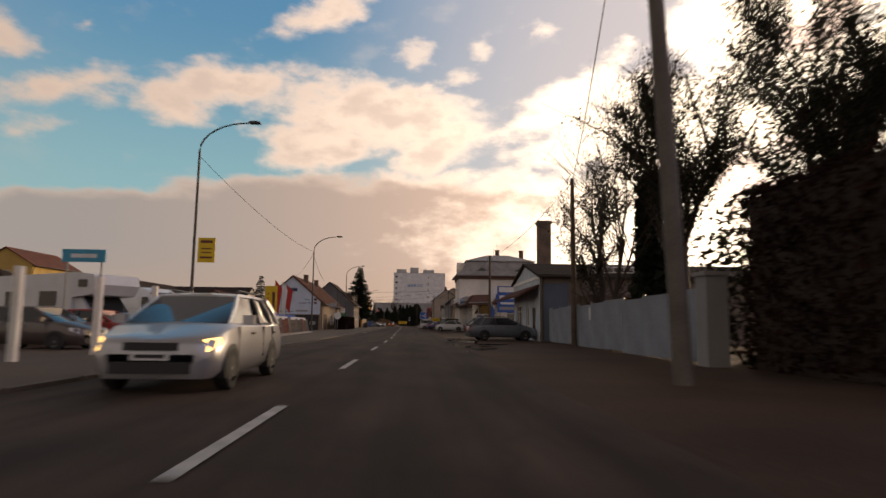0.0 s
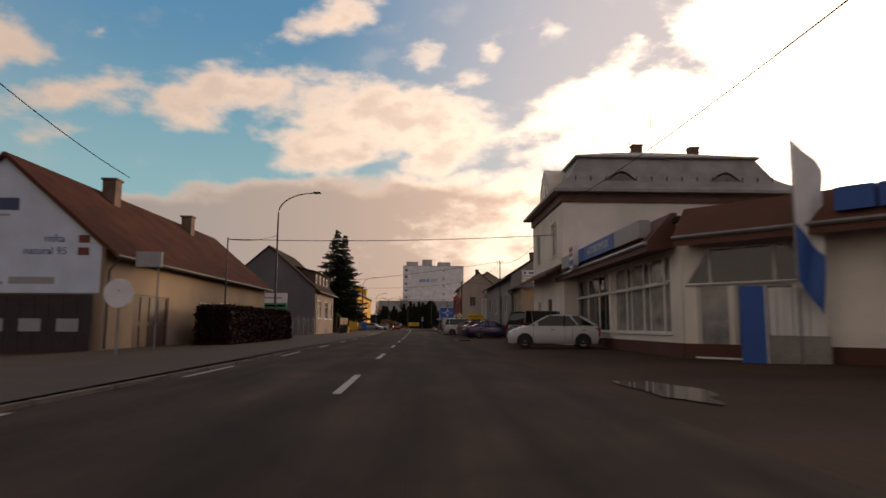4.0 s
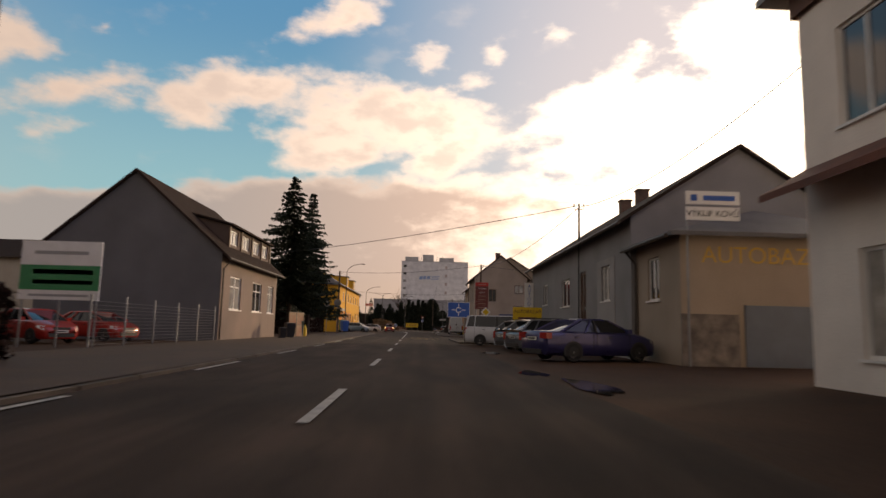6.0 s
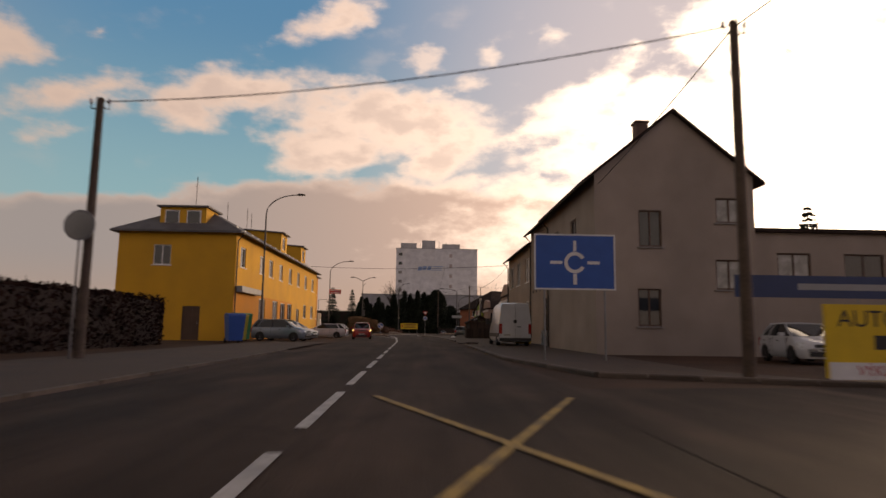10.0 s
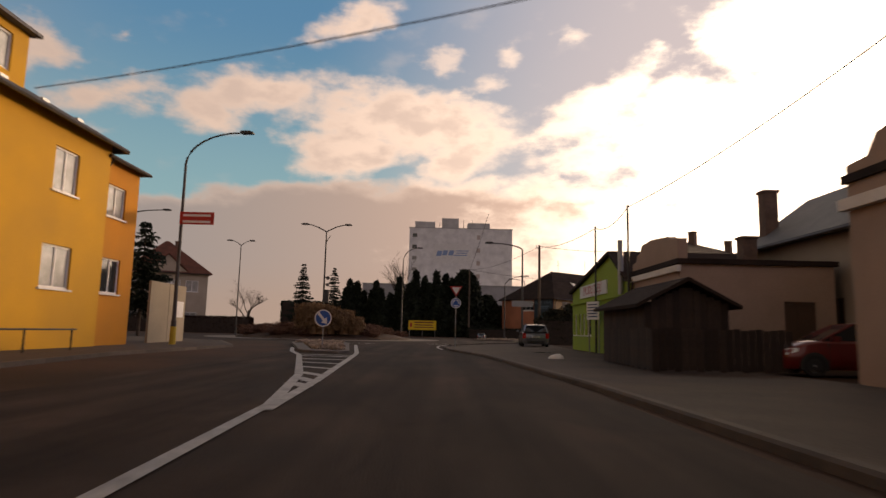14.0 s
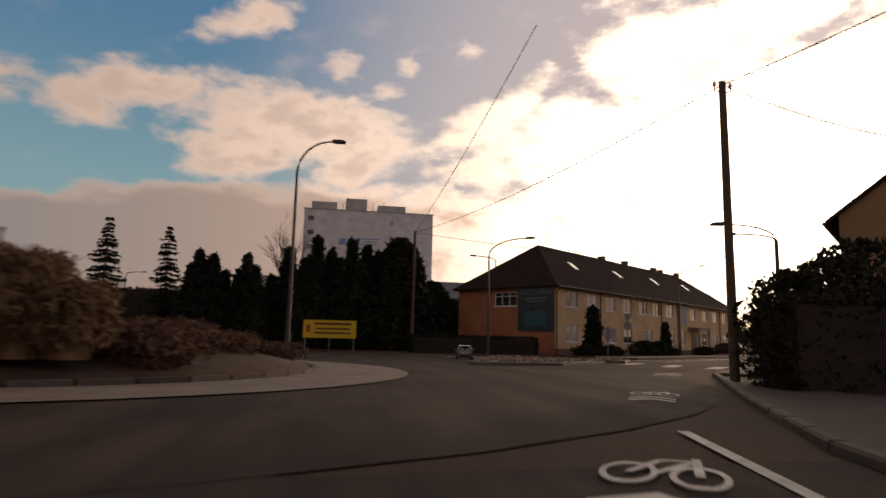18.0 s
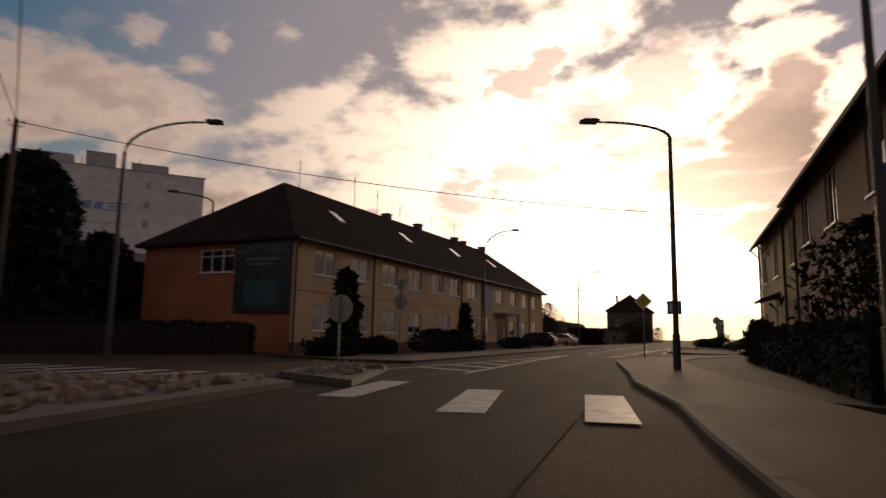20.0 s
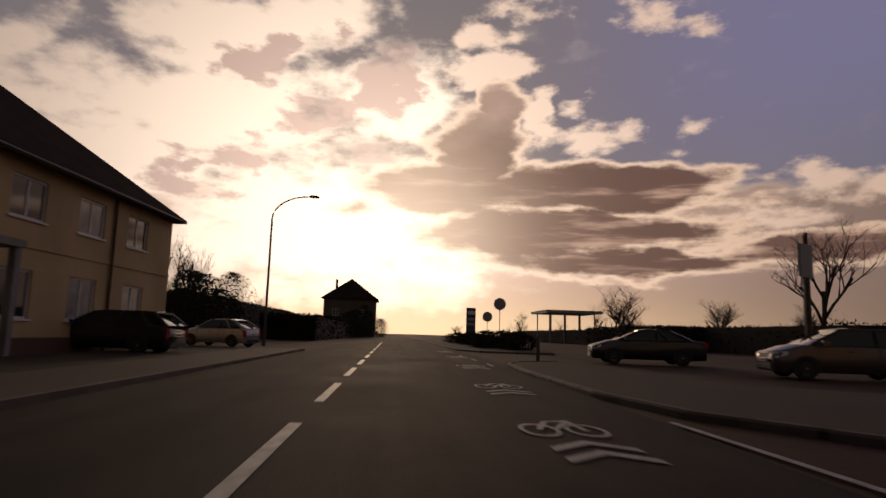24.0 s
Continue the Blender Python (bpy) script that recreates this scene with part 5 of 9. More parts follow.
def car(m, kind, colour, label, scale=1.0, plate=True, lights_on=False, rack=False):
    L, W, ZB, ZR, x1, x2, x3, x4, zn, R, ax, rx, zt = KINDS[kind]
    t = thing("car", m, label, "car", "cars")
    t.scale = (scale, scale, scale)
    zl = 0.2

    def sec(w, zlow, zb, crown):
        return [(0.0, zlow), (w * 0.86, zlow), (w * 0.97, zlow + 0.1), (w, zlow + 0.28), (w * 1.0, zb - 0.22), (w * 0.965, zb - 0.05), (w * 0.88, zb + 0.01), (0.0, zb + crown)]

    st = [(0.0, sec(W * 0.66, zl + 0.06, zn - 0.12, 0.02)), (0.04, sec(W * 0.82, zl + 0.01, zn - 0.05, 0.03)), (0.16, sec(W * 0.92, zl, zn, 0.04)), (0.36, sec(W * 0.97, zl, zn + 0.045, 0.05)),
          (x1 * 0.66, sec(W * 0.99, zl, (zn + ZB) / 2 + 0.045, 0.05)), (x1, sec(W, zl, ZB, 0.03)), ((x1 + x4) / 2, sec(W, zl, ZB + 0.01, 0.0)), (x4 - 0.25, sec(W * 0.99, zl, ZB + 0.02, 0.0)),
          (x4, sec(W * 0.97, zl, zt, 0.02)), (L - 0.08, sec(W * 0.92, zl + 0.02, zt - (0.02 if x4 < L - 0.3 else 0.06), 0.02)), (L, sec(W * 0.80, zl + 0.12, zt - 0.14, 0.0))]
    bm = bmesh.new()
    loft(bm, st)
    body = part("body", bm, colour, t, smooth=True)
    # glasshouse
    bm = bmesh.new()
    b0, b1 = W * 0.90, W * 0.70
    secg = lambda w, z0, z1, wt: [(0.0, z0), (w, z0), (w - (w - wt) * 0.5, (z0 + z1) / 2 + 0.015), (wt, z1), (0.0, z1 + 0.01)]  # noqa: E731
    loft(bm, [(x1 - 0.04, secg(b0 * 0.95, ZB - 0.06, ZB + 0.01, b0 * 0.94)), (x2, secg(b0, ZB - 0.06, ZR - 0.05, b1)), (x3, secg(b0, ZB - 0.06, ZR - 0.06, b1 * 0.98)), (x4 + 0.0, secg(b0 * 0.95, ZB - 0.06, ZB + 0.02, b0 * 0.90))])
    part("glasshouse", bm, CARGLASS, body, "dark tinted glass", smooth=True)
    bm = bmesh.new()
    loft(bm, [(x2 - 0.06, [(0, ZR - 0.07), (b1 * 0.98, ZR - 0.08), (b1 * 0.97, ZR - 0.06), (0, ZR - 0.035)]), (x2 + 0.25, [(0, ZR - 0.06), (b1 + 0.02, ZR - 0.07), (b1 * 0.95, ZR - 0.015), (0, ZR)]),
              (x3 - 0.2, [(0, ZR - 0.06), (b1 + 0.02, ZR - 0.07), (b1 * 0.95, ZR - 0.02), (0, ZR - 0.005)]), (x3 + 0.12, [(0, ZR - 0.11), (b1 * 0.97, ZR - 0.12), (b1 * 0.95, ZR - 0.08), (0, ZR - 0.05)])])
    roof = part("roof", bm, colour, body, smooth=True)
    xb = (x1 + x4) / 2 + 0.05
    for sgn in (-1, 1):
        for k, (pa, pb, r) in enumerate((((x1, b0 * 0.95, ZB - 0.02), (x2, b1, ZR - 0.06), 0.035), ((xb, b0 + 0.005, ZB - 0.02), (xb + 0.02, b1 + 0.01, ZR - 0.07), 0.04),
                                         ((x4 - 0.02, b0 * 0.95, ZB), (x3, b1, ZR - 0.07), 0.06), ((x3 - 0.35 if x3 - xb > 1.3 else x3 - 0.05, b0 + 0.005, ZB - 0.02), (x3 - 0.4, b1 + 0.01, ZR - 0.07), 0.035))):
            bm = bmesh.new()
            tube(bm, [(pa[0], sgn * pa[1], pa[2]), ((pa[0] + pb[0]) / 2, sgn * ((pa[1] + pb[1]) / 2 + 0.02), (pa[2] + pb[2]) / 2 + 0.01), (pb[0], sgn * pb[1], pb[2])], r, 5)
            part("pillar", bm, colour if k != 1 else BLACKPL, body)
        bm = bmesh.new()
        box(bm, x1 + 0.25, x1 + 0.42, sgn * (W + 0.02), sgn * (W + 0.19), ZB + 0.0, ZB + 0.14)
        part("mirror", bm, colour, body)
        bm = bmesh.new()
        loft_lamp(bm, sgn, W, zn)
        part("headlight", bm, LAMPCLR if not lights_on else mat("headlamp_lit", (0.8, 0.6, 0.3), 0.2, bump=0, emit=((1.0, 0.62, 0.2), 3.0)), body)
        bm = bmesh.new()
        tall = kind in ("estate", "suv", "mpv", "minivan", "hatch")
        box(bm, L - 0.2, L + 0.005, sgn * W * (0.72 if tall else 0.5), sgn * W * 0.955, zt - (0.38 if tall else 0.24), zt - 0.05)
        part("tail_light", bm, LAMPRED, body)
        for xx, nm in ((x1 + 0.95, "door_handle"), (xb + 0.75, "door_handle")):
            bm = bmesh.new()
            box(bm, xx, xx + 0.16, sgn * (W - 0.01), sgn * (W + 0.025), ZB - 0.17, ZB - 0.14)
            part(nm, bm, BLACKPL, body)
        for xx in (x1 + 0.2, xb + 0.02, x3 - 0.35):
            bm = bmesh.new()
            box(bm, xx, xx + 0.012, sgn * (W - 0.02), sgn * (W + 0.004), zl + 0.2, ZB - 0.04)
            part("door_seam", bm, BLACKPL, body)
        for xx in (ax, rx):
            bm = bmesh.new()
            pts = [(xx + (R + 0.055) * math.cos(a), (R + 0.055) * math.sin(a) + R) for a in np.linspace(-0.35, math.pi + 0.35, 15)]
            prism(bm, pts, "y", sgn * (W - 0.18), sgn * (W + 0.008))
            part("wheel_arch", bm, BLACKPL, body)
            wheel(t, xx, sgn * (W - 0.085), R, 0.2)
    for a, b, z0, z1, nm, mm in ((-0.02, 0.1, zl + 0.08, zl + 0.24, "front_bumper_grille", BLACKPL), (L - 0.1, L + 0.02, zl + 0.05, zl + 0.2, "rear_bumper_insert", BLACKPL)):
        bm = bmesh.new()
        box(bm, a, b, -W * 0.62, W * 0.62, z0, z1)
        part(nm, bm, mm, body)
    bm = bmesh.new()
    box(bm, -0.012, 0.1, -W * 0.42, W * 0.42, zn - 0.17, zn - 0.06)
    part("grille", bm, BLACKPL, body)
    if plate:
        for xx in (-0.03, L + 0.005):
            bm = bmesh.new()
            zz = zl + 0.26 if xx < 0 else (zt - 0.33 if kind != "sedan" else zt - 0.3)
            box(bm, xx, xx + 0.022, -0.26, 0.26, zz, zz + 0.11)
            pl = part("number_plate", bm, PLATE, body)
            bm = bmesh.new()
            sx = xx - 0.003 if xx < 0 else xx + 0.022
            box(bm, sx, sx + 0.003, -0.2, 0.2, zz + 0.03, zz + 0.08)
            part("plate_bar", bm, BLACKPL, pl)
    if rack:
        for sgn in (-1, 1):
            bm = bmesh.new()
            tube(bm, [(x2 + 0.2, sgn * b1 * 0.9, ZR - 0.02), (x2 + 0.3, sgn * b1 * 0.9, ZR + 0.04), (x3 - 0.2, sgn * b1 * 0.9, ZR + 0.03), (x3 - 0.1, sgn * b1 * 0.9, ZR - 0.03)], 0.018, 5)
            part("roof_rail", bm, BLACKPL, roof)
    return t


def head(x, y, az, k=1.0):
    """A car's pose by its nose and the way it looks, in degrees from +y to the right."""
    return pose(x, y, 0, 0, 0, 270 - az)


SILVER, WHITEC = paint("silver", (0.42, 0.42, 0.43), 0.5), paint("white", (0.56, 0.58, 0.62), 0.0)
BLUEC, DARKC, REDC = paint("dark_blue", (0.035, 0.035, 0.13), 0.4), paint("black", (0.02, 0.02, 0.022), 0.2), paint("red", (0.36, 0.02, 0.015), 0.1)
GREYBLUE, BROWNC, PALEB = paint("grey_blue", (0.16, 0.18, 0.21), 0.5), paint("brown", (0.10, 0.08, 0.075), 0.4), paint("pale_blue", (0.24, 0.29, 0.35), 0.5)

# ---------------------------------------------------------------- parked cars
CS = 0.93
car(head(-1.9, 9.9, 180), "estate", SILVER, "silver estate car with lit headlights", 0.96, lights_on=True, rack=True)


def rear_at(x, y, az, kind, k):
    ln = KINDS[kind][0] * k
    return head(x + ln * math.sin(radians(az)), y + ln * math.cos(radians(az)), az)


car(rear_at(4.9, 41.0, 84, "estate", 0.98), "estate", GREYBLUE, "grey estate car parked nose to the fence", 0.98, rack=True)
car(rear_at(8.3, 68.5, 78, "suv", CS), "suv", DARKC, "black off-road car on muddy ground", CS)
car(rear_at(10.0, 63.0, 60, "hatch", CS), "hatch", DARKC, "black hatchback parked by the showroom", CS)
car(rear_at(10.2, 73.2, 70, "estate", CS), "estate", SILVER, "silver estate parked by the showroom", CS)
car(head(4.7, 91.4, -82), "hatch", WHITEC, "white hatchback parked across the shoulder", 1.03)
car(rear_at(5.9, 97.5, 62, "minivan", 0.98), "minivan", BROWNC, "dark brown passenger van before the villa", 0.98)
car(rear_at(4.0, 113.4, 68, "sedan", 0.98), "sedan", BLUEC, "dark blue saloon with a boot spoiler", 0.98)
car(rear_at(4.3, 120.3, 70, "estate", 0.98), "estate", GREYBLUE, "grey-blue estate parked beside the saloon", 0.98, rack=True)
car(rear_at(4.3, 124.4, 70, "estate", 0.98), "estate", GREYBLUE, "grey estate parked with its tail to the road", 0.98, rack=True)
car(rear_at(2.95, 131.0, 94, "minivan", 0.94), "minivan", WHITEC, "white passenger van parked across the shoulder", 0.94)
car(head(-8.2, 193.6, 105), "mpv", PALEB, "pale blue people carrier parked at the yellow building", CS)
car(head(-8.6, 198.6, 105), "estate", PALEB, "pale blue estate parked at the yellow building", CS)
car(head(-11.7, 211.8, -85), "estate", WHITEC, "white estate parked before the yellow building", CS)
car(head(-5.6, 204.6, 176), "suv", REDC, "red compact off-road car with lit headlights", 0.88, lights_on=True)
car(rear_at(5.35, 244.3, 4, "estate", 1.0), "estate", GREYBLUE, "grey-blue estate parked on the gravel verge", 1.0, rack=True)
car(head(7.9, 219.9, -80), "hatch", paint("deep_red", (0.16, 0.012, 0.01), 0.1), "dark red car behind a wooden fence", CS)
for i, (x, y, k, c, lb) in enumerate(((12.3, 171, "hatch", WHITEC, "white hatchback for sale on the lot"), (15.8, 172, "estate", BROWNC, "brown estate for sale on the lot"),
                                     (19.0, 171.5, "hatch", WHITEC, "white small car for sale on the lot"), (22.4, 172.5, "sedan", SILVER, "silver saloon for sale on the lot"), (26, 172, "hatch", WHITEC, "white hatchback for sale on the lot"))):
    car(head(x, y - 2, 190 + 4 * i), k, c, lb, CS)
car(head(-31, 285, 150), "hatch", WHITEC, "white car parked before the villa", CS)
car(head(-26, 286, 160), "estate", SILVER, "silver car parked before the villa", CS)
car(head(-22, 287, 120), "sedan", DARKC, "dark car parked before the villa", CS)
car(head(-13.5, 118.0, 120), "hatch", REDC, "red hatchback behind a wire fence", CS)
car(head(-13.0, 122.5, 110), "hatch", REDC, "red small car behind a wire fence", CS)
car(head(-15.0, 113.8, 150), "estate", DARKC, "dark car behind a wire fence", CS)
ex = 47.7
A = along(58.5, 6.0).translation
car(head(A.x, A.y, ex - 80), "sedan", DARKC, "dark saloon parked beside the exit road", 1.0)
A = along(50.6, 8.7).translation
car(head(A.x, A.y, ex - 78), "estate", BROWNC, "dark red estate parked beside the exit road", 1.0)
A = along(55.8, -13.9).translation
car(head(A.x, A.y, ex - 84), "estate", DARKC, "black estate parked by the tenement", 1.0)
A = along(68.5, -13.2).translation
car(head(A.x, A.y, ex - 70), "hatch", SILVER, "silver hatchback parked by the tenement", 1.0)
car(rear_at(3.4, 272.5, 10, "hatch", CS), "hatch", GREYBLUE, "small grey car beyond the roundabout", 0.5)


def panel_van(m, label):
    """A long white panel van, nose at local x 0."""
    t = thing("panel_van", m, label, "van")
    W, L, H = 0.99, 6.3, 2.62
    sec = lambda w, z0, z1, tp: [(0, z0), (w * 0.9, z0), (w, z0 + 0.15), (w, z0 + (z1 - z0) * 0.5), (w * (1 - 0.5 * (1 - tp)), z0 + (z1 - z0) * 0.75), (w * tp, z1 - 0.1), (w * tp * 0.9, z1), (0, z1 + 0.03)]  # noqa: E731
    bm = bmesh.new()
    loft(bm, [(0.0, sec(W * 0.7, 0.35, 0.95, 0.95)), (0.1, sec(W * 0.9, 0.28, 1.1, 0.95)), (0.75, sec(W * 0.99, 0.26, 1.32, 0.94)), (1.05, sec(W, 0.26, 1.5, 0.93)), (1.75, sec(W, 0.26, 2.35, 0.86)), (2.2, sec(W, 0.26, 2.56, 0.86)), (2.9, sec(W, 0.26, H, 0.87)), (L - 0.15, sec(W, 0.26, H, 0.87)), (L, sec(W * 0.97, 0.3, H - 0.06, 0.87))])
    body = part("body", bm, WHITEC, t, smooth=True)
    bm = bmesh.new()
    prism(bm, [(1.05, 1.48), (1.72, 2.3), (1.68, 2.36), (0.98, 1.52)], "y", -0.78, 0.78)
    part("windscreen", bm, CARGLASS, body)
    for s in (-1, 1):
        bm = bmesh.new()
        prism(bm, [(1.3, 1.42), (2.05, 1.42), (2.05, 2.12), (1.72, 2.12)], "y", s * 0.93, s * 1.0)
        part("cab_window", bm, CARGLASS, body)
        bm = bmesh.new()
        box(bm, 0.9, L - 0.02, s * 0.985, s * 1.015, 0.55, 0.78)
        part("side_moulding", bm, BLACKPL, body)
        bm = bmesh.new()
        box(bm, 2.3, L - 0.5, s * 0.985, s * 1.003, 1.55, 1.57)
        part("side_crease", bm, SILVER, body)
        bm = bmesh.new()
        box(bm, L - 0.08, L + 0.03, s * 0.80, s * 0.985, 0.75, 1.35)
        part("tail_light", bm, LAMPRED, body)
        bm = bmesh.new()
        box(bm, 1.15, 1.35, s * 1.02, s * 1.28, 1.35, 1.75)
        part("mirror", bm, BLACKPL, body)
        for xx in (1.0, 5.0):
            bm = bmesh.new()
            prism(bm, [(xx + 0.42 * math.cos(a), 0.36 + 0.42 * math.sin(a)) for a in np.linspace(-0.3, math.pi + 0.3, 15)], "y", s * 0.8, s * 1.0)
            part("wheel_arch", bm, BLACKPL, body)
            wheel(t, xx, s * 0.9, 0.35, 0.22)
    for nm, y0, y1, z0, z1, mm in (("rear_door_seam", -0.006, 0.006, 0.5, 2.5, BLACKPL), ("rear_bumper", -0.96, 0.96, 0.32, 0.5, BLACKPL), ("door_handle", 0.1, 0.35, 1.15, 1.2, BLACKPL), ("number_plate", -0.75, -0.23, 0.62, 0.73, PLATE), ("plate_bar", -0.7, -0.3, 0.65, 0.70, BLACKPL)):
        bm = bmesh.new()
        e = L + (0.012 if nm != "plate_bar" else 0.016)
        box(bm, L - 0.1, e if nm != "rear_bumper" else L + 0.06, y0, y1, z0, z1)
        part(nm, bm, mm, body)
    bm = bmesh.new()
    prism(bm, [(0.11 * math.cos(a), 1.5 + 0.11 * math.sin(a)) for a in np.linspace(0, 2 * math.pi, 17)[:-1]], "x", L - 0.02, L + 0.015)
    part("round_badge", bm, DARKMETAL, body, m=pose(0, 0, 0))
    return t


panel_van(head(5.3, 194.2, 0), "long white high-roofed panel van at the kerb")

# ---------------------------------------------------------------- signs
def words(text, size, material, parent, m, name="lettering", extrude=0.002):
    """Lettering lying on local z = 0, upright in its own x and y."""
    c = bpy.data.curves.new(name, "FONT")
    c.body, c.size, c.extrude, c.align_x, c.align_y = text, size, extrude, "CENTER", "CENTER"
    ob = new(name, c)
    dg = bpy.context.evaluated_depsgraph_get()
    me = bpy.data.meshes.new_from_object(ob.evaluated_get(dg))
    bpy.data.objects.remove(ob)
    bpy.data.curves.remove(c)
    me.materials.clear()
    me.materials.append(material)
    return part(name, me, None, parent, "", m)


def colour(name, c, rough=0.5):
    return mat("sign_" + name, c, rough, vary=0.12, scale=2.0, bump=0.02)


S_WHITE, S_YEL, S_RED, S_BLUE = colour("white", (0.70, 0.69, 0.67)), colour("yellow", (0.70, 0.46, 0.02)), colour("red", (0.45, 0.03, 0.025)), colour("blue", (0.025, 0.10, 0.36))
S_GREEN, S_BLACK, S_BROWN, S_NAVY, S_GREY = colour("green", (0.03, 0.22, 0.09)), colour("black", (0.02, 0.02, 0.02)), colour("brown", (0.14, 0.03, 0.025)), colour("navy", (0.03, 0.05, 0.12)), colour("grey", (0.3, 0.3, 0.3))
FACE = pose(0, 0, 0, 90)       # turns lettering upright, to be read from -y


def board(name, m, w, h, z, thick, material, label, posts=(), post_m=None, category="sign", bars=(), text=(), border=None):
    """A flat board facing local -y, centred on x; bars: (x, z, w, h, material); text: (x, z, size, words, material)."""
    t = thing(name, m, label, category)
    bm = bmesh.new()
    box(bm, -w / 2, w / 2, 0, thick, z, z + h)
    p = part("board", bm, material, t)
    if border:
        bm = bmesh.new()
        lattice(bm, w, h, [(0.05, w - 0.05, 0.05, h - 0.05)], 0.0, thick + 0.004)
        part("border", bm, border, p, m=pose(-w / 2, -0.012, z))
    for x, zz, bw, bh, mm in bars:
        bm = bmesh.new()
        box(bm, x - bw / 2, x + bw / 2, -0.006, 0.002, zz - bh / 2, zz + bh / 2)
        part("print", bm, mm, p)
    for x, zz, size, tx, mm in text:
        words(tx, size, mm, p, pose(x, -0.008, zz, 90))
    for px in posts:
        bm = bmesh.new()
        tube(bm, [(px, thick + 0.04, -0.1), (px, thick + 0.04, z + h)], 0.035, 8)
        part("post", bm, post_m or METAL, t)
    return t


# yellow advertisement on the lamp post, flags and yard banners
board("lamp_post_sign", pose(-8.95, 33.4, 0), 0.85, 1.25, 3.9, 0.03, S_YEL, "yellow advertising panel fixed to the lamp post", bars=[(0, 4.95, 0.6, 0.14, S_BROWN), (0, 4.6, 0.5, 0.06, S_BROWN), (0, 4.4, 0.5, 0.06, S_BROWN), (0, 4.15, 0.6, 0.1, S_BROWN)])
board("yard_banner", pose(-10.25, 54.1, 0), 0.98, 2.15, 1.8, 0.03, S_YEL, "tall yellow banner with dark lettering", posts=(-0.53,), bars=[(0.2, 2.7, 0.22, 1.5, S_BROWN)] + [(-0.25, 2.15 + 0.38 * i, 0.12, 0.14, S_RED) for i in range(4)])


def flag(x, y, h, w, ln, material, label, droop=0.3, stripe=None):
    t = thing("flag", pose(x, y, 0), label, "flag")
    bm = bmesh.new()
    tube(bm, [(0, 0, -0.1), (0, 0, h)], [0.035, 0.02], 8)
    part("flag_pole", bm, METAL, t)
    bm = bmesh.new()
    n, k = 10, 8
    g = [[bm.verts.new((0.03 + w * i / k * (1 - 0.35 * j / n), 0.10 * math.sin(i * 0.9 + j * 0.5) * i / k, h - 0.1 - ln * j / n - droop * i / k)) for i in range(k + 1)] for j in range(n + 1)]
    for j in range(n):
        for i in range(k):
            bm.faces.new((g[j][i], g[j][i + 1], g[j + 1][i + 1], g[j + 1][i])).material_index = 1 if stripe and j > n * 0.55 else 0
    ob = part("cloth", bm, [material, stripe or material], t, smooth=True)
    return ob


flag(-11.2, 59.7, 4.9, 0.62, 2.5, S_RED, "red flag on a tall pole", 0.7)
flag(-11.2, 62.8, 4.85, 0.5, 2.5, S_WHITE, "white flag on a tall pole", 0.7)
flag(-11.6, 67.0, 4.95, 0.6, 2.4, S_RED, "red flag on a tall pole", 0.6)
flag(10.75, 78.6, 6.2, 0.9, 3.9, S_WHITE, "white and blue flag before the showroom", 0.9, S_BLUE)
board("blue_tarpaulin_fence", pose(-13.3, 71.3, 0, 0, 0, 80), 10.8, 1.75, 0.1, 0.05, S_BLUE, "blue sheet fence at the building yard", posts=(-5.3, -2.2, 0, 2.2, 5.3))
# building yard goods
rn = random.Random(21)
GOODS = [mat("pallet_brick", (0.25, 0.10, 0.06), 0.9, vary=0.4, scale=3, bump=0.4, fine=9), CONCRETE, mat("white_wrap", (0.34, 0.35, 0.35), 0.3, vary=0.3, scale=3, bump=0.3, fine=6), mat("slab_stone", (0.16, 0.13, 0.10), 0.9, vary=0.4, scale=2, bump=0.4, fine=8)]
GOODS.append(mat("green_wrap", (0.10, 0.125, 0.11), 0.35, vary=0.4, scale=2.5, bump=0.4, fine=6))
GOODS_LABEL = ("stack of red bricks on a pallet", "stack of concrete blocks on a pallet", "white plastic-wrapped bags on a pallet", "stone slabs stacked on a pallet", "green-wrapped paving on a pallet")
for i in range(44):
    x, y = -9.7 - (i % 4) * 1.9 + rn.uniform(-0.25, 0.25), 40.5 + (i // 4) * 1.75 + rn.uniform(-0.3, 0.3)
    g = GOODS[(2, 4, 3, 4, 3, 4, 0, 4)[rn.randrange(8)]]
    t = thing("goods_pallet", pose(x, y, 0.1, 0, 0, rn.uniform(-8, 8)), GOODS_LABEL[GOODS.index(g)], "pallet", "pallets in the yard")
    bm = bmesh.new()
    for q in (-0.45, 0, 0.45):
        box(bm, -0.55, 0.55, q - 0.06, q + 0.06, -0.1, 0.02)
    box(bm, -0.6, 0.6, -0.5, 0.5, 0.02, 0.05)
    part("pallet_base", bm, WOODPOLE, t)
    hh = rn.uniform(0.3, 0.55) if i % 4 == 0 else rn.uniform(0.5, 1.4)
    nl = rn.choice((2, 3, 4))
    for k in range(nl):
        bm = bmesh.new()
        lx, ly, z0, z1 = rn.uniform(0.46, 0.58), rn.uniform(0.4, 0.5), 0.055 + hh * k / nl, 0.05 + hh * (k + 1) / nl - 0.02
        box(bm, -lx, lx, -ly, ly, z0, z1 - 0.05)
        prism(bm, [(-lx, z1 - 0.05), (lx, z1 - 0.05), (lx - 0.07, z1), (0.1 * lx, z1 + 0.015), (0.07 - lx, z1)], "y", -ly, ly)
        part("layer", bm, GOODS[2] if g is GOODS[4] and k == nl - 1 and i % 3 == 0 else g, t, m=pose(rn.uniform(-0.04, 0.04), rn.uniform(-0.04, 0.04), 0))
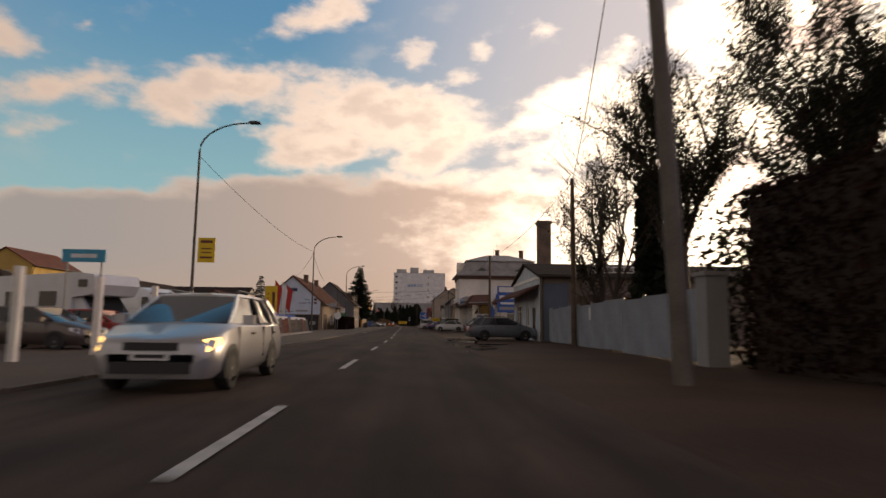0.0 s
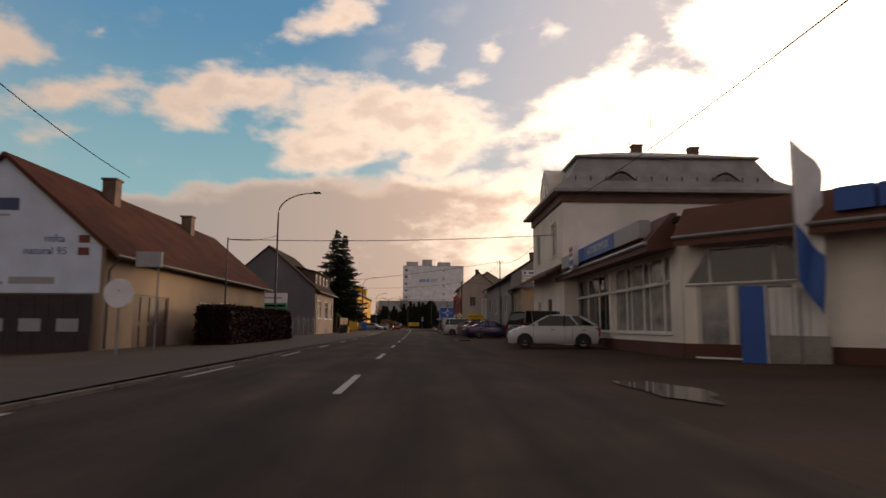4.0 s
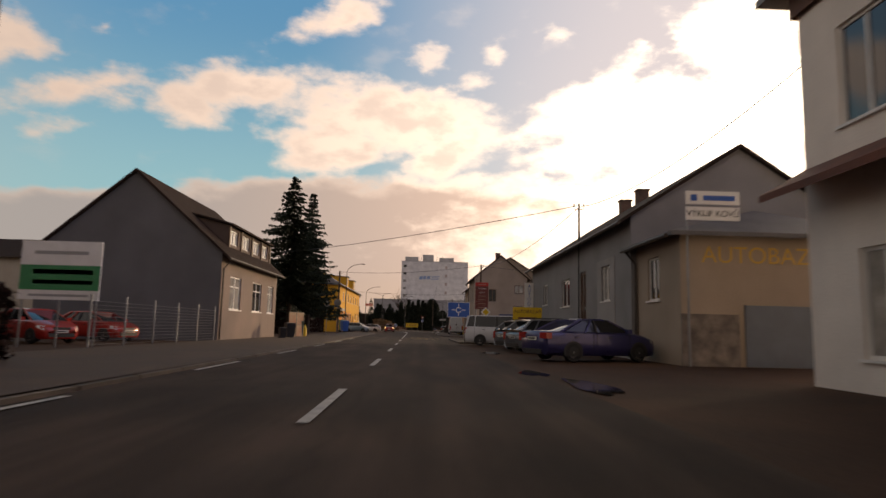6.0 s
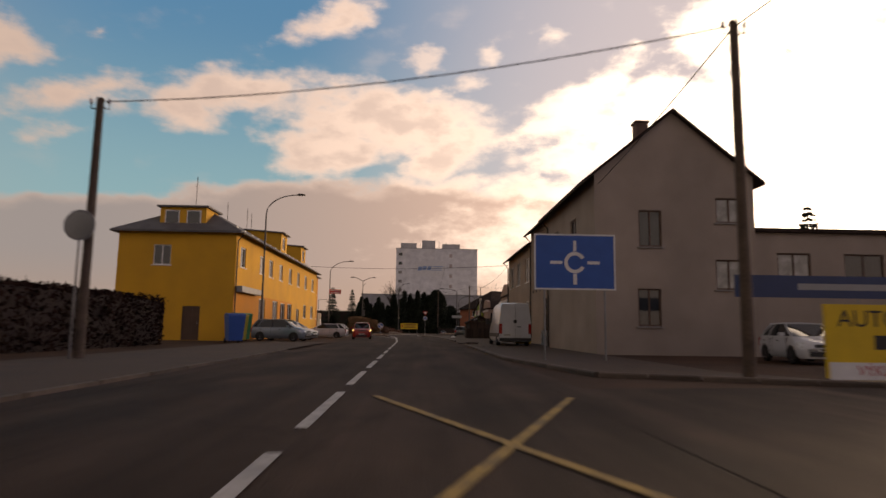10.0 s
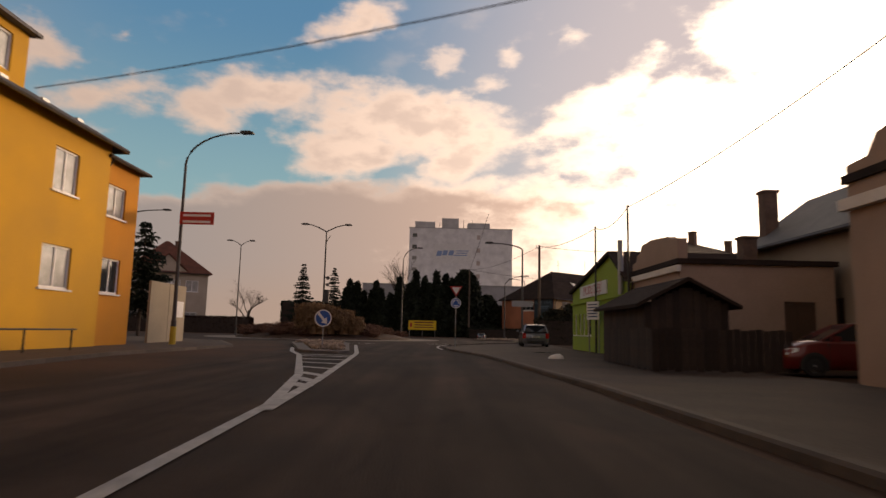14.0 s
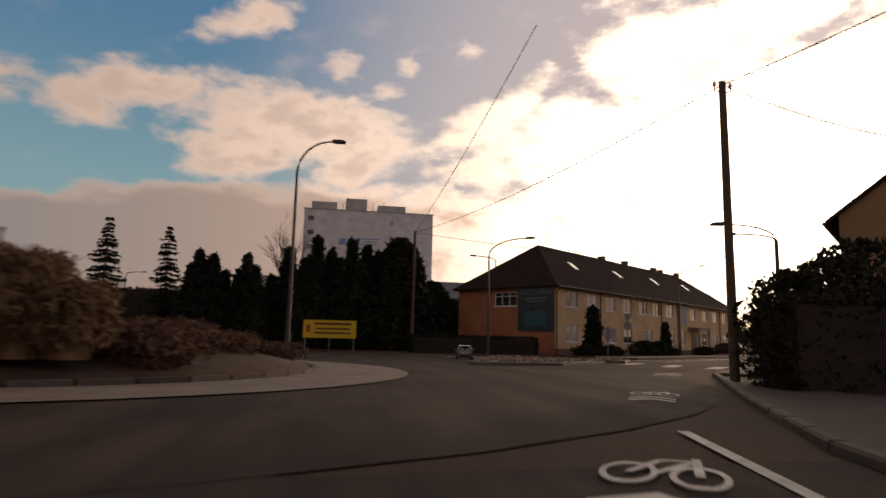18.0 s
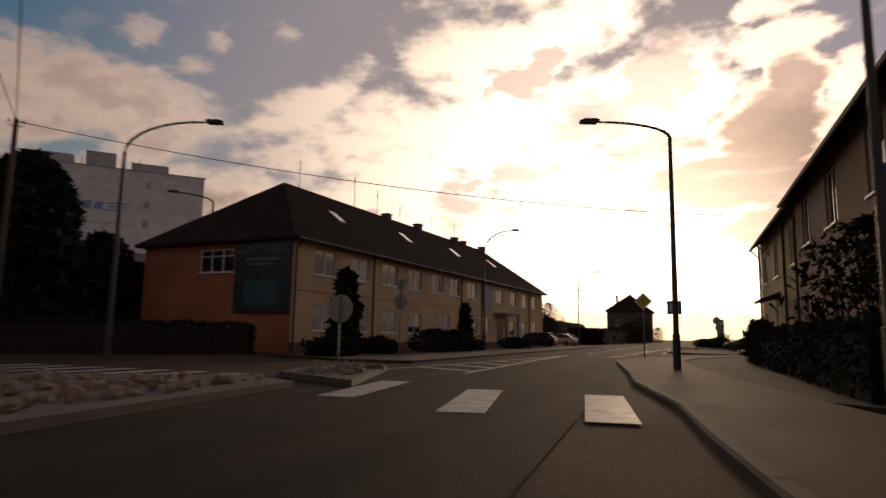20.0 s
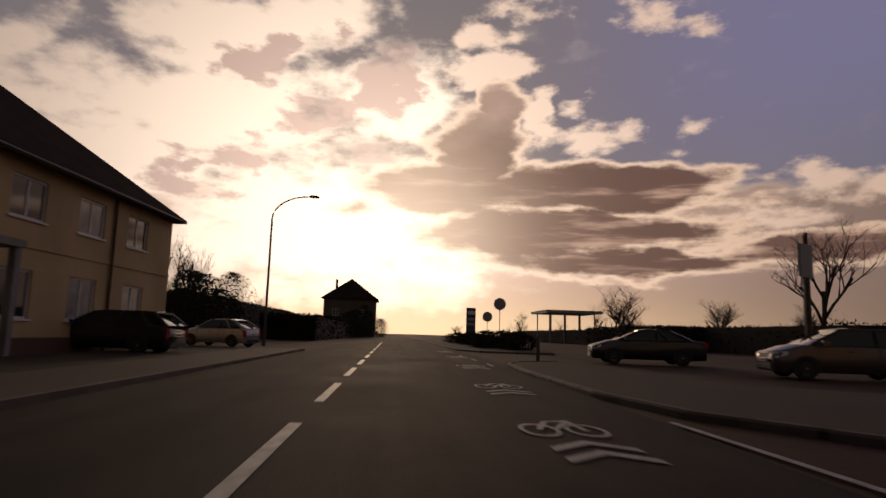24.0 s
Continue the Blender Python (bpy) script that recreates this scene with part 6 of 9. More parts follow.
for i in range(8):
    y = 46.5 + i * 2.2 + (1.2 if i > 3 else 0)
    t = thing("sample_panel", pose(-8.3 - 0.08 * i, y, 0.1, -16, 0, 62 - 8 * (i % 3)), "leaning sample board of paving stones with a white label", "panel", "sample boards")
    bm = bmesh.new()
    box(bm, -0.55, 0.55, 0, 0.07, 0, 1.25)
    part("board", bm, GOODS[(3, 3, 0, 3)[i % 4]], t)
    bm = bmesh.new()
    box(bm, -0.25, 0.25, -0.03, 0.0, 1.14, 1.38)
    part("label_plate", bm, S_WHITE, t)
    bm = bmesh.new()
    tube(bm, [(0.4, 0.05, 1.2), (0.4, 0.75, -0.05)], 0.03, 4)
    part("prop", bm, WOODPOLE, t)
    bm = bmesh.new()
    box(bm, -0.6, -0.54, 0.0, 0.5, -0.02, 0.05)
    part("foot", bm, WOODPOLE, t)
rk = thing("red_rack", pose(-28.6, 75.2, 0, 0, 0, 90), "red steel storage rack beside the hall", "rack")
for x in (0, 1.5, 3.0, 4.5):
    bm = bmesh.new()
    box(bm, x - 0.05, x + 0.05, 0, 1.0, 0, 1.75)
    part("upright", bm, S_RED, rk)
for z in (0.35, 0.85, 1.35, 1.7):
    bm = bmesh.new()
    box(bm, 0, 4.5, 0.02, 1.0, z, z + 0.12)
    part("beam", bm, S_RED, rk)
YB = mat("gate_blue_paint", (0.03, 0.08, 0.28), 0.5, vary=0.2)
yg = thing("yard_gate", pose(-6.6, 34.6, 0, 0, 0, 142), "blue-framed mesh gate of the building yard standing open", "gate")
for x, w in ((0, 0.11), (4.1, 0.11), (5.9, 0.06)):
    bm = bmesh.new()
    box(bm, x - w / 2, x + w / 2, -w / 2, w / 2, 0, 1.85)
    part("post", bm, YB if x < 5 else DARKMETAL, yg)
for z in (0.15, 0.95, 1.65):
    bm = bmesh.new()
    tube(bm, [(0, 0, z), (4.1, 0, z)], 0.025, 5)
    part("rail", bm, YB, yg)
for z in (0.15, 1.6):
    bm = bmesh.new()
    tube(bm, [(4.2, 0, z), (5.9, 0, z)], 0.025, 5)
    part("rail", bm, DARKMETAL, yg)
bm = bmesh.new()
for k in range(40):
    tube(bm, [(0.1 + 0.15 * k, 0, 0.15), (0.1 + 0.15 * k, 0, 1.62)], 0.006, 3, cap=False)
for k in range(7):
    tube(bm, [(0, 0, 0.25 + 0.2 * k), (5.9, 0, 0.25 + 0.2 * k)], 0.006, 3, cap=False)
tagged(part("mesh", bm, METAL, yg), kind="stuff")
bm = bmesh.new()
for k in range(14):
    box(bm, -7.35 - 0.06 * k, -7.2 - 0.06 * k, 44.0 + 1.3 * k, 45.25 + 1.3 * k, 0.0, 0.2)
solid("yard_edging", bm, CONCRETE, "low concrete edging of the building yard", kind="structure")
# gas station price board painted on the white gable
g = thing("painted_gable", pose(-10.72, 84.955, 0), "white gable wall painted with fuel prices", "wall painting")
bm = bmesh.new()
bm.faces.new([bm.verts.new((x, 0, z)) for x, z in ((0.0, 2.05), (0.0, 3.72), (-3.68, 6.95), (-7.4, 3.72), (-7.4, 2.05))])
gb = part("white_coat", bm, mat("white_wash", (0.55, 0.62, 0.72), 0.85, vary=0.15, scale=1, bump=0.15), g)
for x, z, w, h, mm in ((-3.7, 5.25, 1.3, 0.45, S_NAVY), (-3.7, 4.85, 0.7, 0.08, S_GREY), (-4.6, 3.9, 0.28, 0.8, S_NAVY), (-0.65, 4.0, 0.4, 0.28, S_BROWN), (-0.65, 3.55, 0.4, 0.28, S_BROWN), (-5.2, 2.4, 3.6, 0.12, S_GREY), (-2.4, 2.5, 1.6, 0.25, S_GREY)):
    bm = bmesh.new()
    box(bm, x - w / 2, x + w / 2, -0.008, 0.0, z - h / 2, z + h / 2)
    part("print", bm, mm, gb)
words("nafta", 0.38, S_NAVY, gb, pose(-1.7, -0.008, 4.0, 90))
words("natural 95", 0.38, S_NAVY, gb, pose(-2.0, -0.008, 3.55, 90))
DBOARD = mat("dark_boards", (0.04, 0.034, 0.032), 0.8, vary=0.3, scale=2, bump=0.3, fine=10)
df = thing("dark_fence", pose(-18.2, 84.78, 0), "dark board fence under the painted gable", "fence")
for k in range(30):
    bm = bmesh.new()
    box(bm, 0.245 * k, 0.245 * k + 0.235, -0.02 - 0.012 * (k % 2), 0.02, -0.1, 2.0)
    part("board", bm, DBOARD, df)
for x in (3.6, 4.9, 6.2):
    bm = bmesh.new()
    box(bm, x, x + 0.75, -0.06, -0.035, 0.7, 1.15)
    part("notice", bm, S_GREY, df)
board("round_yard_sign", pose(-7.9, 80.5, 0), 0.05, 0.05, 1.9, 0.03, METAL, "round white sign on a post", posts=(0,))
t = thing("disc_sign", pose(-7.9, 80.53, 1.85, 90), "round white sign with dark rim", "sign")
bm = bmesh.new()
prism(bm, [(0.42 * math.cos(a), 0.42 * math.sin(a)) for a in np.linspace(0, 2 * math.pi, 25)[:-1]], "z", 0, 0.03)
part("disc", bm, S_WHITE, t)
board("small_pavement_sign", pose(-9.0, 84.85, 0), 0.9, 0.55, 3.0, 0.12, S_GREY, "small box sign on a steel post at the house corner", posts=(0.3,))

# green and white hoarding on posts, wire fence
board("hoarding", pose(-11.9, 114.7, 0), 2.7, 2.0, 1.6, 0.06, S_WHITE, "white and green hoarding on steel posts", posts=(-1.25, 0, 1.25), bars=[(0, 2.35, 2.68, 0.85, S_GREEN), (0, 3.2, 1.8, 0.12, S_GREY), (0.1, 2.55, 2.0, 0.16, S_WHITE), (0.1, 2.2, 2.0, 0.14, S_WHITE), (0, 1.75, 2.0, 0.08, S_GREY)])
f = thing("wire_fence", pose(-10.4, 114, 0), "low wire mesh fence with steel posts", "fence")
for i in range(6):
    bm = bmesh.new()
    tube(bm, [(0, i * 2.45, 0), (0, i * 2.45, 1.8)], 0.04, 6)
    part("post", bm, METAL, f)
bm = bmesh.new()
for k in range(12):
    tube(bm, [(0, 0, 0.15 + 0.13 * k), (0, 12.25, 0.15 + 0.13 * k)], 0.006, 3, cap=False)
for k in range(60):
    tube(bm, [(0, 0.2 * k, 0.1), (0, 0.2 * k, 1.65)], 0.005, 3, cap=False)
tagged(part("mesh", bm, METAL, f), kind="stuff")
HEDGE_B = mat("hedge_leaves", (0.030, 0.014, 0.010), 0.95, vary=0.5, scale=0.8, bump=0.0, fine=6, spec=0.1, island=0.3)
hedge("clipped_hedge", -9.6, -8.0, 91.5, 104, 1.75, "clipped dark brown hedge before the beige house", 31, material=HEDGE_B, count=13500)
hedge("clipped_hedge", -9.9, -8.6, 104.6, 107.2, 1.55, "low clipped dark brown hedge by the pavement", 32, material=HEDGE_B, count=4000)
# rusty gate and bins by the grey house
t = thing("rusty_gate", pose(-9.6, 140.6, 0, 0, 0, 75), "rust-stained sheet metal gate by the house", "gate")
for i in range(2):
    bm = bmesh.new()
    lattice(bm, 1.25, 1.9, [(0.06, 1.19, 0.06, 0.9), (0.06, 1.19, 0.98, 1.84)], 0, 0.05)
    w = part("gate_frame", bm, BROWNF, t, m=pose(1.3 * i, 0, 0))
    bm = bmesh.new()
    box(bm, 0.05, 1.2, 0.02, 0.04, 0.05, 1.85)
    part("sheet", bm, mat("rusty_sheet", (0.20, 0.14, 0.09), 0.8, vary=0.3, scale=1.5, bump=0.2, stain=(0.22, 0.07, 0.03)), w)


def wheelie_bin(x, y, c, label, k=1.0):
    t = thing("wheelie_bin", pose(x, y, 0.03, 0, 0, 30), label, "bin", "bins")
    t.scale = (k, k, k)
    bm = bmesh.new()
    v = [(-0.24, -0.27, 0.08), (0.24, -0.27, 0.08), (0.24, 0.27, 0.08), (-0.24, 0.27, 0.08), (-0.3, -0.34, 0.95), (0.3, -0.34, 0.95), (0.3, 0.34, 0.95), (-0.3, 0.34, 0.95)]
    v = [bm.verts.new(p) for p in v]
    for q in ((3, 2, 1, 0), (4, 5, 6, 7), (0, 1, 5, 4), (1, 2, 6, 5), (2, 3, 7, 6), (3, 0, 4, 7)):
        bm.faces.new([v[i] for i in q])
    part("bin_body", bm, c, t)
    bm = bmesh.new()
    prism(bm, [(-0.36, 0.955), (0.36, 0.955), (0.34, 1.0), (0.1, 1.06), (-0.34, 1.02)], "x", -0.31, 0.31)
    part("lid", bm, c, t)
    for s in (-1, 1):
        bm = bmesh.new()
        tube(bm, [(s * 0.2, 0.3, 0.08), (s * 0.27, 0.3, 0.08)], 0.09, 12)
        part("wheel", bm, RUBBER, t)
    return t


wheelie_bin(-9.4, 143, colour("bin_green", (0.05, 0.09, 0.06)), "dark green wheelie bin by the gate", 1.2)
wheelie_bin(-8.6, 136.3, S_BLACK, "black wheelie bin by the house wall")
wheelie_bin(-8.8, 135.0, S_BLACK, "small black bin by the house wall", 0.7)
wheelie_bin(-11.2, 186.5, S_BLUE, "large blue recycling bin", 1.6)
wheelie_bin(-11.6, 188.6, colour("bin_yel", (0.5, 0.4, 0.05)), "large yellow recycling bin", 1.6)
wheelie_bin(-11.9, 190.4, S_GREEN, "green glass recycling bin", 1.7)
bm = bmesh.new()
tube(bm, [(-9.1, 144.5, 0.0), (-9.1, 144.5, 0.55), (-9.1, 144.5, 0.85), (-9.1, 144.5, 0.95)], [0.16, 0.15, 0.10, 0.02], 10)
solid("yellow_hydrant", bm, S_YEL, "yellow hydrant post on the pavement", "hydrant", smooth=True)

# ---------------------------------------------------------------- road markings and kerbs
MARKS = new("road_markings")
tagged(MARKS, "worn white road markings", "road marking", kind="structure")


MARK_COUNT = [0]


def mark(pts, material=LINE, z=0.012, name="marking"):
    MARK_COUNT[0] += 1
    z += 0.0006 * (MARK_COUNT[0] % 13)
    bm = bmesh.new()
    bm.faces.new([bm.verts.new((*p, z)) for p in pts])
    return part(name, bm, material, MARKS)


def mark_line(a, b, w, material=LINE, z=0.012):
    a, b = Vector(a), Vector(b)
    n = (b - a).normalized()
    n = Vector((-n.y, n.x)) * w / 2
    mark([a - n, b - n, b + n, a + n], material, z)


y = -4.0
while y < 189:
    mark_line((centre(y), y), (centre(y + 3.4), y + 3.4), 0.13)
    y += 9.4 if y < 135 else (9.4 if y < 145 else 4.6)
for a, b in (((-2.1, 192), (-2.25, 198)), ((-2.25, 198), (-2.9, 212))):
    mark_line(a, b, 0.14)
for y in range(66, 140, 8):
    mark_line((edge_l(y), y), (edge_l(y) - 0.05, y + 3.2), 0.11)
# yellow bus stop zigzag
for a, b in (((-1.0, 143.6), (1.9, 143.6)), ((1.9, 143.6), (-0.9, 151)), ((-0.9, 143.7), (1.8, 151)), ((1.8, 151.2), (-1.0, 158.6)), ((-0.9, 151.2), (1.8, 158.6)), ((0.0, 145), (0.7, 148.5)), ((0.75, 144.2), (0.7, 148.5))):
    mark_line(a, b, 0.11, YLINE)
# splitter island: lines, bars and stones
SPL, SPR = [(-2.75, 210.5), (-3.6, 216), (-5.6, 225), (-6.6, 228.2), (-7.6, 232.6)], [(-2.75, 210.5), (-3.0, 215), (-3.75, 225), (-3.98, 227.55), (-5.58, 239.3)]
for line in (SPL, SPR):
    for a, b in zip(line, line[1:]):
        mark_line(a, b, 0.17)
for i in range(8):
    f = 0.22 + i * 0.07
    q = lambda line: Vector(line[0]).lerp(Vector(line[1]), f * 3) if f < 1 / 3 else Vector(line[1]).lerp(Vector(line[2]), f * 3 - 1) if f < 2 / 3 else Vector(line[2]).lerp(Vector(line[3]), f * 3 - 2)  # noqa: E731
    a, b = q(SPL), q(SPR)
    mark_line(a, b, 0.28)
bm = bmesh.new()
prism(bm, [(-4.25, 227.5), (-4.6, 226.9), (-5.6, 226.8), (-6.3, 228.0), (-7.3, 232), (-9.5, 240.4), (-9.2, 241.3), (-6.6, 241.6), (-6.2, 241.0)], "z", 0, 0.1)
isl = solid("splitter_island", bm, KERB, "kerbed traffic island with a bed of stones", "traffic island", kind="structure")
ROCK = mat("rubble", (0.36, 0.275, 0.20), 0.9, vary=0.4, scale=4, bump=0.5, fine=14, island=-0.3)
rn = random.Random(5)
rocks = []
for k in range(5):
    bm = bmesh.new()
    bmesh.ops.create_icosphere(bm, subdivisions=1, radius=0.14)
    for v in bm.verts:
        v.co *= rn.uniform(0.7, 1.25)
        v.co.z *= 0.75
    rocks.append(mesh_of("stone", bm, ROCK))
bed = thing("stone_bed", pose(0, 0, 0), "bed of rough field stones on the island", "stones")
def strew(bed, corners, n, seed):
    """Stones of mixed size thrown over a four-cornered patch."""
    q = random.Random(seed)
    c = [Vector(p) for p in corners]
    for k in range(n):
        u, v = q.random(), q.random()
        p = c[0].lerp(c[1], u).lerp(c[3].lerp(c[2], u), v)
        f = q.uniform(0.35, 0.85)
        part("stone", rocks[k % 5], None, bed, m=pose(p.x, p.y, 0.11 + 0.05 * f + q.random() * 0.05, q.uniform(0, 360), q.uniform(0, 360), 0) @ Matrix.Scale(f, 4))


strew(bed, [(-5.75, 228.1), (-4.55, 227.9), (-5.75, 235.8), (-7.75, 235.9)], 300, 51)
bed2 = thing("stone_bed", pose(0, 0, 0), "second bed of field stones before the roundabout", "stones")
strew(bed2, [(-8.8, 238.3), (-6.25, 238.2), (-6.45, 240.3), (-9.1, 240.4)], 130, 52)
tris = []
for k in range(900):
    u, v = rn.random(), rn.random()
    q4 = [Vector(p) for p in ((-5.75, 228.1), (-4.55, 227.9), (-5.75, 235.8), (-7.75, 235.9))] if k < 620 else [Vector(p) for p in ((-8.8, 238.3), (-6.25, 238.2), (-6.45, 240.3), (-9.1, 240.4))]
    c = q4[0].lerp(q4[1], u).lerp(q4[3].lerp(q4[2], u), v).to_3d() + Vector((0, 0, 0.13))
    o = [c + Vector((rn.gauss(0, 1), rn.gauss(0, 1), rn.gauss(0, 0.7))).normalized() * rn.uniform(0.05, 0.09) for _ in range(5)]
    tris += [(o[a], o[b], o[d]) for a, b, d in ((0, 1, 2), (0, 2, 3), (0, 3, 1), (1, 2, 4), (2, 3, 4), (3, 1, 4))]
gravel = part("rubble_fill", blade_mesh("rubble_fill", tris, ROCK), None, bed)
tagged(gravel, "small broken stones between the larger ones", kind="stuff")
# kerbs as single stones
KERB_MESHES = {}


def kerb(points, name, label, z=0.12, step=1.0, w=0.16):
    t = tagged(new(name), label, "kerb", kind="structure")
    if step not in KERB_MESHES:
        bm = bmesh.new()
        prism(bm, [(-w / 2, -0.1), (w / 2, -0.1), (w / 2, z - 0.03), (w / 2 - 0.03, z), (-w / 2, z)], "x", 0.008, step - 0.008)
        KERB_MESHES[step] = mesh_of("kerbstone", bm, mat("kerbstone", (0.12, 0.092, 0.072), 0.85, vary=0.35, scale=1.5, bump=0.3, fine=30, island=-0.25))
    for a, b in zip(points, points[1:]):
        a, b = Vector(a), Vector(b)
        n = max(1, round((b - a).length / step))
        ang = math.degrees(math.atan2(b.y - a.y, b.x - a.x))
        for i in range(n):
            p = a.lerp(b, i / n)
            part("kerbstone", KERB_MESHES[step], None, t, m=pose(p.x, p.y, 0, 0, 0, ang))
    return t


def path(points, z, material, name, label):
    return slab(name, points, -0.1, z, material, label)


kerb([(edge_l(y) - 0.3, y) for y in range(-20, 190, 14)], "left_kerb", "low worn kerb along the pavement", 0.06, 1.9)
KR = [(2.3, 200), (1.9, 214), (0.9, 227), (-0.3, 233), (-0.55, 236.5), (-0.45, 240), (0.15, 243.4), (1.6, 247.4), (4.1, 252.1), (6.6, 256.4), (9.4, 261.3)]
EDGE = [(-0.71, 234.3), (-0.93, 237.0), (-0.95, 239.6), (-0.78, 242.0), (-0.25, 245.0), (0.75, 248.6)]
for a, b in zip(EDGE, EDGE[1:]):
    mark_line(a, b, 0.13)
kerb(KR, "right_kerb", "worn kerb along the gravel verge", 0.1)
path(KR + [(8, 256), (6.5, 236), (7.9, 217), (7.9, 186.2), (2.35, 186.2)], 0.02, mat("verge_gravel", (0.10, 0.072, 0.053), 0.95, vary=0.4, scale=0.5, bump=0.6, fine=16), "gravel_verge", "trodden gravel verge beside the street")
KX = [P2(-6.2, 3.2), P2(-1.7, 2.6), P2(1.2, 2.3), P2(5.8, 1.4), P2(10, 0.95), (25.1, 280.06), (27.84, 282.47), (30.2, 284.62), (31.86, 286.2), (34.2, 287.9), (37.0, 288.7), (41.2, 288.5), (44.2, 287.2)]
kerb(KX, "exit_kerb", "kerb of the pavement beside the exit road")
path(KX[:7] + [(32.77, 284.46), (38.88, 286.0), (44.0, 286.0), (44.0, 284.9), (41.2, 284.85), (37.1, 284.4), (32.6, 282.9), P2(20.5, 2.3), P2(12, 2.9), P2(3, 4.2), P2(-6, 6.0)], 0.09, PAVING, "exit_pavement", "grey paved footway beside the exit road")
path([P2(3, 4.25), P2(12, 2.95), P2(20.5, 2.35), (32.6, 282.86), (37.1, 284.36), (39.4, 284.6), P2(30.4, 6.4), P2(1, 6.2)], 0.07, GRASS, "row_lawn", "dull winter lawn before the row houses")
path([(27.9, 282.55)] + KX[7:] + [(44.0, 286.05), (38.86, 286.05), (32.75, 284.52)], 0.075, GRASS, "corner_lawn", "dull winter grass between the kerb and the footway")
KY = [P2(36.5, 12), P2(36.5, 6), P2(38.3, 2.8), P2(40.5, 1.6), P2(43, 1.25), P2(49.2, 1.35), P2(53.6, 1.7), P2(55.3, 2.4), P2(56.2, 3.9)]
kerb(KY, "verge_kerb", "kerb of the grass verge")
path(KY + [P2(54, 4.6), P2(46, 5.2), P2(40, 12)], 0.08, GRASS, "grass_verge", "dull winter grass verge")
KZ = [P2(68, 7.0), P2(69.5, 3.0), P2(73, 2.0), P2(100, 2.0), P2(150, 2.0)]
kerb(KZ, "far_verge_kerb", "kerb of the verge before the filling station", 0.1, 2.0)
path(KZ + [P2(150, 9.5), P2(80, 9.5)], 0.08, GRASS, "far_grass_verge", "dull winter grass before the filling station")
kerb([P2(12, -6.4), P2(40, -6.4), P2(64, -6.4)], "tenement_kerb", "kerb before the tenement")
path([P2(12, -6.4), P2(64, -6.4), P2(64, -8.6), P2(12, -8.6)], 0.09, PAVING, "tenement_pavement", "paved footway before the tenement")
path([P2(12, -8.62), P2(64, -8.62), P2(62, -11.6), P2(14, -13.6)], 0.07, GRASS, "front_garden", "narrow winter lawn before the tenement")
kerb([(-9.4, 214), (-10.5, 222), (-10.2, 232), (-13.5, 240), (-20, 246)], "left_corner_kerb", "kerb at the street corner")
path([(-9.4, 214), (-10.5, 222), (-10.2, 232), (-13.5, 240), (-20, 246), (-26, 246), (-13.3, 226), (-13.2, 214)], 0.09, PAVING, "corner_pavement", "brown paved corner before the yellow building")
# side street on the right and its kerb
strip("side_street", [(1.8, 147), (40, 150)], [(1.8, 160), (40, 166)], 0.004, ASPHALT, "asphalt side street")
kerb([(2.85, 134.4), (2.6, 145.3), (4.6, 146.6), (9, 147)], "corner_kerb", "kerb round the grass corner")
path([(2.85, 134.4), (2.6, 145.3), (4.6, 146.6), (9, 147), (9, 134.4)], 0.08, GRASS, "grass_corner", "patch of winter grass at the corner")
kerb([(9, 160.5), (3.4, 163), (2.4, 170), (2.3, 186)], "far_corner_kerb", "kerb beyond the side street")
path([(9, 160.5), (3.4, 163), (2.4, 170), (2.3, 186), (7, 186), (7, 165)], 0.02, PAVING, "far_corner_pavement", "pavement beyond the side street")
# central island of the roundabout
ISL = lambda q: [(-11.2 + q * math.cos(a), 260.6 + q * math.sin(a)) for a in np.linspace(0, 2 * math.pi, 49)]  # noqa: E731
kerb(ISL(7.65), "island_kerb", "stone kerb ring round the traffic island", 0.14, 0.95)
strip("island_apron", ISL(10.3), ISL(7.6), 0.03, mat("apron_setts", (0.24, 0.195, 0.16), 0.9, vary=0.3, scale=1, bump=0.6, fine=7), "pale paved apron of the roundabout")
bm = bmesh.new()
rings = [(7.2, 0.05), (7.1, 0.16), (6.0, 0.4), (4.5, 0.65), (2.5, 0.85), (0.4, 0.9)]
vs = [[bm.verts.new((-11.2 + 1.055 * r * math.cos(a), 260.6 + 1.055 * r * math.sin(a), z)) for a in np.linspace(0, 2 * math.pi, 41)[:-1]] for r, z in rings]
for p, q in zip(vs, vs[1:]):
    for i in range(40):
        bm.faces.new((p[i], p[(i + 1) % 40], q[(i + 1) % 40], q[i]))
bm.faces.new(vs[-1])
solid("island_mound", bm, mat("mound_earth", (0.085, 0.048, 0.03), 0.95, vary=0.5, scale=0.8, bump=0.8, fine=10), "earth mound with low brown planting", kind="structure", smooth=True)
rn = random.Random(9)
for i in range(11):
    f = i / 10
    grass_clump(-11.5 + 3.9 * f + rn.uniform(-0.2, 0.2), 254.0 + rn.uniform(-0.3, 0.8) + 0.5 * f, 0.95 - 0.3 * f, 2.35 - 0.95 * f + rn.uniform(-0.25, 0.25), 40 + i, 0.45)
for i in range(46):
    a = rn.uniform(math.pi * 0.9, math.pi * 2.1)
    q = rn.uniform(3.6, 6.8)
    grass_clump(-11.2 + q * math.cos(a), 260.6 + q * math.sin(a), 0.95, 0.62 + 0.3 * rn.random(), 80 + i, 0.85 - 0.11 * q, 300, mat("low_shrub", (0.16, 0.075, 0.045), 0.9, vary=0.5, bump=0, island=0.3), "low_shrub", "low red-brown ground cover plant")


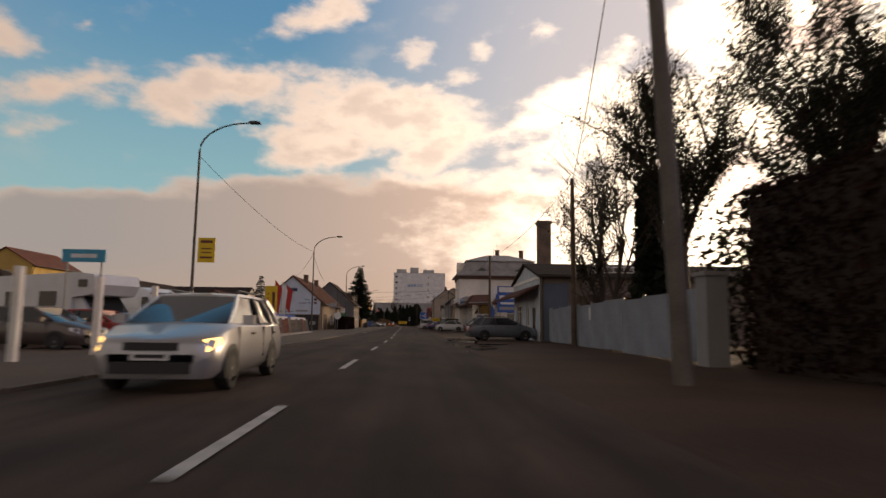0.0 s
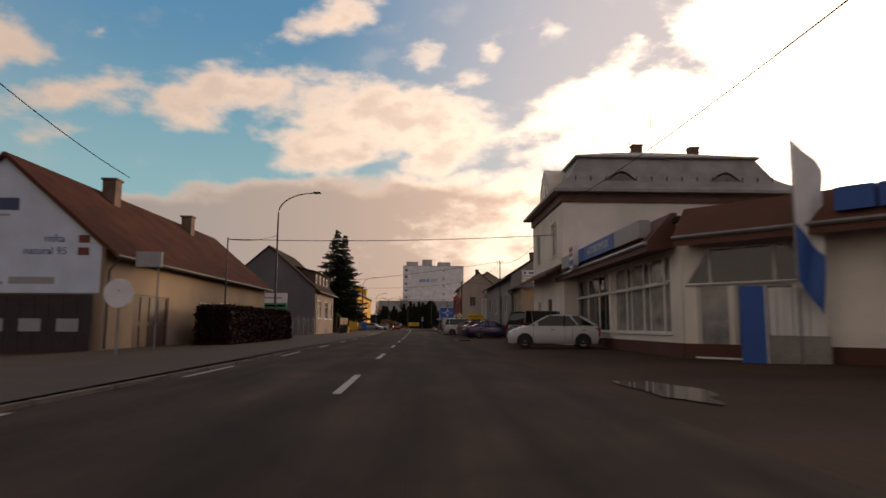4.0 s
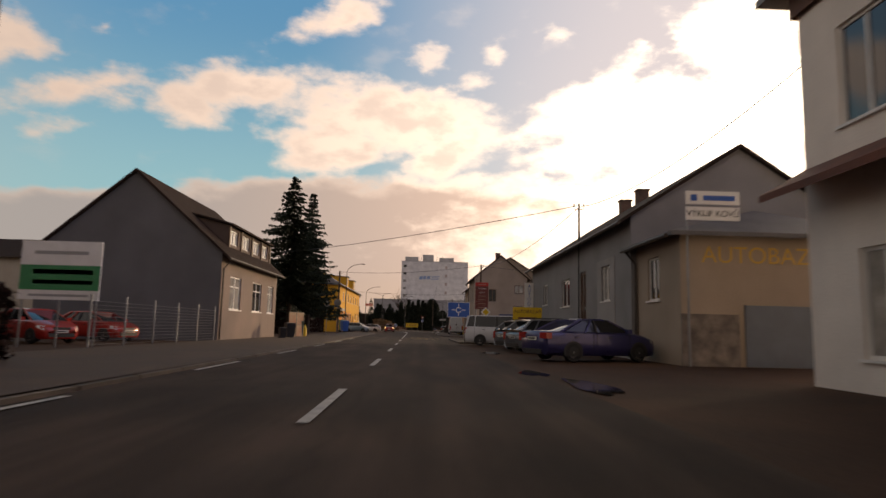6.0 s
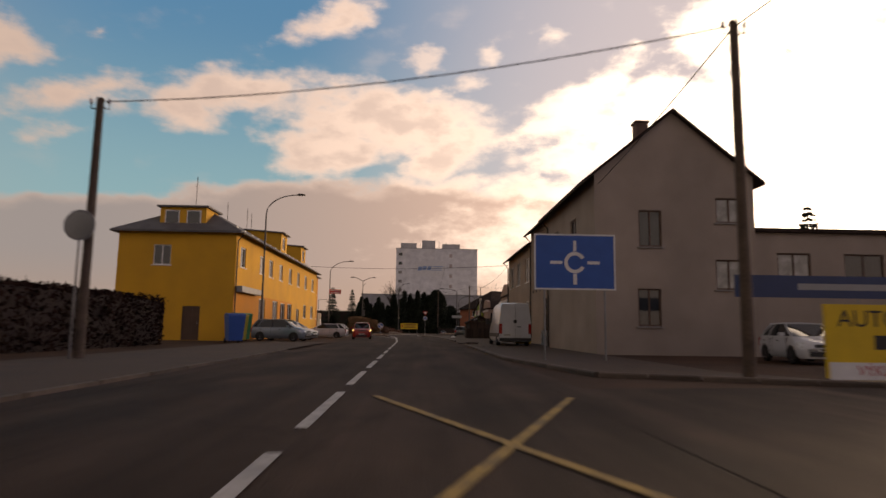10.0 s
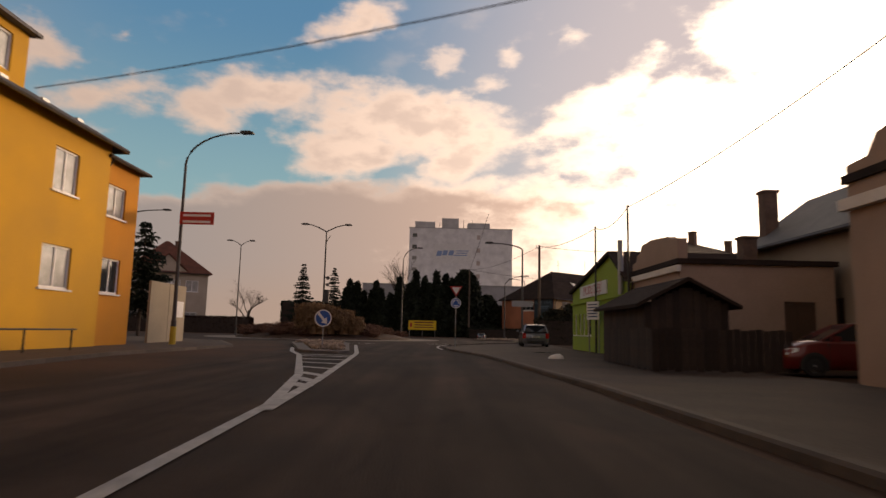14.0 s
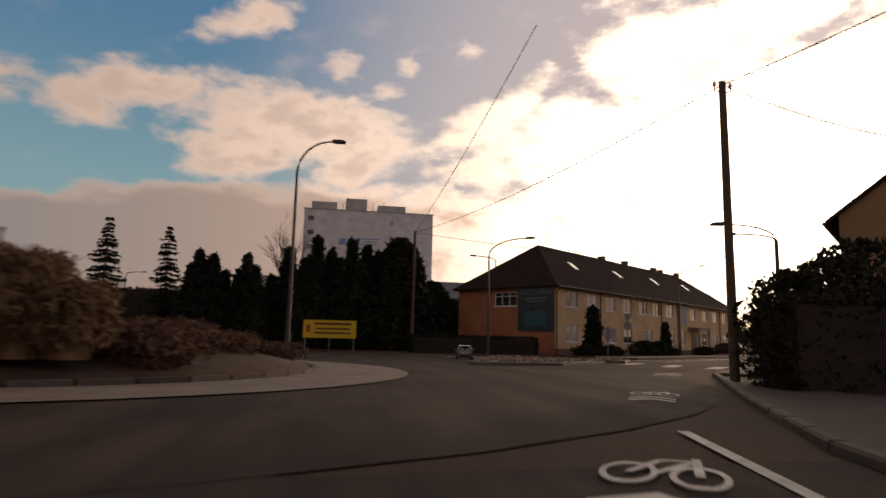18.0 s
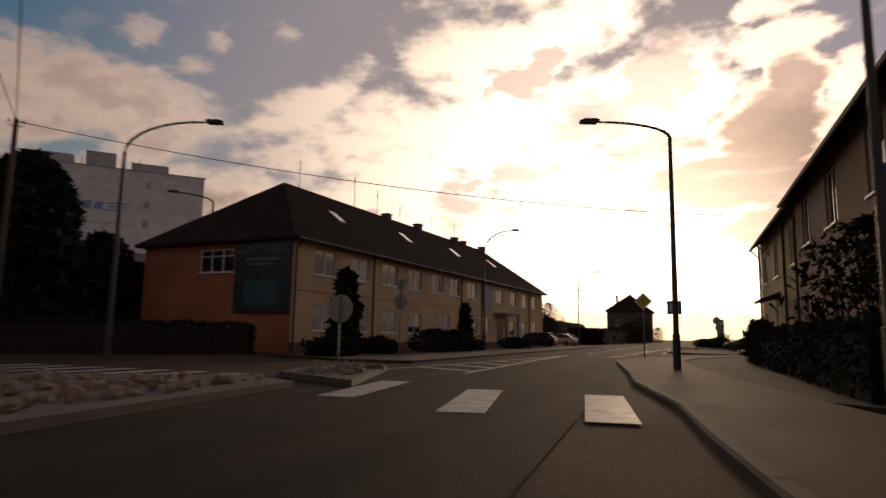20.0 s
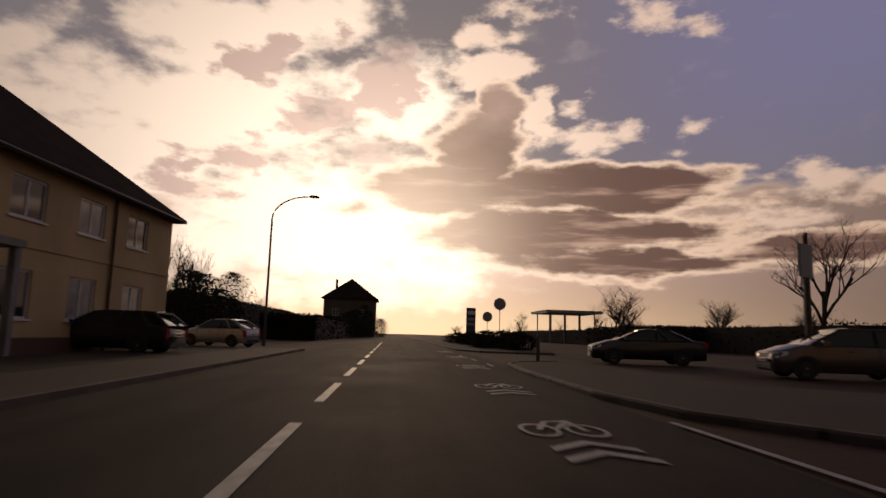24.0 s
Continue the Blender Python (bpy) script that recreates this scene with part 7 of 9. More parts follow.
def picto(m, chevrons=True):
    """A bicycle symbol and two chevrons painted on the lane; local y runs with the traffic."""
    g = lambda pts: [tuple((m @ Vector((0.58 * x, 0.85 * y, 0))).xy) for x, y in pts]  # noqa: E731
    for cx in (-0.42, 0.42):
        ri = [(cx + 0.27 * math.cos(a), 0.38 * math.sin(a)) for a in np.linspace(0, 2 * math.pi, 17)]
        ro = [(cx + 0.36 * math.cos(a), 0.5 * math.sin(a)) for a in np.linspace(0, 2 * math.pi, 17)]
        for i in range(16):
            mark(g([ro[i], ro[i + 1], ri[i + 1], ri[i]]), z=0.02)
    for a, b in (((-0.42, 0), (-0.1, 0.7)), ((-0.1, 0.7), (0.36, 0.75)), ((-0.1, 0.05), (0.36, 0.75)), ((0.36, 0.9), (0.42, 0))):
        p, q = g([a, b])
        mark_line(p, q, 0.07, z=0.02)
    if chevrons:
        for y0 in (-1.95, -1.4):
            for sx in (-1, 1):
                mark(g([(0, y0 + 0.42), (sx * 0.66, y0), (sx * 0.66, y0 + 0.24), (0, y0 + 0.66)]), z=0.02)


for s, r in ((27.4, -0.95), (33.4, -0.65), (39.2, -0.4), (44.6, -0.15), (52.4, 0.3), (60.4, 0.7), (68.5, 0.8)):
    picto(along(s, r, -90))
picto(pose(-5.6, 243.2, 0, 0, 0, -80))
picto(pose(-0.7, 246.4, 0, 0, 0, -32))
picto(pose(3.0, 253.4, 0, 0, 0, -30))
picto(pose(7.9, 261.6, 0, 0, 0, -32))
# pedestrian crossing and hatched area of the exit
for r in [-13.9 + 1.1 * i for i in range(7)]:
    mark_line(P2(1.2, r), P2(4.2, r), 0.52)
for p, q in (((0.5, -2.64), (3.9, -3.2)), ((-0.5, -0.3), (2.9, -1.0)), ((-0.6, 1.55), (2.9, 1.05))):
    mark_line(P2(*p), P2(*q), 0.62)
for pts in ((P2(7.3, -2.9), P2(18, -3.4), P2(27, -3.55)), (P2(7.9, -5.4), P2(18, -4.3), P2(27, -3.7))):
    for a, b in zip(pts, pts[1:]):
        mark_line(a, b, 0.14)
for i in range(8):
    s = 8.6 + 2.1 * i
    w = 2.3 * (1 - (s - 7.5) / 19)
    mark_line(P2(s, -3.05 - (s - 8) * 0.025), P2(s + 1.2, -3.1 - w - (s - 8) * 0.025), 0.3)
for i in range(14):
    mark_line(P2(31 + i * 5.2, -3.1), P2(34.2 + i * 5.2, -3.1), 0.13)
for s0, s1 in ((33.5, 40.0), (52.6, 54.4), (56.4, 58.6), (61, 63)):
    mark_line(P2(s0, 1.05), P2(s1, 1.1), 0.09)
kx = [P2(2.2, -3.3), P2(3.7, -5.9), P2(7.2, -7.0), P2(7.4, -5.1)]
bm = bmesh.new()
prism(bm, kx[::-1], "z", 0, 0.13)
solid("exit_island", bm, KERB, "small kerbed island at the exit", "traffic island", kind="structure")
for k in range(40):
    p = Vector(kx[0]).lerp(Vector(kx[1]), rn.random()).lerp(Vector(kx[3]).lerp(Vector(kx[2]), rn.random()), rn.uniform(0.15, 0.85))
    part("stone", rocks[k % 5], None, bed2, m=pose(p.x, p.y, 0.16, rn.uniform(0, 360), 0, rn.uniform(0, 360)))
# splitter island of the exit with its field stones
slab("exit_splitter", [(2.4, 267.3), (6.5, 267.5), (10.4, 272.1), (9.9, 274.0), (5.0, 275.4)], 0, 0.12, KERB, "kerbed island between the exit and the entry lane")
bed3 = thing("stone_bed", pose(0, 0, 0), "bed of field stones beside the exit lane", "stones")
strew(bed3, [(2.9, 267.8), (6.3, 267.9), (9.9, 272.3), (5.2, 274.8)], 230, 53)
# puddles and wheel ruts on the right-hand shoulder
rn = random.Random(14)
for i, (x, y, a, b) in enumerate(((4.6, 37, 0.6, 2.2), (5.3, 32.4, 0.75, 1.0), (4.2, 44, 0.5, 1.8), (3.5, 35.2, 0.22, 1.5), (3.45, 30.8, 0.16, 1.0), (3.75, 28.2, 0.25, 0.7), (4.15, 27.0, 0.3, 0.45), (4.6, 26.5, 0.22, 0.3), (3.9, 29.4, 0.2, 0.6), (4.7, 29.4, 0.35, 0.35), (4.1, 25.6, 0.18, 0.4), (3.7, 39.5, 0.2, 1.2), (4.9, 27.6, 0.2, 0.25), (3.6, 24.0, 0.14, 0.6), (4.6, 72, 0.5, 1.6), (3.5, 104.5, 0.35, 1.5), (3.0, 107.5, 0.3, 0.9), (3.3, 119, 0.35, 1.0), (2.9, 193, 0.7, 1.6), (3.3, 196.5, 0.5, 1.2), (4.0, 233.0, 0.5, 0.4))):
    bm = bmesh.new()
    bm.faces.new([bm.verts.new((a * math.cos(t) * (1 + 0.25 * math.sin(3 * t + i)), b * math.sin(t) * (1 + 0.2 * math.sin(5 * t + 2 * i)), 0)) for t in np.linspace(0, 2 * math.pi, 33)[:-1]])
    tagged(part("puddle", bm, WATER, None, "shallow rain puddle on the shoulder", pose(x, y, 0.006 if y < 190 else 0.026)), category="puddle", kind="structure")
bm = bmesh.new()
bmesh.ops.create_icosphere(bm, subdivisions=2, radius=0.29)
for v in bm.verts:
    v.co.z = max(0.0, v.co.z) * 0.6 * (1 + 0.15 * math.sin(9 * v.co.x))
solid("white_sack", bm, S_WHITE, "white plastic sack lying on the verge", "sack", m=pose(3.4, 226.4, 0.02), smooth=True)

# ---------------------------------------------------------------- traffic signs
def pole_sign(m, label, plates, h, name="traffic_sign", r=0.03):
    """plates: (kind, height of the middle, size, colours)."""
    t = thing(name, m, label, "traffic sign", "traffic signs")
    made = []
    bm = bmesh.new()
    tube(bm, [(0, 0.03, -0.1), (0, 0.03, h)], r, 8)
    part("post", bm, METAL, t)
    for kind, z, s, back, front in plates:
        shapes = {"disc": [(math.cos(a), math.sin(a)) for a in np.linspace(0, 2 * math.pi, 33)[:-1]], "diamond": [(0, -1.25), (1.25, 0), (0, 1.25), (-1.25, 0)], "yield": [(0, -1.1), (1.15, 0.75), (-1.15, 0.75)], "rect": [(-1, -1), (1, -1), (1, 1), (-1, 1)], "tri": [(0, 1.1), (-1.15, -0.75), (1.15, -0.75)]}[kind]
        bm = bmesh.new()
        prism(bm, [(s * x, z + s * y) for x, y in shapes], "y", -0.02, -0.004)
        p = part("plate", bm, back, t)
        made.append(p)
        if front is not None:
            f = 0.86 if kind == "disc" else 0.68
            bm = bmesh.new()
            prism(bm, [(s * f * x, z + s * (f * y + (0.03 if kind in ("yield",) else 0))) for x, y in shapes], "y", -0.024, -0.0205)
            part("face", bm, front, p)
    return made


def arrow_ring(parent, z, s):
    for k in range(3):
        a0 = math.radians(90 + 120 * k)
        bm = bmesh.new()
        pts = [(s * 0.66 * math.cos(a0 - a), z + s * 0.66 * math.sin(a0 - a)) for a in np.linspace(0.15, 1.45, 9)] + [(s * 0.48 * math.cos(a0 - a), z + s * 0.48 * math.sin(a0 - a)) for a in np.linspace(1.45, 0.15, 9)]
        prism(bm, pts, "y", -0.03, -0.025)
        bm2 = bmesh.new()
        e = a0 - 1.45
        prism(bm2, [(s * 0.78 * math.cos(e), z + s * 0.78 * math.sin(e)), (s * 0.36 * math.cos(e), z + s * 0.36 * math.sin(e)), (s * 0.57 * math.cos(e - 0.5), z + s * 0.57 * math.sin(e - 0.5))], "y", -0.03, -0.025)
        part("ring_arrow", bm, S_WHITE, parent)
        part("arrow_head", bm2, S_WHITE, parent)


sg = pole_sign(pose(0.03, 239.1, 0), "give-way triangle above a blue roundabout disc", [("yield", 3.22, 0.31, S_RED, S_WHITE), ("disc", 2.5, 0.29, S_WHITE, S_BLUE)], 3.45)
arrow_ring(sg[1], 2.5, 0.29)
kp = pole_sign(pose(-5.6, 229.1, 0), "blue arrow disc on a post in the stones", [("disc", 1.33, 0.35, S_WHITE, S_BLUE)], 1.6)
bm = bmesh.new()
prism(bm, [(-0.235, 1.50), (-0.165, 1.57), (0.075, 1.30), (0.14, 1.37), (0.175, 1.10), (-0.075, 1.15), (-0.005, 1.22)], "y", -0.032, -0.026)
part("arrow", bm, S_WHITE, kp[0])
pole_sign(pose(5.15, 141.0, 0), "yellow priority-road diamond on a post", [("diamond", 2.25, 0.3, S_WHITE, S_YEL)], 2.6)
pole_sign(pose(*P2(23.4, 0.6), 0, 0, 0, -47), "priority-road diamond on a tall post", [("diamond", 2.75, 0.33, S_WHITE, S_YEL)], 2.75)
pole_sign(pose(*P2(-0.5, 4.6), 0, 0, 0, -40), "blue pedestrian crossing sign", [("rect", 2.5, 0.3, S_BLUE, S_WHITE)], 2.9)
pole_sign(pose(*P2(11.9, 2.1), 0, 0, 0, -47), "small blue sign fixed to the lamp post", [("rect", 1.9, 0.2, S_BLUE, S_WHITE)], 2.1)
pole_sign(pose(*P2(6.2, -5.9), 0, 0, 0, 130), "grey rear of a round sign on the island", [("disc", 1.6, 0.36, S_GREY, None)], 1.9)
pole_sign(pose(*P2(14.5, -8.0), 0, 0, 0, 130), "grey rear of a triangle and a disc sign", [("yield", 2.9, 0.32, S_GREY, None), ("disc", 2.25, 0.3, S_GREY, None)], 3.1)
pole_sign(pose(-9.5, 158, 0), "grey back of a triangular warning sign", [("tri", 3.0, 0.45, S_GREY, None)], 3.2)
pole_sign(pose(-9.6, 166.5, 0), "round traffic mirror on a pole", [("disc", 3.6, 0.42, S_GREY, CHROME)], 3.7)
pole_sign(pose(*P2(84, 6.6), 0, 0, 0, 130), "round grey-backed sign on a thin post", [("disc", 3.6, 0.5, S_GREY, None)], 3.8)
pole_sign(pose(*P2(96, 7.4), 0, 0, 0, 130), "round grey-backed sign on a thin post", [("disc", 2.9, 0.5, S_GREY, None)], 3.0)
board("red_direction_sign", pose(-11.6, 230.505, 0), 1.5, 0.55, 5.3, 0.03, S_RED, "red direction plates on the lamp post", bars=[(0, 5.42, 1.2, 0.1, S_WHITE), (0, 5.7, 1.2, 0.1, S_WHITE)])
# roundabout advance sign
rs = board("roundabout_sign", pose(4.65, 170, 0), 2.7, 1.85, 2.3, 0.04, S_BLUE, "large blue roundabout advance sign", posts=(-1.0, 1.0), border=S_WHITE)
bd = [c for c in rs.children if c.name.startswith("board")][0]
bm = bmesh.new()
ro, ri = [(0.36 * math.cos(a), 0.36 * math.sin(a)) for a in np.linspace(0.5, 5.8, 19)], [(0.24 * math.cos(a), 0.24 * math.sin(a)) for a in np.linspace(0.5, 5.8, 19)]
for i in range(18):
    quad(bm, *[(x, -0.012, 3.2 + z) for x, z in (ro[i], ro[i + 1], ri[i + 1], ri[i])])
part("ring_symbol", bm, S_WHITE, bd)
for dx, dz, w, h in ((-0.62, 0, 0.4, 0.1), (0.62, 0, 0.4, 0.1), (0, 0.55, 0.1, 0.35), (0, -0.55, 0.12, 0.35)):
    bm = bmesh.new()
    box(bm, dx - w / 2, dx + w / 2, -0.014, -0.002, 3.2 + dz - h / 2, 3.2 + dz + h / 2)
    part("arrow_arm", bm, S_WHITE, bd)
# car dealer signs
board("dealer_hoarding", pose(9.9, 162.6, 0), 3.5, 1.55, 0.05, 0.06, S_YEL, "yellow car dealer hoarding with a white strip", posts=(-1.5, 1.5), text=[(0, 1.28, 0.5, "AUTOBAZAR", S_BLACK), (0, 0.2, 0.3, "VÝKUP VOZIDEL", S_RED)], bars=[(0, 0.8, 1.4, 0.3, S_BLACK), (0, 0.2, 3.4, 0.36, S_WHITE)])
board("dealer_board", pose(6.0, 126.7, 0), 1.55, 0.78, 1.4, 0.05, S_YEL, "yellow oval-topped car dealer panel", posts=(-0.6, 0.6), text=[(0, 1.94, 0.25, "AUTOBAZAR", S_BROWN)], bars=[(0, 1.6, 1.0, 0.1, S_BROWN)])
board("vertical_parts_sign", pose(7.9, 137.6, 0), 0.62, 2.5, 1.8, 0.1, S_WHITE, "tall white sign with blue letters on the house corner", text=[(0, 4.05 - 0.31 * i, 0.34, c, S_BLUE) for i, c in enumerate("AUTODÍLY")])
DULLRED, DULLPRINT = colour("dull_red", (0.20, 0.04, 0.026)), colour("dull_print", (0.34, 0.22, 0.17))
board("red_insurance_banner", pose(8.25, 146.6, 0), 3.4, 0.72, 0.05, 0.03, DULLRED, "red banner with faded white print", posts=(-1.6, 1.6), bars=[(-1.15, 0.42, 0.42, 0.3, DULLPRINT), (0.35, 0.52, 2.0, 0.13, DULLPRINT), (0.35, 0.28, 2.0, 0.11, DULLPRINT)])
tw = thing("direction_sign_tower", pose(4.95, 142.3, 0), "tall stack of brown-red direction plates", "sign")
for px in (-0.42, 0.42):
    bm = bmesh.new()
    tube(bm, [(px, 0.06, -0.1), (px, 0.06, 4.6)], 0.05, 8)
    part("post", bm, METAL, tw)
for i in range(7):
    bm = bmesh.new()
    z = 4.3 - i * 0.3
    prism(bm, [(-0.54, z + 0.145), (-0.48, z), (0.5, z), (0.5, z + 0.294), (-0.48, z + 0.294)], "y", -0.02, 0.01)
    pl = part("direction_plate", bm, S_RED if i == 0 else S_BROWN, tw)
    if i in (1, 2):
        words(("Úřad práce", "Centrum")[i - 1], 0.15, S_WHITE, pl, pose(0.0, -0.024, z + 0.115, 90))
    else:
        bm = bmesh.new()
        box(bm, -0.28, 0.3, -0.025, -0.018, z + 0.11, z + 0.155)
        part("print", bm, DULLPRINT, pl)
board("dealer_fascia", pose(17, 169.0, 0), 15, 0.7, 2.1, 0.08, S_NAVY, "long dark blue board over the car lot", posts=(-7, -3.5, 0, 3.5, 7), bars=[(-4, 2.45, 3, 0.2, S_GREY), (3, 2.45, 4, 0.2, S_GREY)])
bm = bmesh.new()
tube(bm, [(0, 0, 0.0), (0, 0, 0.05), (0, 0, 0.72), (0, 0, 0.8)], [0.26, 0.3, 0.33, 0.36], 14)
lb = solid("litter_bin", bm, CONCRETE, "grey concrete litter bin on the grass corner", "bin", m=pose(3.5, 135.9, 0.08))
bm = bmesh.new()
tube(bm, [(0, 0, 0.795), (0, 0, 0.84)], [0.3, 0.28], 14)
part("rim", bm, DARKMETAL, lb)
# banner beyond the roundabout
board("yellow_banner", pose(-3.25, 287.7, 0), 3.7, 1.25, 0.95, 0.05, S_YEL, "yellow banner on a fence beyond the roundabout", posts=(-1.7, 0, 1.7), bars=[(0.2, 1.95, 2.6, 0.16, S_BROWN), (0.2, 1.6, 2.4, 0.13, S_BROWN), (0.2, 1.3, 2.6, 0.13, S_BROWN), (-1.5, 1.6, 0.25, 0.5, S_RED)])
board("road_works_board", pose(6.0, 189.2, 0), 0.95, 1.2, 0.15, 0.05, S_YEL, "yellow notice board leaning by the kerb", posts=(-0.35, 0.35), bars=[(0, 1.1, 0.7, 0.09, S_BLACK), (0, 0.88, 0.7, 0.07, S_BLACK), (0, 0.68, 0.7, 0.07, S_BLACK), (0, 0.45, 0.5, 0.09, S_BLACK)])

# ---------------------------------------------------------------- details of the houses
def dormer(parent, x0, x1, yf, z0, z1, depth, material, roof, wins, rise=0.5, label=""):
    """A shed dormer: box with windows in front and a roof that runs back into the slope."""
    bm = bmesh.new()
    place = pose(x0, yf, 0)
    facade(bm, x1 - x0, z1, [(w[0] - x0, w[1], w[2], w[3]) for w in wins], place, depth=0.12)
    for v in list(bm.verts):
        if v.co.z < z0:
            v.co.z = z0
    for x in (x0, x1):
        quad(bm, (x, yf, z0), (x, yf, z1), (x, yf + depth, z1 + rise), (x, yf + depth, z0 + 0.5))
    d = part("dormer", bm, material, parent, label)
    for w in wins:
        f, p, c, s = window_mesh(w[2], w[3], "two", WHITE)
        part("window", f, None, d, "", place @ pose(w[0] - x0, 0, w[1]))
        part("pane", c, None, d, "", place @ pose(w[0] - x0, 0, w[1]))
    bm = bmesh.new()
    prism(bm, [(yf - 0.3, z1 - 0.03), (yf + depth, z1 + rise), (yf + depth, z1 + rise + 0.1), (yf - 0.3, z1 + 0.08)], "x", x0 - 0.2, x1 + 0.2)
    part("dormer_roof", bm, roof, d)
    return d


dormer(GREY_HOUSE, 2.6, 12.0, 0.55, 4.9, 6.55, 3.0, plaster("dormer_brown", (0.11, 0.075, 0.06)), TILE_D, [(3.0, 5.5, 1.5, 0.85), (5.5, 5.5, 1.5, 0.85), (7.9, 5.5, 1.5, 0.85), (10.1, 5.5, 1.5, 0.85)], 0.75, "dark-roofed band of dormer windows")
for i in range(5):
    bm = bmesh.new()
    box(bm, 2.55 + 2.36 * i, 2.75 + 2.36 * i, 0.46, 0.56, 4.95, 6.5)
    part("dormer_post", bm, BROWNF, GREY_HOUSE)
for x0 in (16.6, 26.6):
    dormer(YELLOW_HOUSE, x0, x0 + 2.6, 0.7, 7.6, 9.9, 3.6, YELLOWP, TILE_G, [(x0 + 0.7, 8.4, 1.2, 1.2)], 0.25, "yellow roof dormer with a white window")
for i in range(16):
    bm = bmesh.new()
    box(bm, 2 + 2 * i, 2.35 + 2 * i, 0.6, 0.75, 8.0, 8.18)
    part("snow_guard", bm, SHEET, YELLOW_HOUSE)
bm = bmesh.new()
box(bm, 0.3, 6.0, -0.5, -0.02, 3.35, 3.75)
part("shop_canopy", bm, S_GREY, YELLOW_HOUSE, "grey strip canopy over the shop window")
for i in range(9):
    bm = bmesh.new()
    tube(bm, [(12.0 + i * 2.2, -1.3, 0), (12.0 + i * 2.2, -1.3, 0.75)], 0.03, 6)
    part("rail_post", bm, DARKMETAL, YELLOW_HOUSE)
bm = bmesh.new()
tube(bm, [(12, -1.3, 0.72), (29.8, -1.3, 0.72)], 0.03, 6)
part("rail", bm, DARKMETAL, YELLOW_HOUSE)


def aerial(parent, x, y, z, h, bars=4, w=0.7):
    bm = bmesh.new()
    tube(bm, [(x, y, z - 0.6), (x, y, z + h)], 0.022, 5)
    for i in range(bars):
        zz = z + h * (0.65 + 0.35 * i / bars)
        tube(bm, [(x - w / 2 * (1 - 0.15 * i), y, zz), (x + w / 2 * (1 - 0.15 * i), y, zz)], 0.012, 4)
    part("aerial", bm, DARKMETAL, parent)


for x, h in ((3, 2.2), (10.5, 1.8), (16.5, 2.4), (18, 2.2)):
    aerial(YELLOW_HOUSE, x, 4, 9.8, h)
for x, h in ((6.8, 2.0), (13.2, 2.4), (16.4, 2.2), (20, 1.6), (26, 2.0), (31, 1.8)):
    aerial(TENEMENT, x, 5.3, 10.15, h, 3)
for x, h in ((3, 1.8), (7, 2.3)):
    aerial(VILLA, x, 6, 11.5, h, 3)
for x, h in ((6, 1.8), (11, 1.5)):
    aerial(ROW_RIGHT, x, 4.5, 9.5, h, 3)
# villa: cornice, eyelid dormers, snow hooks, gablet
bm = bmesh.new()
lattice(bm, 9.5 + 0.24, 12.8 + 0.24, [(0.12, 9.62, 0.12, 12.92)], 0, 0.5)
part("cornice", bm, mat("cornice_wood", (0.16, 0.08, 0.055), 0.7, vary=0.3), VILLA, m=Matrix(((1, 0, 0, -0.12), (0, 0, 1, -0.12), (0, -1, 0, 8.3), (0, 0, 0, 1))))
for u in (3.4, 9.3):
    bm = bmesh.new()
    n = 10
    arc = [(-1.1 + 2.2 * i / n, 0.62 * math.sin(math.pi * i / n) ** 1.6) for i in range(n + 1)]
    for (a, za), (b, zb) in zip(arc, arc[1:]):
        quad(bm, (9.5 - 0.15, u + a, 9.0 + za), (9.5 - 0.15, u + b, 9.0 + zb), (9.5 - 1.5, u + b, 9.1 + zb), (9.5 - 1.5, u + a, 9.1 + za))
    ey = part("eyelid_dormer", bm, TILE_V, VILLA)
    bm = bmesh.new()
    bm.faces.new([bm.verts.new((9.5 - 0.22, u + a * 0.93, 8.95 + z * 0.9)) for a, z in arc])
    part("eyelid_pane", bm, GLASS, ey)
for i in range(14):
    bm = bmesh.new()
    u = 0.8 + i * 0.86
    box(bm, 9.5 - 0.28, 9.5 - 0.2, u, u + 0.04, 9.0, 9.35)
    part("snow_hook", bm, DARKMETAL, VILLA)
bm = bmesh.new()
prism(bm, [(3.4, 8.4), (6.2, 8.4), (6.2, 9.6), (5.6, 10.3), (4.8, 10.75), (4.0, 10.3), (3.4, 9.6)], "y", -0.1, 1.6)
gl = part("gablet", bm, WHITEP, VILLA, "small curved gablet with an arched window")
bm = bmesh.new()
prism(bm, [(4.4, 8.9), (5.2, 8.9), (5.2, 9.6), (4.8, 9.85), (4.4, 9.6)], "y", -0.13, -0.105)
part("gablet_window", bm, GLASS, gl)
bm = bmesh.new()
prism(bm, [(-1.0, 3.7), (0.1, 4.35), (0.1, 4.5), (-1.0, 3.85)], "x", 0.0, 9.5)
part("canopy", bm, TILE_R, VILLA, "red tiled canopy above the ground floor")
for x in (2.2, 3.1):
    bm = bmesh.new()
    box(bm, x + 4.6, x + 5.2, -0.06, -0.005, 0.9, 1.8)
    part("notice_board", bm, S_BLUE, VILLA)
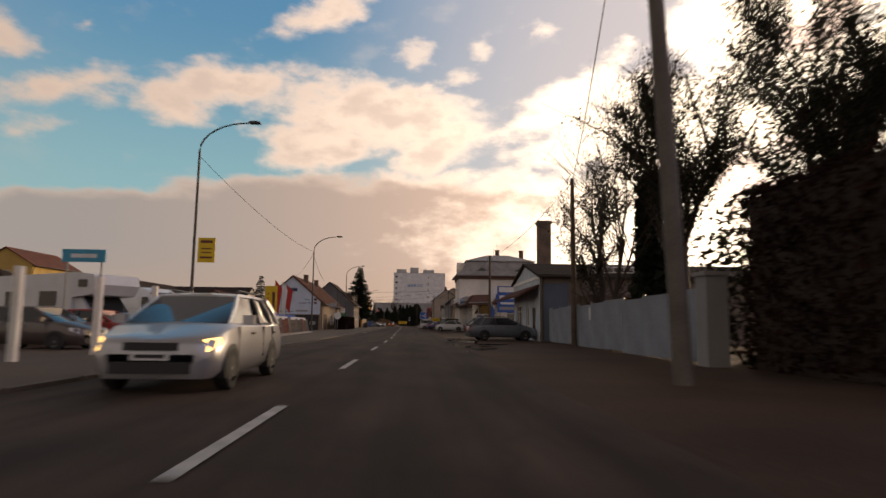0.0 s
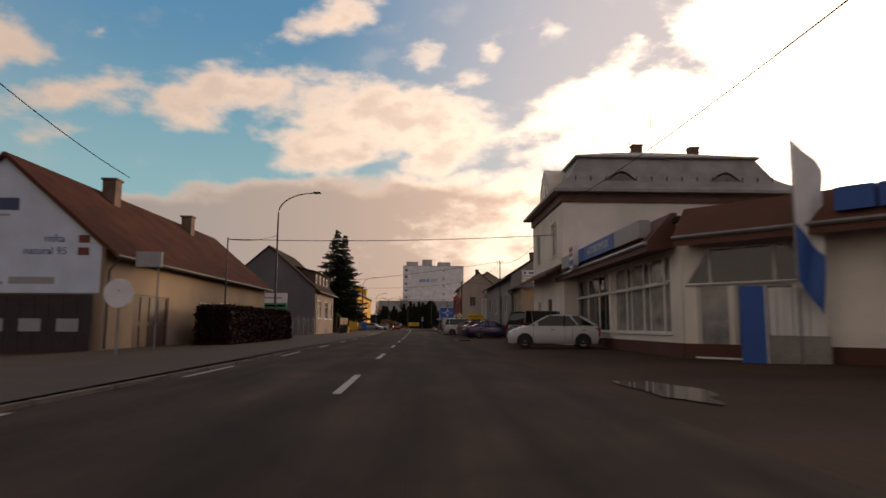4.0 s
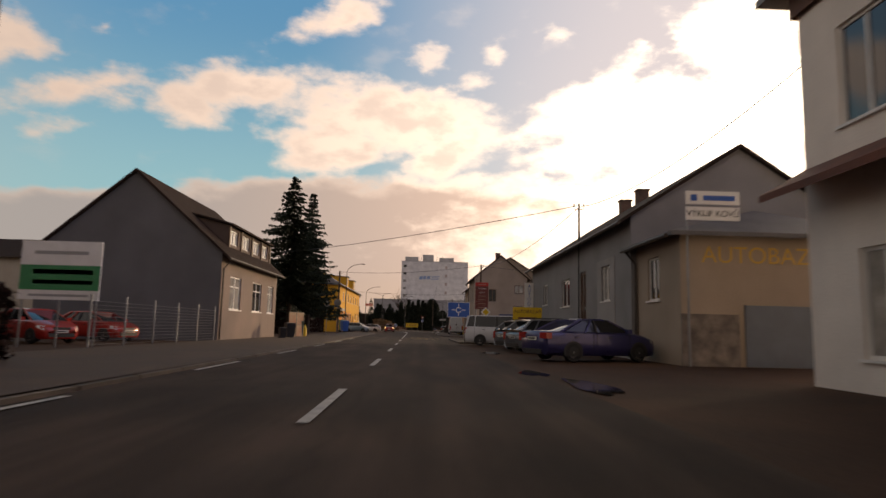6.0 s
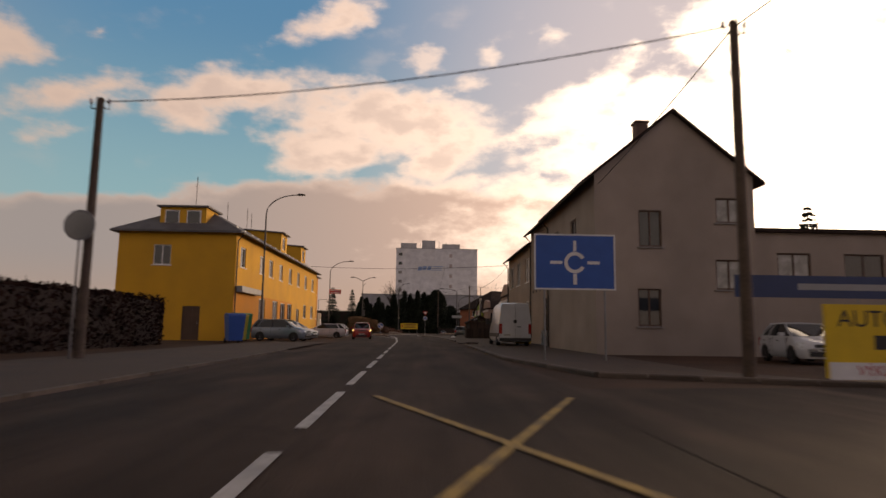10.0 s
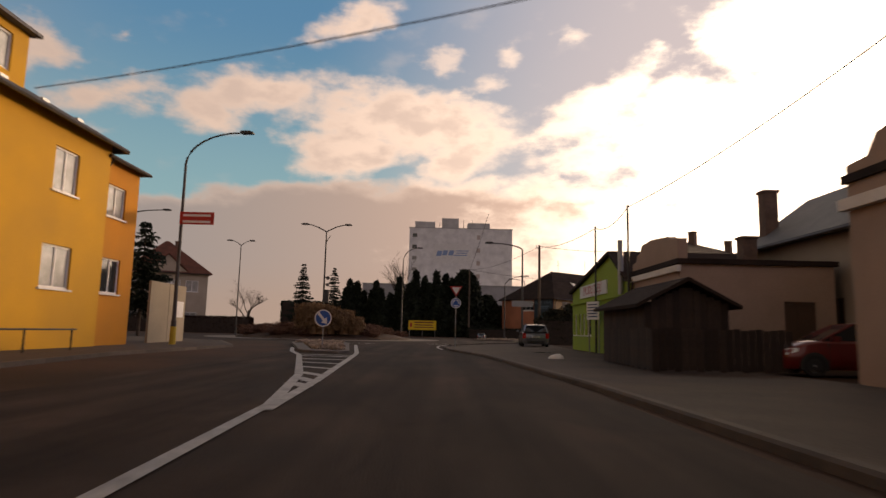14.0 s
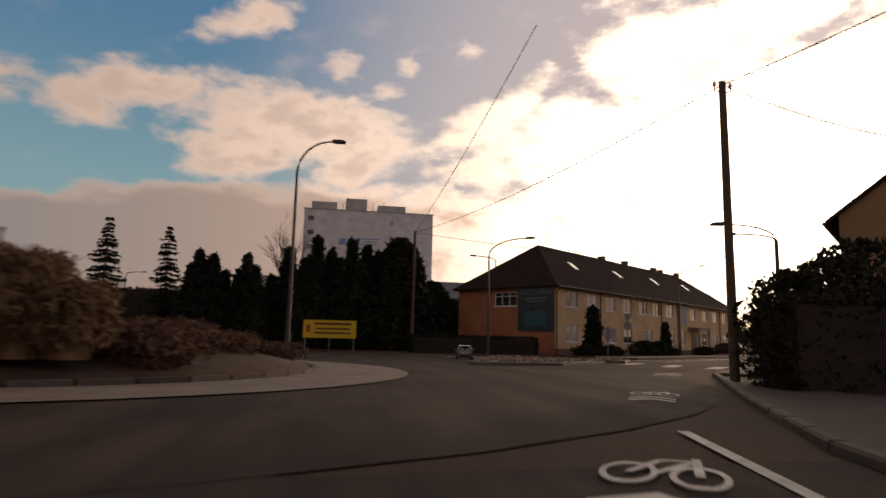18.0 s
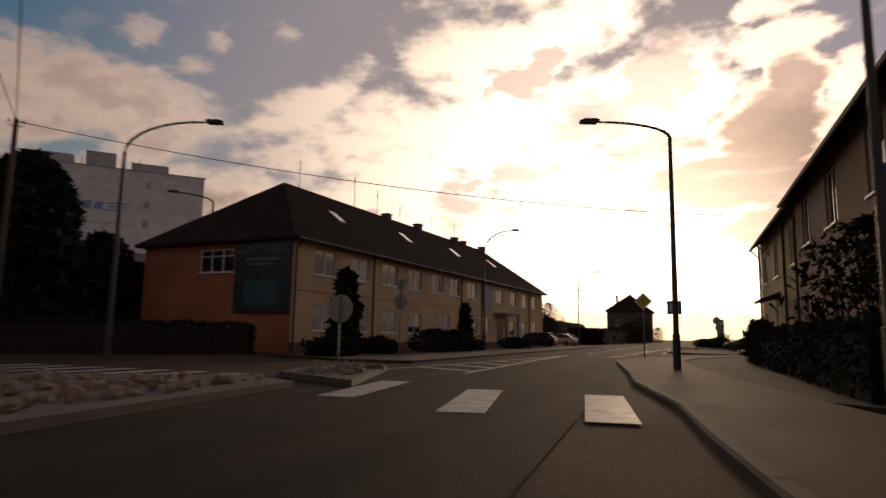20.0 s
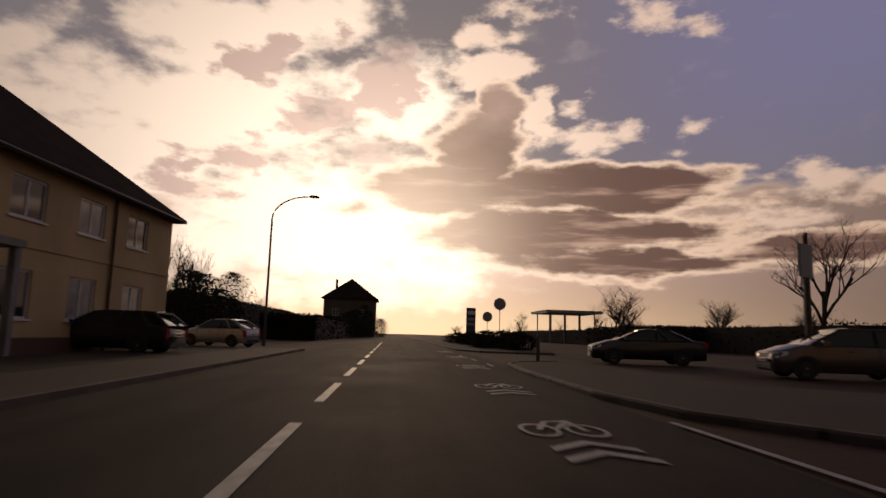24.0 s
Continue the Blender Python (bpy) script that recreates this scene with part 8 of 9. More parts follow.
# showroom fascia and box signs
FASC = mat("fascia_brown", (0.13, 0.05, 0.035), 0.7, vary=0.3, scale=1.2, bump=0.2)
for wing, x0, x1 in ((SHOWROOM, -0.5, 14.3), (ENTRANCE, 0.2, 17.4)):
    bm = bmesh.new()
    prism(bm, [(-1.0, 3.45), (0.05, 3.6), (0.05, 4.75), (-0.15, 4.75), (-1.0, 3.75)], "x", x0, x1)
    part("fascia", bm, FASC, wing, "red-brown sloping fascia")
    bm = bmesh.new()
    tube(bm, [(x0, -1.03, 3.72), (x1, -1.03, 3.72)], 0.07, 6)
    part("gutter", bm, SHEET, wing)
for wing, x0, x1, mm in ((SHOWROOM, 1.2, 3.0, S_GREY), (SHOWROOM, 3.1, 5.9, S_BLUE), (SHOWROOM, 6.0, 10.6, S_BLUE), (SHOWROOM, 10.7, 13.6, S_GREY), (ENTRANCE, 4.7, 5.6, S_BLUE), (ENTRANCE, 5.7, 9.0, S_BLUE)):
    bm = bmesh.new()
    box(bm, x0, x1, -1.0, -0.6, 4.0, 4.62)
    bx = part("sign_box", bm, mm, wing)
    if x0 == 6.0:
        words("AUTOKOMPLEX", 0.44, S_WHITE, bx, pose((x0 + x1) / 2, -1.006, 4.31, 90))
bm = bmesh.new()
prism(bm, [(4.1, 3.9), (4.55, 3.68), (5.0, 3.9), (5.0, 4.85), (4.1, 4.85)], "y", -1.25, -1.0)
sb = part("shield_sign", bm, S_WHITE, SHOWROOM, "white and blue shield sign with red print")
for z, mm, w, h in ((4.67, S_RED, 0.72, 0.2), (4.42, S_NAVY, 0.66, 0.14), (4.04, S_BLUE, 0.86, 0.26)):
    bm = bmesh.new()
    box(bm, 4.55 - w / 2, 4.55 + w / 2, -1.26, -1.24, z - h / 2, z + h / 2)
    part("print", bm, mm, sb)
# sloping-headed glazing over the entrance
bm = bmesh.new()
prism(bm, [(0.1, 2.3), (3.9, 2.3), (3.1, 3.4), (0.9, 3.4)], "y", -0.03, -0.01)
og = part("overlight", bm, GLASS, ENTRANCE, "dark glazed overlight with a sloping head")
for x0, z0, x1, z1 in ((0.1, 2.3, 3.9, 2.3), (0.1, 2.3, 0.9, 3.4), (3.9, 2.3, 3.1, 3.4), (0.9, 3.4, 3.1, 3.4), (0.9, 2.3, 0.9, 3.4), (2.8, 2.3, 2.8, 3.4)):
    bm = bmesh.new()
    tube(bm, [(x0, -0.04, z0), (x1, -0.04, z1)], 0.045, 4)
    part("glazing_bar", bm, WHITE, og)
for i in range(7):
    bm = bmesh.new()
    tube(bm, [(0.9 + 2.05 * i, -0.04, 0.75), (0.9 + 2.05 * i, -0.04, 3.35)], 0.045, 5)
    part("mullion", bm, WHITE, SHOWROOM)
bm = bmesh.new()
tube(bm, [(0.8, -0.04, 2.45), (13.5, -0.04, 2.45)], 0.045, 5)
part("transom", bm, WHITE, SHOWROOM)
for k in range(6):  # pale gathered curtains behind the upper lights
    bm = bmesh.new()
    x = 1.4 + 2.1 * k
    prism(bm, [(x, 3.35), (x + 1.5, 3.35), (x + 0.75, 2.5)], "y", 0.03, 0.05)
    part("curtain", bm, CURTAIN, SHOWROOM)
tm = thing("information_totem", pose(9.9, 79.4, 0, 0, 0, -20), "blue upright information totem", "sign")
bm = bmesh.new()
box(bm, -0.3, 0.3, -0.12, 0.12, 0.0, 2.1)
part("column", bm, S_BLUE, tm)
bm = bmesh.new()
box(bm, 0.3, 0.34, -0.13, 0.13, 0.0, 2.12)
part("edge_trim", bm, S_WHITE, tm)
ww = thing("corrugated_screen", pose(10.3, 79.3, 0, 0, 0, -105), "low white corrugated screen wall on a concrete base", "screen")
for i in range(7):
    bm = bmesh.new()
    box(bm, 0.0, 0.05 + 0.04 * (i % 2), 0.2 * i, 0.2 * i + 0.18, 0.75, 2.05)
    part("slat", bm, WHITE, ww)
bm = bmesh.new()
box(bm, -0.05, 0.15, -0.05, 1.45, 0, 0.74)
part("base_wall", bm, CONCRETE, ww)
# painted side wall and stone base of the annexe
bm = bmesh.new()
box(bm, 4.1, 4.16, -0.02, 1.8, -0.2, 1.6)
part("stone_facing", bm, mat("rubble_stone", (0.24, 0.20, 0.17), 0.9, vary=0.5, scale=2.2, bump=0.9, fine=4), ANNEXE, "rough stone facing")
words("AUTOBAZAR", 0.75, colour("faded_yellow", (0.55, 0.33, 0.06)), ANNEXE, Matrix(((0, 0, 1, 4.125), (1, 0, 0, 2.9), (0, 1, 0, 3.45), (0, 0, 0, 1))))
for i in range(9):
    for k in range(4):
        bm = bmesh.new()
        w = 0.36 + 0.1 * ((i * 7 + k * 3) % 4)
        box(bm, 4.1, 4.2 + 0.02 * ((i + k) % 3), 4.3 + i * 0.5 + 0.2 * (k % 2), 4.3 + i * 0.5 + w + 0.2 * (k % 2), 0.1 + k * 0.46, 0.1 + k * 0.46 + 0.42)
        part("stone", bm, ROCK, ANNEXE)
bm = bmesh.new()
box(bm, 4.1, 4.17, 2.0, 4.1, 0.0, 1.9)
part("steel_gate", bm, colour("gate_blue", (0.13, 0.15, 0.18)), ANNEXE, "grey-blue sheet gate")
board("scrap_metal_sign", pose(9.4, 112.1, 0), 1.7, 0.42, 4.5, 0.04, S_WHITE, "white scrap metal direction sign on a post", posts=(-0.8,), text=[(0, 4.7, 0.27, "VÝKUP KOVŮ", S_BLACK)])
board("blue_arrow_sign", pose(9.4, 112.08, 0), 1.7, 0.42, 5.0, 0.04, S_WHITE, "white direction sign with blue print", posts=(-0.8,), bars=[(0.2, 5.2, 1.0, 0.16, S_BLUE), (-0.6, 5.2, 0.2, 0.2, S_BLUE)])
# pale frame round the window of the street house, arched door recess
bm = bmesh.new()
lattice(bm, 2.6, 3.6, [(0.65, 1.95, 1.8, 3.32)], -0.03, 0.0)
part("pale_panel", bm, plaster("pale_grey", (0.34, 0.32, 0.31)), STREET_HOUSE, m=pose(17.35, 0, 0.5))
# brown house: vents and white blocks
for i in range(8):
    bm = bmesh.new()
    box(bm, 0.9 + 1.35 * i, 1.12 + 1.35 * i, -0.05, 0.02, 3.75, 3.97)
    part("vent", bm, DARKMETAL, BROWN_HOUSE)
for i in range(6):
    for k in range(4):
        bm = bmesh.new()
        box(bm, 5.2 + i * 0.62 + 0.3 * (k % 2), 5.8 + i * 0.62 + 0.3 * (k % 2), -0.25, -0.02, -0.05 + k * 0.26, 0.2 + k * 0.26)
        part("block", bm, mat("aerated_block", (0.55, 0.54, 0.52), 0.9, vary=0.15, bump=0.2, island=-0.1), BROWN_HOUSE)
# curved parapet of the pink house, repeated cornice
bm = bmesh.new()
pts = [(0, 4.3), (6.0, 4.3), (6.0, 4.7), (5.3, 4.75), (5.0, 5.15), (4.4, 5.25), (3.6, 5.6), (2.4, 5.6), (1.6, 5.25), (1.0, 5.15), (0.7, 4.75), (0, 4.7)]
prism(bm, pts, "y", -0.02, 0.3)
part("parapet", bm, PINKP, PINK_HOUSE, "curved pink parapet")
bm = bmesh.new()
box(bm, -0.1, 6.1, -0.18, 0.0, 3.7, 3.95)
part("cornice", bm, WHITEP, PINK_HOUSE)
bm = bmesh.new()
prism(bm, [(0.2, 4.3), (6.8, 4.3), (6.8, 4.9), (5.6, 5.4), (3.5, 5.9), (1.4, 5.4), (0.2, 4.9)], "x", 5.75, 6.02)
part("parapet", bm, PINKP, PINK_HOUSE)
# sign board, cornice and flue of the green workshop
bm = bmesh.new()
box(bm, -0.08, 0.0, 3.3, 9.0, 2.92, 3.58)
p = part("sign_panel", bm, S_WHITE, GREEN_HOUSE, "white sign board with red letters")
words("PRODEJ OLEJŮ", 0.62, S_RED, p, Matrix(((0, 0, -1, -0.084), (-1, 0, 0, 6.1), (0, 1, 0, 3.25), (0, 0, 0, 1))))
bm = bmesh.new()
box(bm, -0.12, 0.0, 0.0, 11.4, 2.62, 2.74)
part("cornice", bm, GREENP, GREEN_HOUSE)
bm = bmesh.new()
tube(bm, [(-0.15, 0.5, 2.7), (-0.15, 0.5, 5.1)], 0.12, 10)
part("flue", bm, SHEET, GREEN_HOUSE, "steel flue pipe")
board("price_board", pose(6.8, 235.0, 0, 0, 0, -68), 0.98, 0.9, 1.65, 0.05, S_WHITE, "white price board with dark lines before the green workshop", posts=(-0.4, 0.4), bars=[(0, 2.4 - 0.15 * k, 0.8, 0.06, S_NAVY) for k in range(5)])
# tenement: poster, string course, entrance, satellite dish, wall boards
bm = bmesh.new()
box(bm, -0.12, -0.02, 0.1, 3.7, 1.95, 5.75)
po = part("poster", bm, colour("poster_dark", (0.02, 0.04, 0.055), 0.3), TENEMENT, "large dark blue-green poster")
words("ZLATÝ DRAK", 0.56, colour("poster_letters", (0.10, 0.17, 0.22)), po, Matrix(((0, 0, -1, -0.124), (-1, 0, 0, 1.9), (0, 1, 0, 5.25), (0, 0, 0, 1))))
for z, h, w, mm in ((4.7, 0.12, 2.2, colour("poster_letters", (0.10, 0.17, 0.22))), (4.45, 0.1, 1.6, colour("poster_letters", (0.10, 0.17, 0.22))), (3.0, 1.3, 2.2, colour("poster_teal", (0.02, 0.10, 0.12)))):
    bm = bmesh.new()
    box(bm, -0.128, -0.118, 1.9 - w / 2, 1.9 + w / 2, z - h / 2, z + h / 2)
    part("print", bm, mm, po)
for nm, x0, x1, y0, y1, z0, z1, mm in (("string_course", 0, 43.4, -0.05, 0.0, 3.15, 3.25, CREAM), ("plinth", -0.02, 43.42, -0.04, 0.0, -0.3, 0.5, plaster("plinth_brown", (0.16, 0.09, 0.06))), ("porch_roof", 28.2, 31.8, -1.3, 0.0, 2.9, 3.1, CONCRETE), ("porch_column", 28.3, 28.5, -1.25, -1.05, 0, 2.9, CONCRETE), ("porch_column", 31.5, 31.7, -1.25, -1.05, 0, 2.9, CONCRETE), ("entrance_door", 29.1, 30.7, -0.03, 0.02, 0.1, 2.5, BROWNF), ("blue_panel", 25.6, 27.8, -0.06, -0.005, 3.3, 5.65, colour("panel_blue", (0.10, 0.13, 0.18)))):
    bm = bmesh.new()
    box(bm, x0, x1, y0, y1, z0, z1)
    part(nm, bm, mm, TENEMENT)
for x in (7.6, 20.9, 25.2, 38.4):
    bm = bmesh.new()
    tube(bm, [(x, -0.08, 0.0), (x, -0.08, 5.6)], 0.06, 6)
    part("downpipe", bm, BROWNF, TENEMENT)
for i in range(4):
    bm = bmesh.new()
    sl = (10.15 - 6.0) / 5.3
    y0 = 2.2
    z0, z1 = 6.0 + y0 * sl + 0.16, 6.0 + (y0 + 0.9) * sl + 0.16
    prism(bm, [(y0, z0), (y0 + 0.9, z1), (y0 + 0.9, z1 + 0.08), (y0, z0 + 0.08)], "x", 7 + 9 * i, 7.7 + 9 * i)
    part("roof_window", bm, CURTAIN, TENEMENT)
# right row house: porch, stucco base
bm = bmesh.new()
prism(bm, [(-0.9, 2.72), (0.0, 2.95), (0.0, 3.2), (-0.9, 2.84)], "x", 4.9, 6.9)
part("porch_roof", bm, TILE_D, ROW_RIGHT, "small dark porch roof")
for nm, x0, x1, y0, y1, z0, z1, mm in (("cellar_hatch", 1.6, 3.9, -0.02, 0.0, 0.15, 0.78, plaster("hatch_brown", (0.30, 0.19, 0.10))), ("bracket_arm", -0.7, 0.0, -0.3, -0.26, 5.35, 5.4, DARKMETAL), ("bracket_arm", -0.7, 0.0, -0.3, -0.26, 5.1, 5.14, DARKMETAL)):
    bm = bmesh.new()
    box(bm, x0, x1, y0, y1, z0, z1)
    part(nm, bm, mm, ROW_RIGHT)
bm = bmesh.new()
tube(bm, [(0.0, -0.05, 5.75), (3.4, -0.05, 5.65), (3.6, -0.05, 5.2), (3.8, -0.05, 5.15), (3.9, -0.05, 5.65), (9.0, -0.05, 5.7)], 0.018, 5)
part("wall_cable", bm, CABLE, ROW_RIGHT)
for x in (0.12, 8.9, 12.7):
    bm = bmesh.new()
    tube(bm, [(x, -0.08, 0), (x, -0.08, 6.2)], 0.06, 6)
    part("downpipe", bm, BROWNF, ROW_RIGHT)
# tower block: rooftop plant, windows, name panel, low hall in front
for x0, x1, z1 in ((1.6, 8.0, 35.6), (10.2, 15.6, 36.8), (18.5, 25.6, 35.4)):
    bm = bmesh.new()
    box(bm, x0, x1, 3, 9, 33.1, z1)
    part("rooftop_plant", bm, plaster("plant_grey", (0.5, 0.49, 0.48)), TOWER)
for x in (3, 9.5, 14, 17.2, 20):
    bm = bmesh.new()
    tube(bm, [(x, 4, 33), (x, 4, 35.4 + 0.5 * (x % 3))], 0.07, 5)
    part("rooftop_aerial", bm, DARKMETAL, TOWER)
bm = bmesh.new()
box(bm, 7.6, 19.6, -0.15, 0.0, 22.0, 28.0)
pn = part("name_panel", bm, S_WHITE, TOWER, "white name panel with blue strokes")
for x, z, w, h in ((9.6, 25.0, 1.6, 1.6), (11.4, 25.2, 1.4, 1.6), (13.3, 25.2, 1.5, 1.6), (16.8, 25.9, 4.0, 0.3), (16.6, 25.2, 3.4, 0.3), (16.2, 24.5, 4.2, 0.3)):
    bm = bmesh.new()
    prism(bm, [(x - w / 2 - 0.25, z - h / 2), (x + w / 2 - 0.25, z - h / 2), (x + w / 2 + 0.25, z + h / 2), (x - w / 2 + 0.25, z + h / 2)], "y", -0.2, -0.16)
    part("stroke", bm, colour("pale_blue", (0.22, 0.32, 0.52)), pn)
for i in range(6):
    bm = bmesh.new()
    box(bm, 21.3, 22.4, -0.1, 0.02, 29.6 - 4.1 * i, 31.0 - 4.1 * i)
    part("window_panel", bm, plaster("panel_pink", (0.5, 0.42, 0.38)), TOWER)
house(pose(-22, 372, 0), 52, 20, 13.0, 13.3, plaster("hall_grey", (0.34, 0.34, 0.35)), SHEET, "long low grey factory hall", category="building", kind="flat", over=0.2)

# ---------------------------------------------------------------- plants round the roundabout
rn = random.Random(77)
for i in range(20):
    x = -15.5 + i * 0.98 + rn.uniform(-0.4, 0.4)
    thuja(x, 300 + rn.uniform(-2, 2), rn.uniform(6.0, 9.9), rn.uniform(1.1, 1.6), 200 + i, group="thuja row")
spruce(-21.2, 296, 10.3, 2.3, 31, "small spruce behind the roundabout")
spruce(-16.8, 297, 9.9, 1.9, 33, "small spruce behind the roundabout")
thuja(2.9, 300, 10.0, 3.4, 230, "broad dark evergreen tree", power=0.42)
thuja(6.5, 303, 6.5, 2.6, 231, "broad dark evergreen tree", power=0.42)
hedge("low_hedge", -26, 12, 303, 306, 5.0, "dark hedge behind the roundabout", 41, material=THUJA, count=7000)
hedge("low_hedge", 3.0, 13, 290.5, 292, 1.3, "low dark hedge by the road", 42, material=THUJA)
bare_tree(-27.5, 291, 8.0, 51, "bare round-crowned tree beside the villa", 0.75)
bare_tree(-9, 312, 14, 52, "slender bare poplar behind the thujas", 0.22)
hedge("garden_hedge", -46, -25, 283.5, 285, 2.0, "brown hedge before the villa", 43, material=HEDGE_B, count=7000)
house(pose(-80, 300, 0), 34, 14, 6.2, 6.4, plaster("lemon", (0.62, 0.46, 0.02)), SHEET, "long yellow hall behind the villa", category="building", kind="flat", over=0.1)
dv = CREAM_VILLA
bm = bmesh.new()
prism(bm, [(2.4, 8.4), (6.8, 8.4), (4.6, 10.7)], "y", -0.35, 3.0)
gv = part("gablet", bm, STONEC, dv, "triangular front gablet")
bm = bmesh.new()
for s in (-1, 1):
    prism(bm, [(4.6, 10.75), (4.6 + s * 2.5, 8.2), (4.6 + s * 2.5, 8.4), (4.6, 10.95)], "y", -0.6, 3.4)
part("gablet_roof", bm, TILE_R, dv)
bm = bmesh.new()
box(bm, 2.7, 6.5, -1.2, 0.0, 4.6, 5.3)
part("balcony", bm, STONEC, dv)
# right edge of the roundabout
hedge("dark_hedge", 7.0, 11.5, 254.5, 256, 2.05, "dense dark hedge at the corner", 44, material=IVY)
for x, y, q, h, k in ((8.7, 256.6, 1.5, 2.9, 144), (10.4, 257.2, 1.7, 3.4, 145)):
    bush(x, y, q, h, k, "dark evergreen bush rising over the hedge", IVY, count=3500)
bush(12.5, 258.5, 2.3, 4.2, 45, "large dark evergreen bush", IVY, count=4500)
board("arrow_board", pose(5.0, 248.38, 0), 1.5, 0.42, 2.75, 0.04, S_GREY, "grey direction arrow on the lamp post")
# tenement garden
for s, r, h, q in ((16.0, -11.3, 3.65, 0.72), (31.9, -11.2, 2.95, 0.45)):
    x, y = P2(s, r)
    thuja(x, y, h, q, int(s * 10), "narrow thuja before the tenement wall", power=0.55)
for s, r, q, h in ((19.5, -11.4, 1.1, 0.8), (25.5, -11.0, 1.5, 1.3), (28.5, -10.8, 1.6, 1.3), (31, -10.6, 1.0, 0.8), (15, -11.4, 1.0, 0.8), (41, -10.2, 1.2, 0.9)):
    x, y = P2(s, r)
    bush(x, y, q, h, int(s), "low dark garden shrub by the tenement", THUJA)
hedge("garden_hedge", 3, 20, -5.9, -4.9, 1.25, "dark hedge before the row houses", 46, EXIT, IVY, 9000)
bush(*P2(21.4, 5.4), 0.8, 1.8, 47, "rounded evergreen bush by the door", THUJA, count=2500)
bush(*P2(7.5, 6.2), 1.7, 3.6, 48, "straggly evergreen bush behind the footway", IVY, count=2500)
# beyond the tenement: far houses, station canopy, trees along the exit road
# far house: backlit shade put into the colour of its brown plaster
house(along(200, -6.8), 16, 13.4, 10.2, 15.4, plaster("silhouette_brown", (0.13, 0.10, 0.08)), TILE_D, "far hipped house beside the road, coloured as a backlit silhouette", kind="hip", over=0.7, front=[(2, 5.2, 1.6, 1.7), (6.5, 5.2, 1.6, 1.7), (11, 5.2, 1.6, 1.7), (2, 1.2, 1.6, 1.7)], side0=[(2.5, 5.2, 1.4, 1.7), (9, 5.2, 1.4, 1.7)], chimneys=((4.5, 10.6, 12.0, 2.9),))
for i, (s, r, q, h) in enumerate(((84, -17.5, 2.6, 5.2), (88, -19.5, 2.4, 5.8), (93, -18.5, 2.6, 4.6), (150, -10.2, 2.8, 4.6), (165, -9.8, 3.0, 5.6), (178, -8.6, 3.0, 7.2), (184, -8.0, 2.6, 6.0), (140, -12.5, 3.2, 3.6), (214, -5.4, 2.2, 5.0))):
    bush(*P2(s, r), q, h, 300 + i, "ragged dark evergreen growth beside the road", IVY, count=3800)
hedge("roadside_scrub", 98, 196, 9.8, 15.5, 2.6, "dark unkempt scrub beside the road", 301, EXIT, IVY, 9000)
hedge("garden_scrub", 92, 150, 20.0, 25.0, 4.2, "tall dark garden scrub", 302, EXIT, IVY, 6000)
for i, (s, r, q, h) in enumerate(((76, 6.5, 1.5, 1.2), (81, 5.2, 1.6, 1.0), (86, 7.2, 1.9, 1.4), (92, 5.8, 1.8, 1.1), (98, 7.6, 2.0, 1.5), (105, 5.5, 1.8, 1.2), (112, 7.5, 2.0, 1.3))):
    bush(*P2(s, r), q, h, 310 + i, "low dark shrub on the verge", IVY, count=1500)
for i in range(4):
    bare_tree(*P2(110 + i * 2.0, -29.2 + i * 0.75), 12.5, 320 + i, "slender bare poplar behind the tenement", 0.18, 4)
bare_tree(*P2(102, 47.3), 18.0, 330, "bare garden tree with upright twigs", 0.5)
for i, (s, r, h) in enumerate(((118, 26, 7), (128, 36, 6), (100, 42, 5), (140, 60, 6), (110, 52, 5), (190, 40, 7))):
    bare_tree(*P2(s, r), h, 340 + i, "bare spreading shrub tree", 0.7, 4)
for i, (s, r, q, h) in enumerate(((108, 24.6, 4.0, 8.4), (109, 26.0, 4.0, 8.8), (110.4, 27.4, 4.0, 8.0), (107.5, 26.4, 4, 7.6), (120, 44, 4, 8.2), (121.5, 46, 4, 7.6), (98, 33, 3.2, 6.2), (92, 39, 4.0, 6.0), (100, 46, 5.0, 5.2), (84, 50, 3.5, 5.0), (120, 16, 3.0, 5.0), (128, -22, 5, 7.5), (150, -26, 6, 6), (176, -10, 5, 6.5), (190, 14, 6, 4.5), (176, 24, 7, 4.0))):
    bare_tree(*P2(s, r), h, 360 + i, "leafless spreading scrub of fine twigs", 0.75, 5, trunk_r=0.16)
bush(*P2(105, -20.2), 2.6, 7.2, 350, "ragged dark evergreen growth beyond the tenement", IVY, count=4500)
hedge("field_hedge", 74, 200, -75, -30, 2.6, "dark scrub along the field", 49, EXIT, IVY, 12000)
hedge("station_hedge", 96, 118, -44, -24.5, 2.5, "dark scrub beside the filling station", 303, EXIT, IVY, 9000)
cn = thing("station_canopy", along(152, 31.5), "flat filling station canopy on posts", "canopy")
bm = bmesh.new()
box(bm, -4, 9, -5.6, 5.2, 5.7, 6.2)
part("canopy_roof", bm, S_GREY, cn)
for x in (-2.5, 7.5):
    for y in (-4.4, -1.6, 1.4, 4.2):
        bm = bmesh.new()
        tube(bm, [(x, y, 0), (x, y, 5.7)], 0.13, 8)
        part("canopy_post", bm, METAL, cn)
for x in (0, 4):
    bm = bmesh.new()
    box(bm, x - 0.4, x + 0.4, -0.3, 0.3, 0, 1.8)
    part("fuel_pump", bm, S_WHITE, cn)
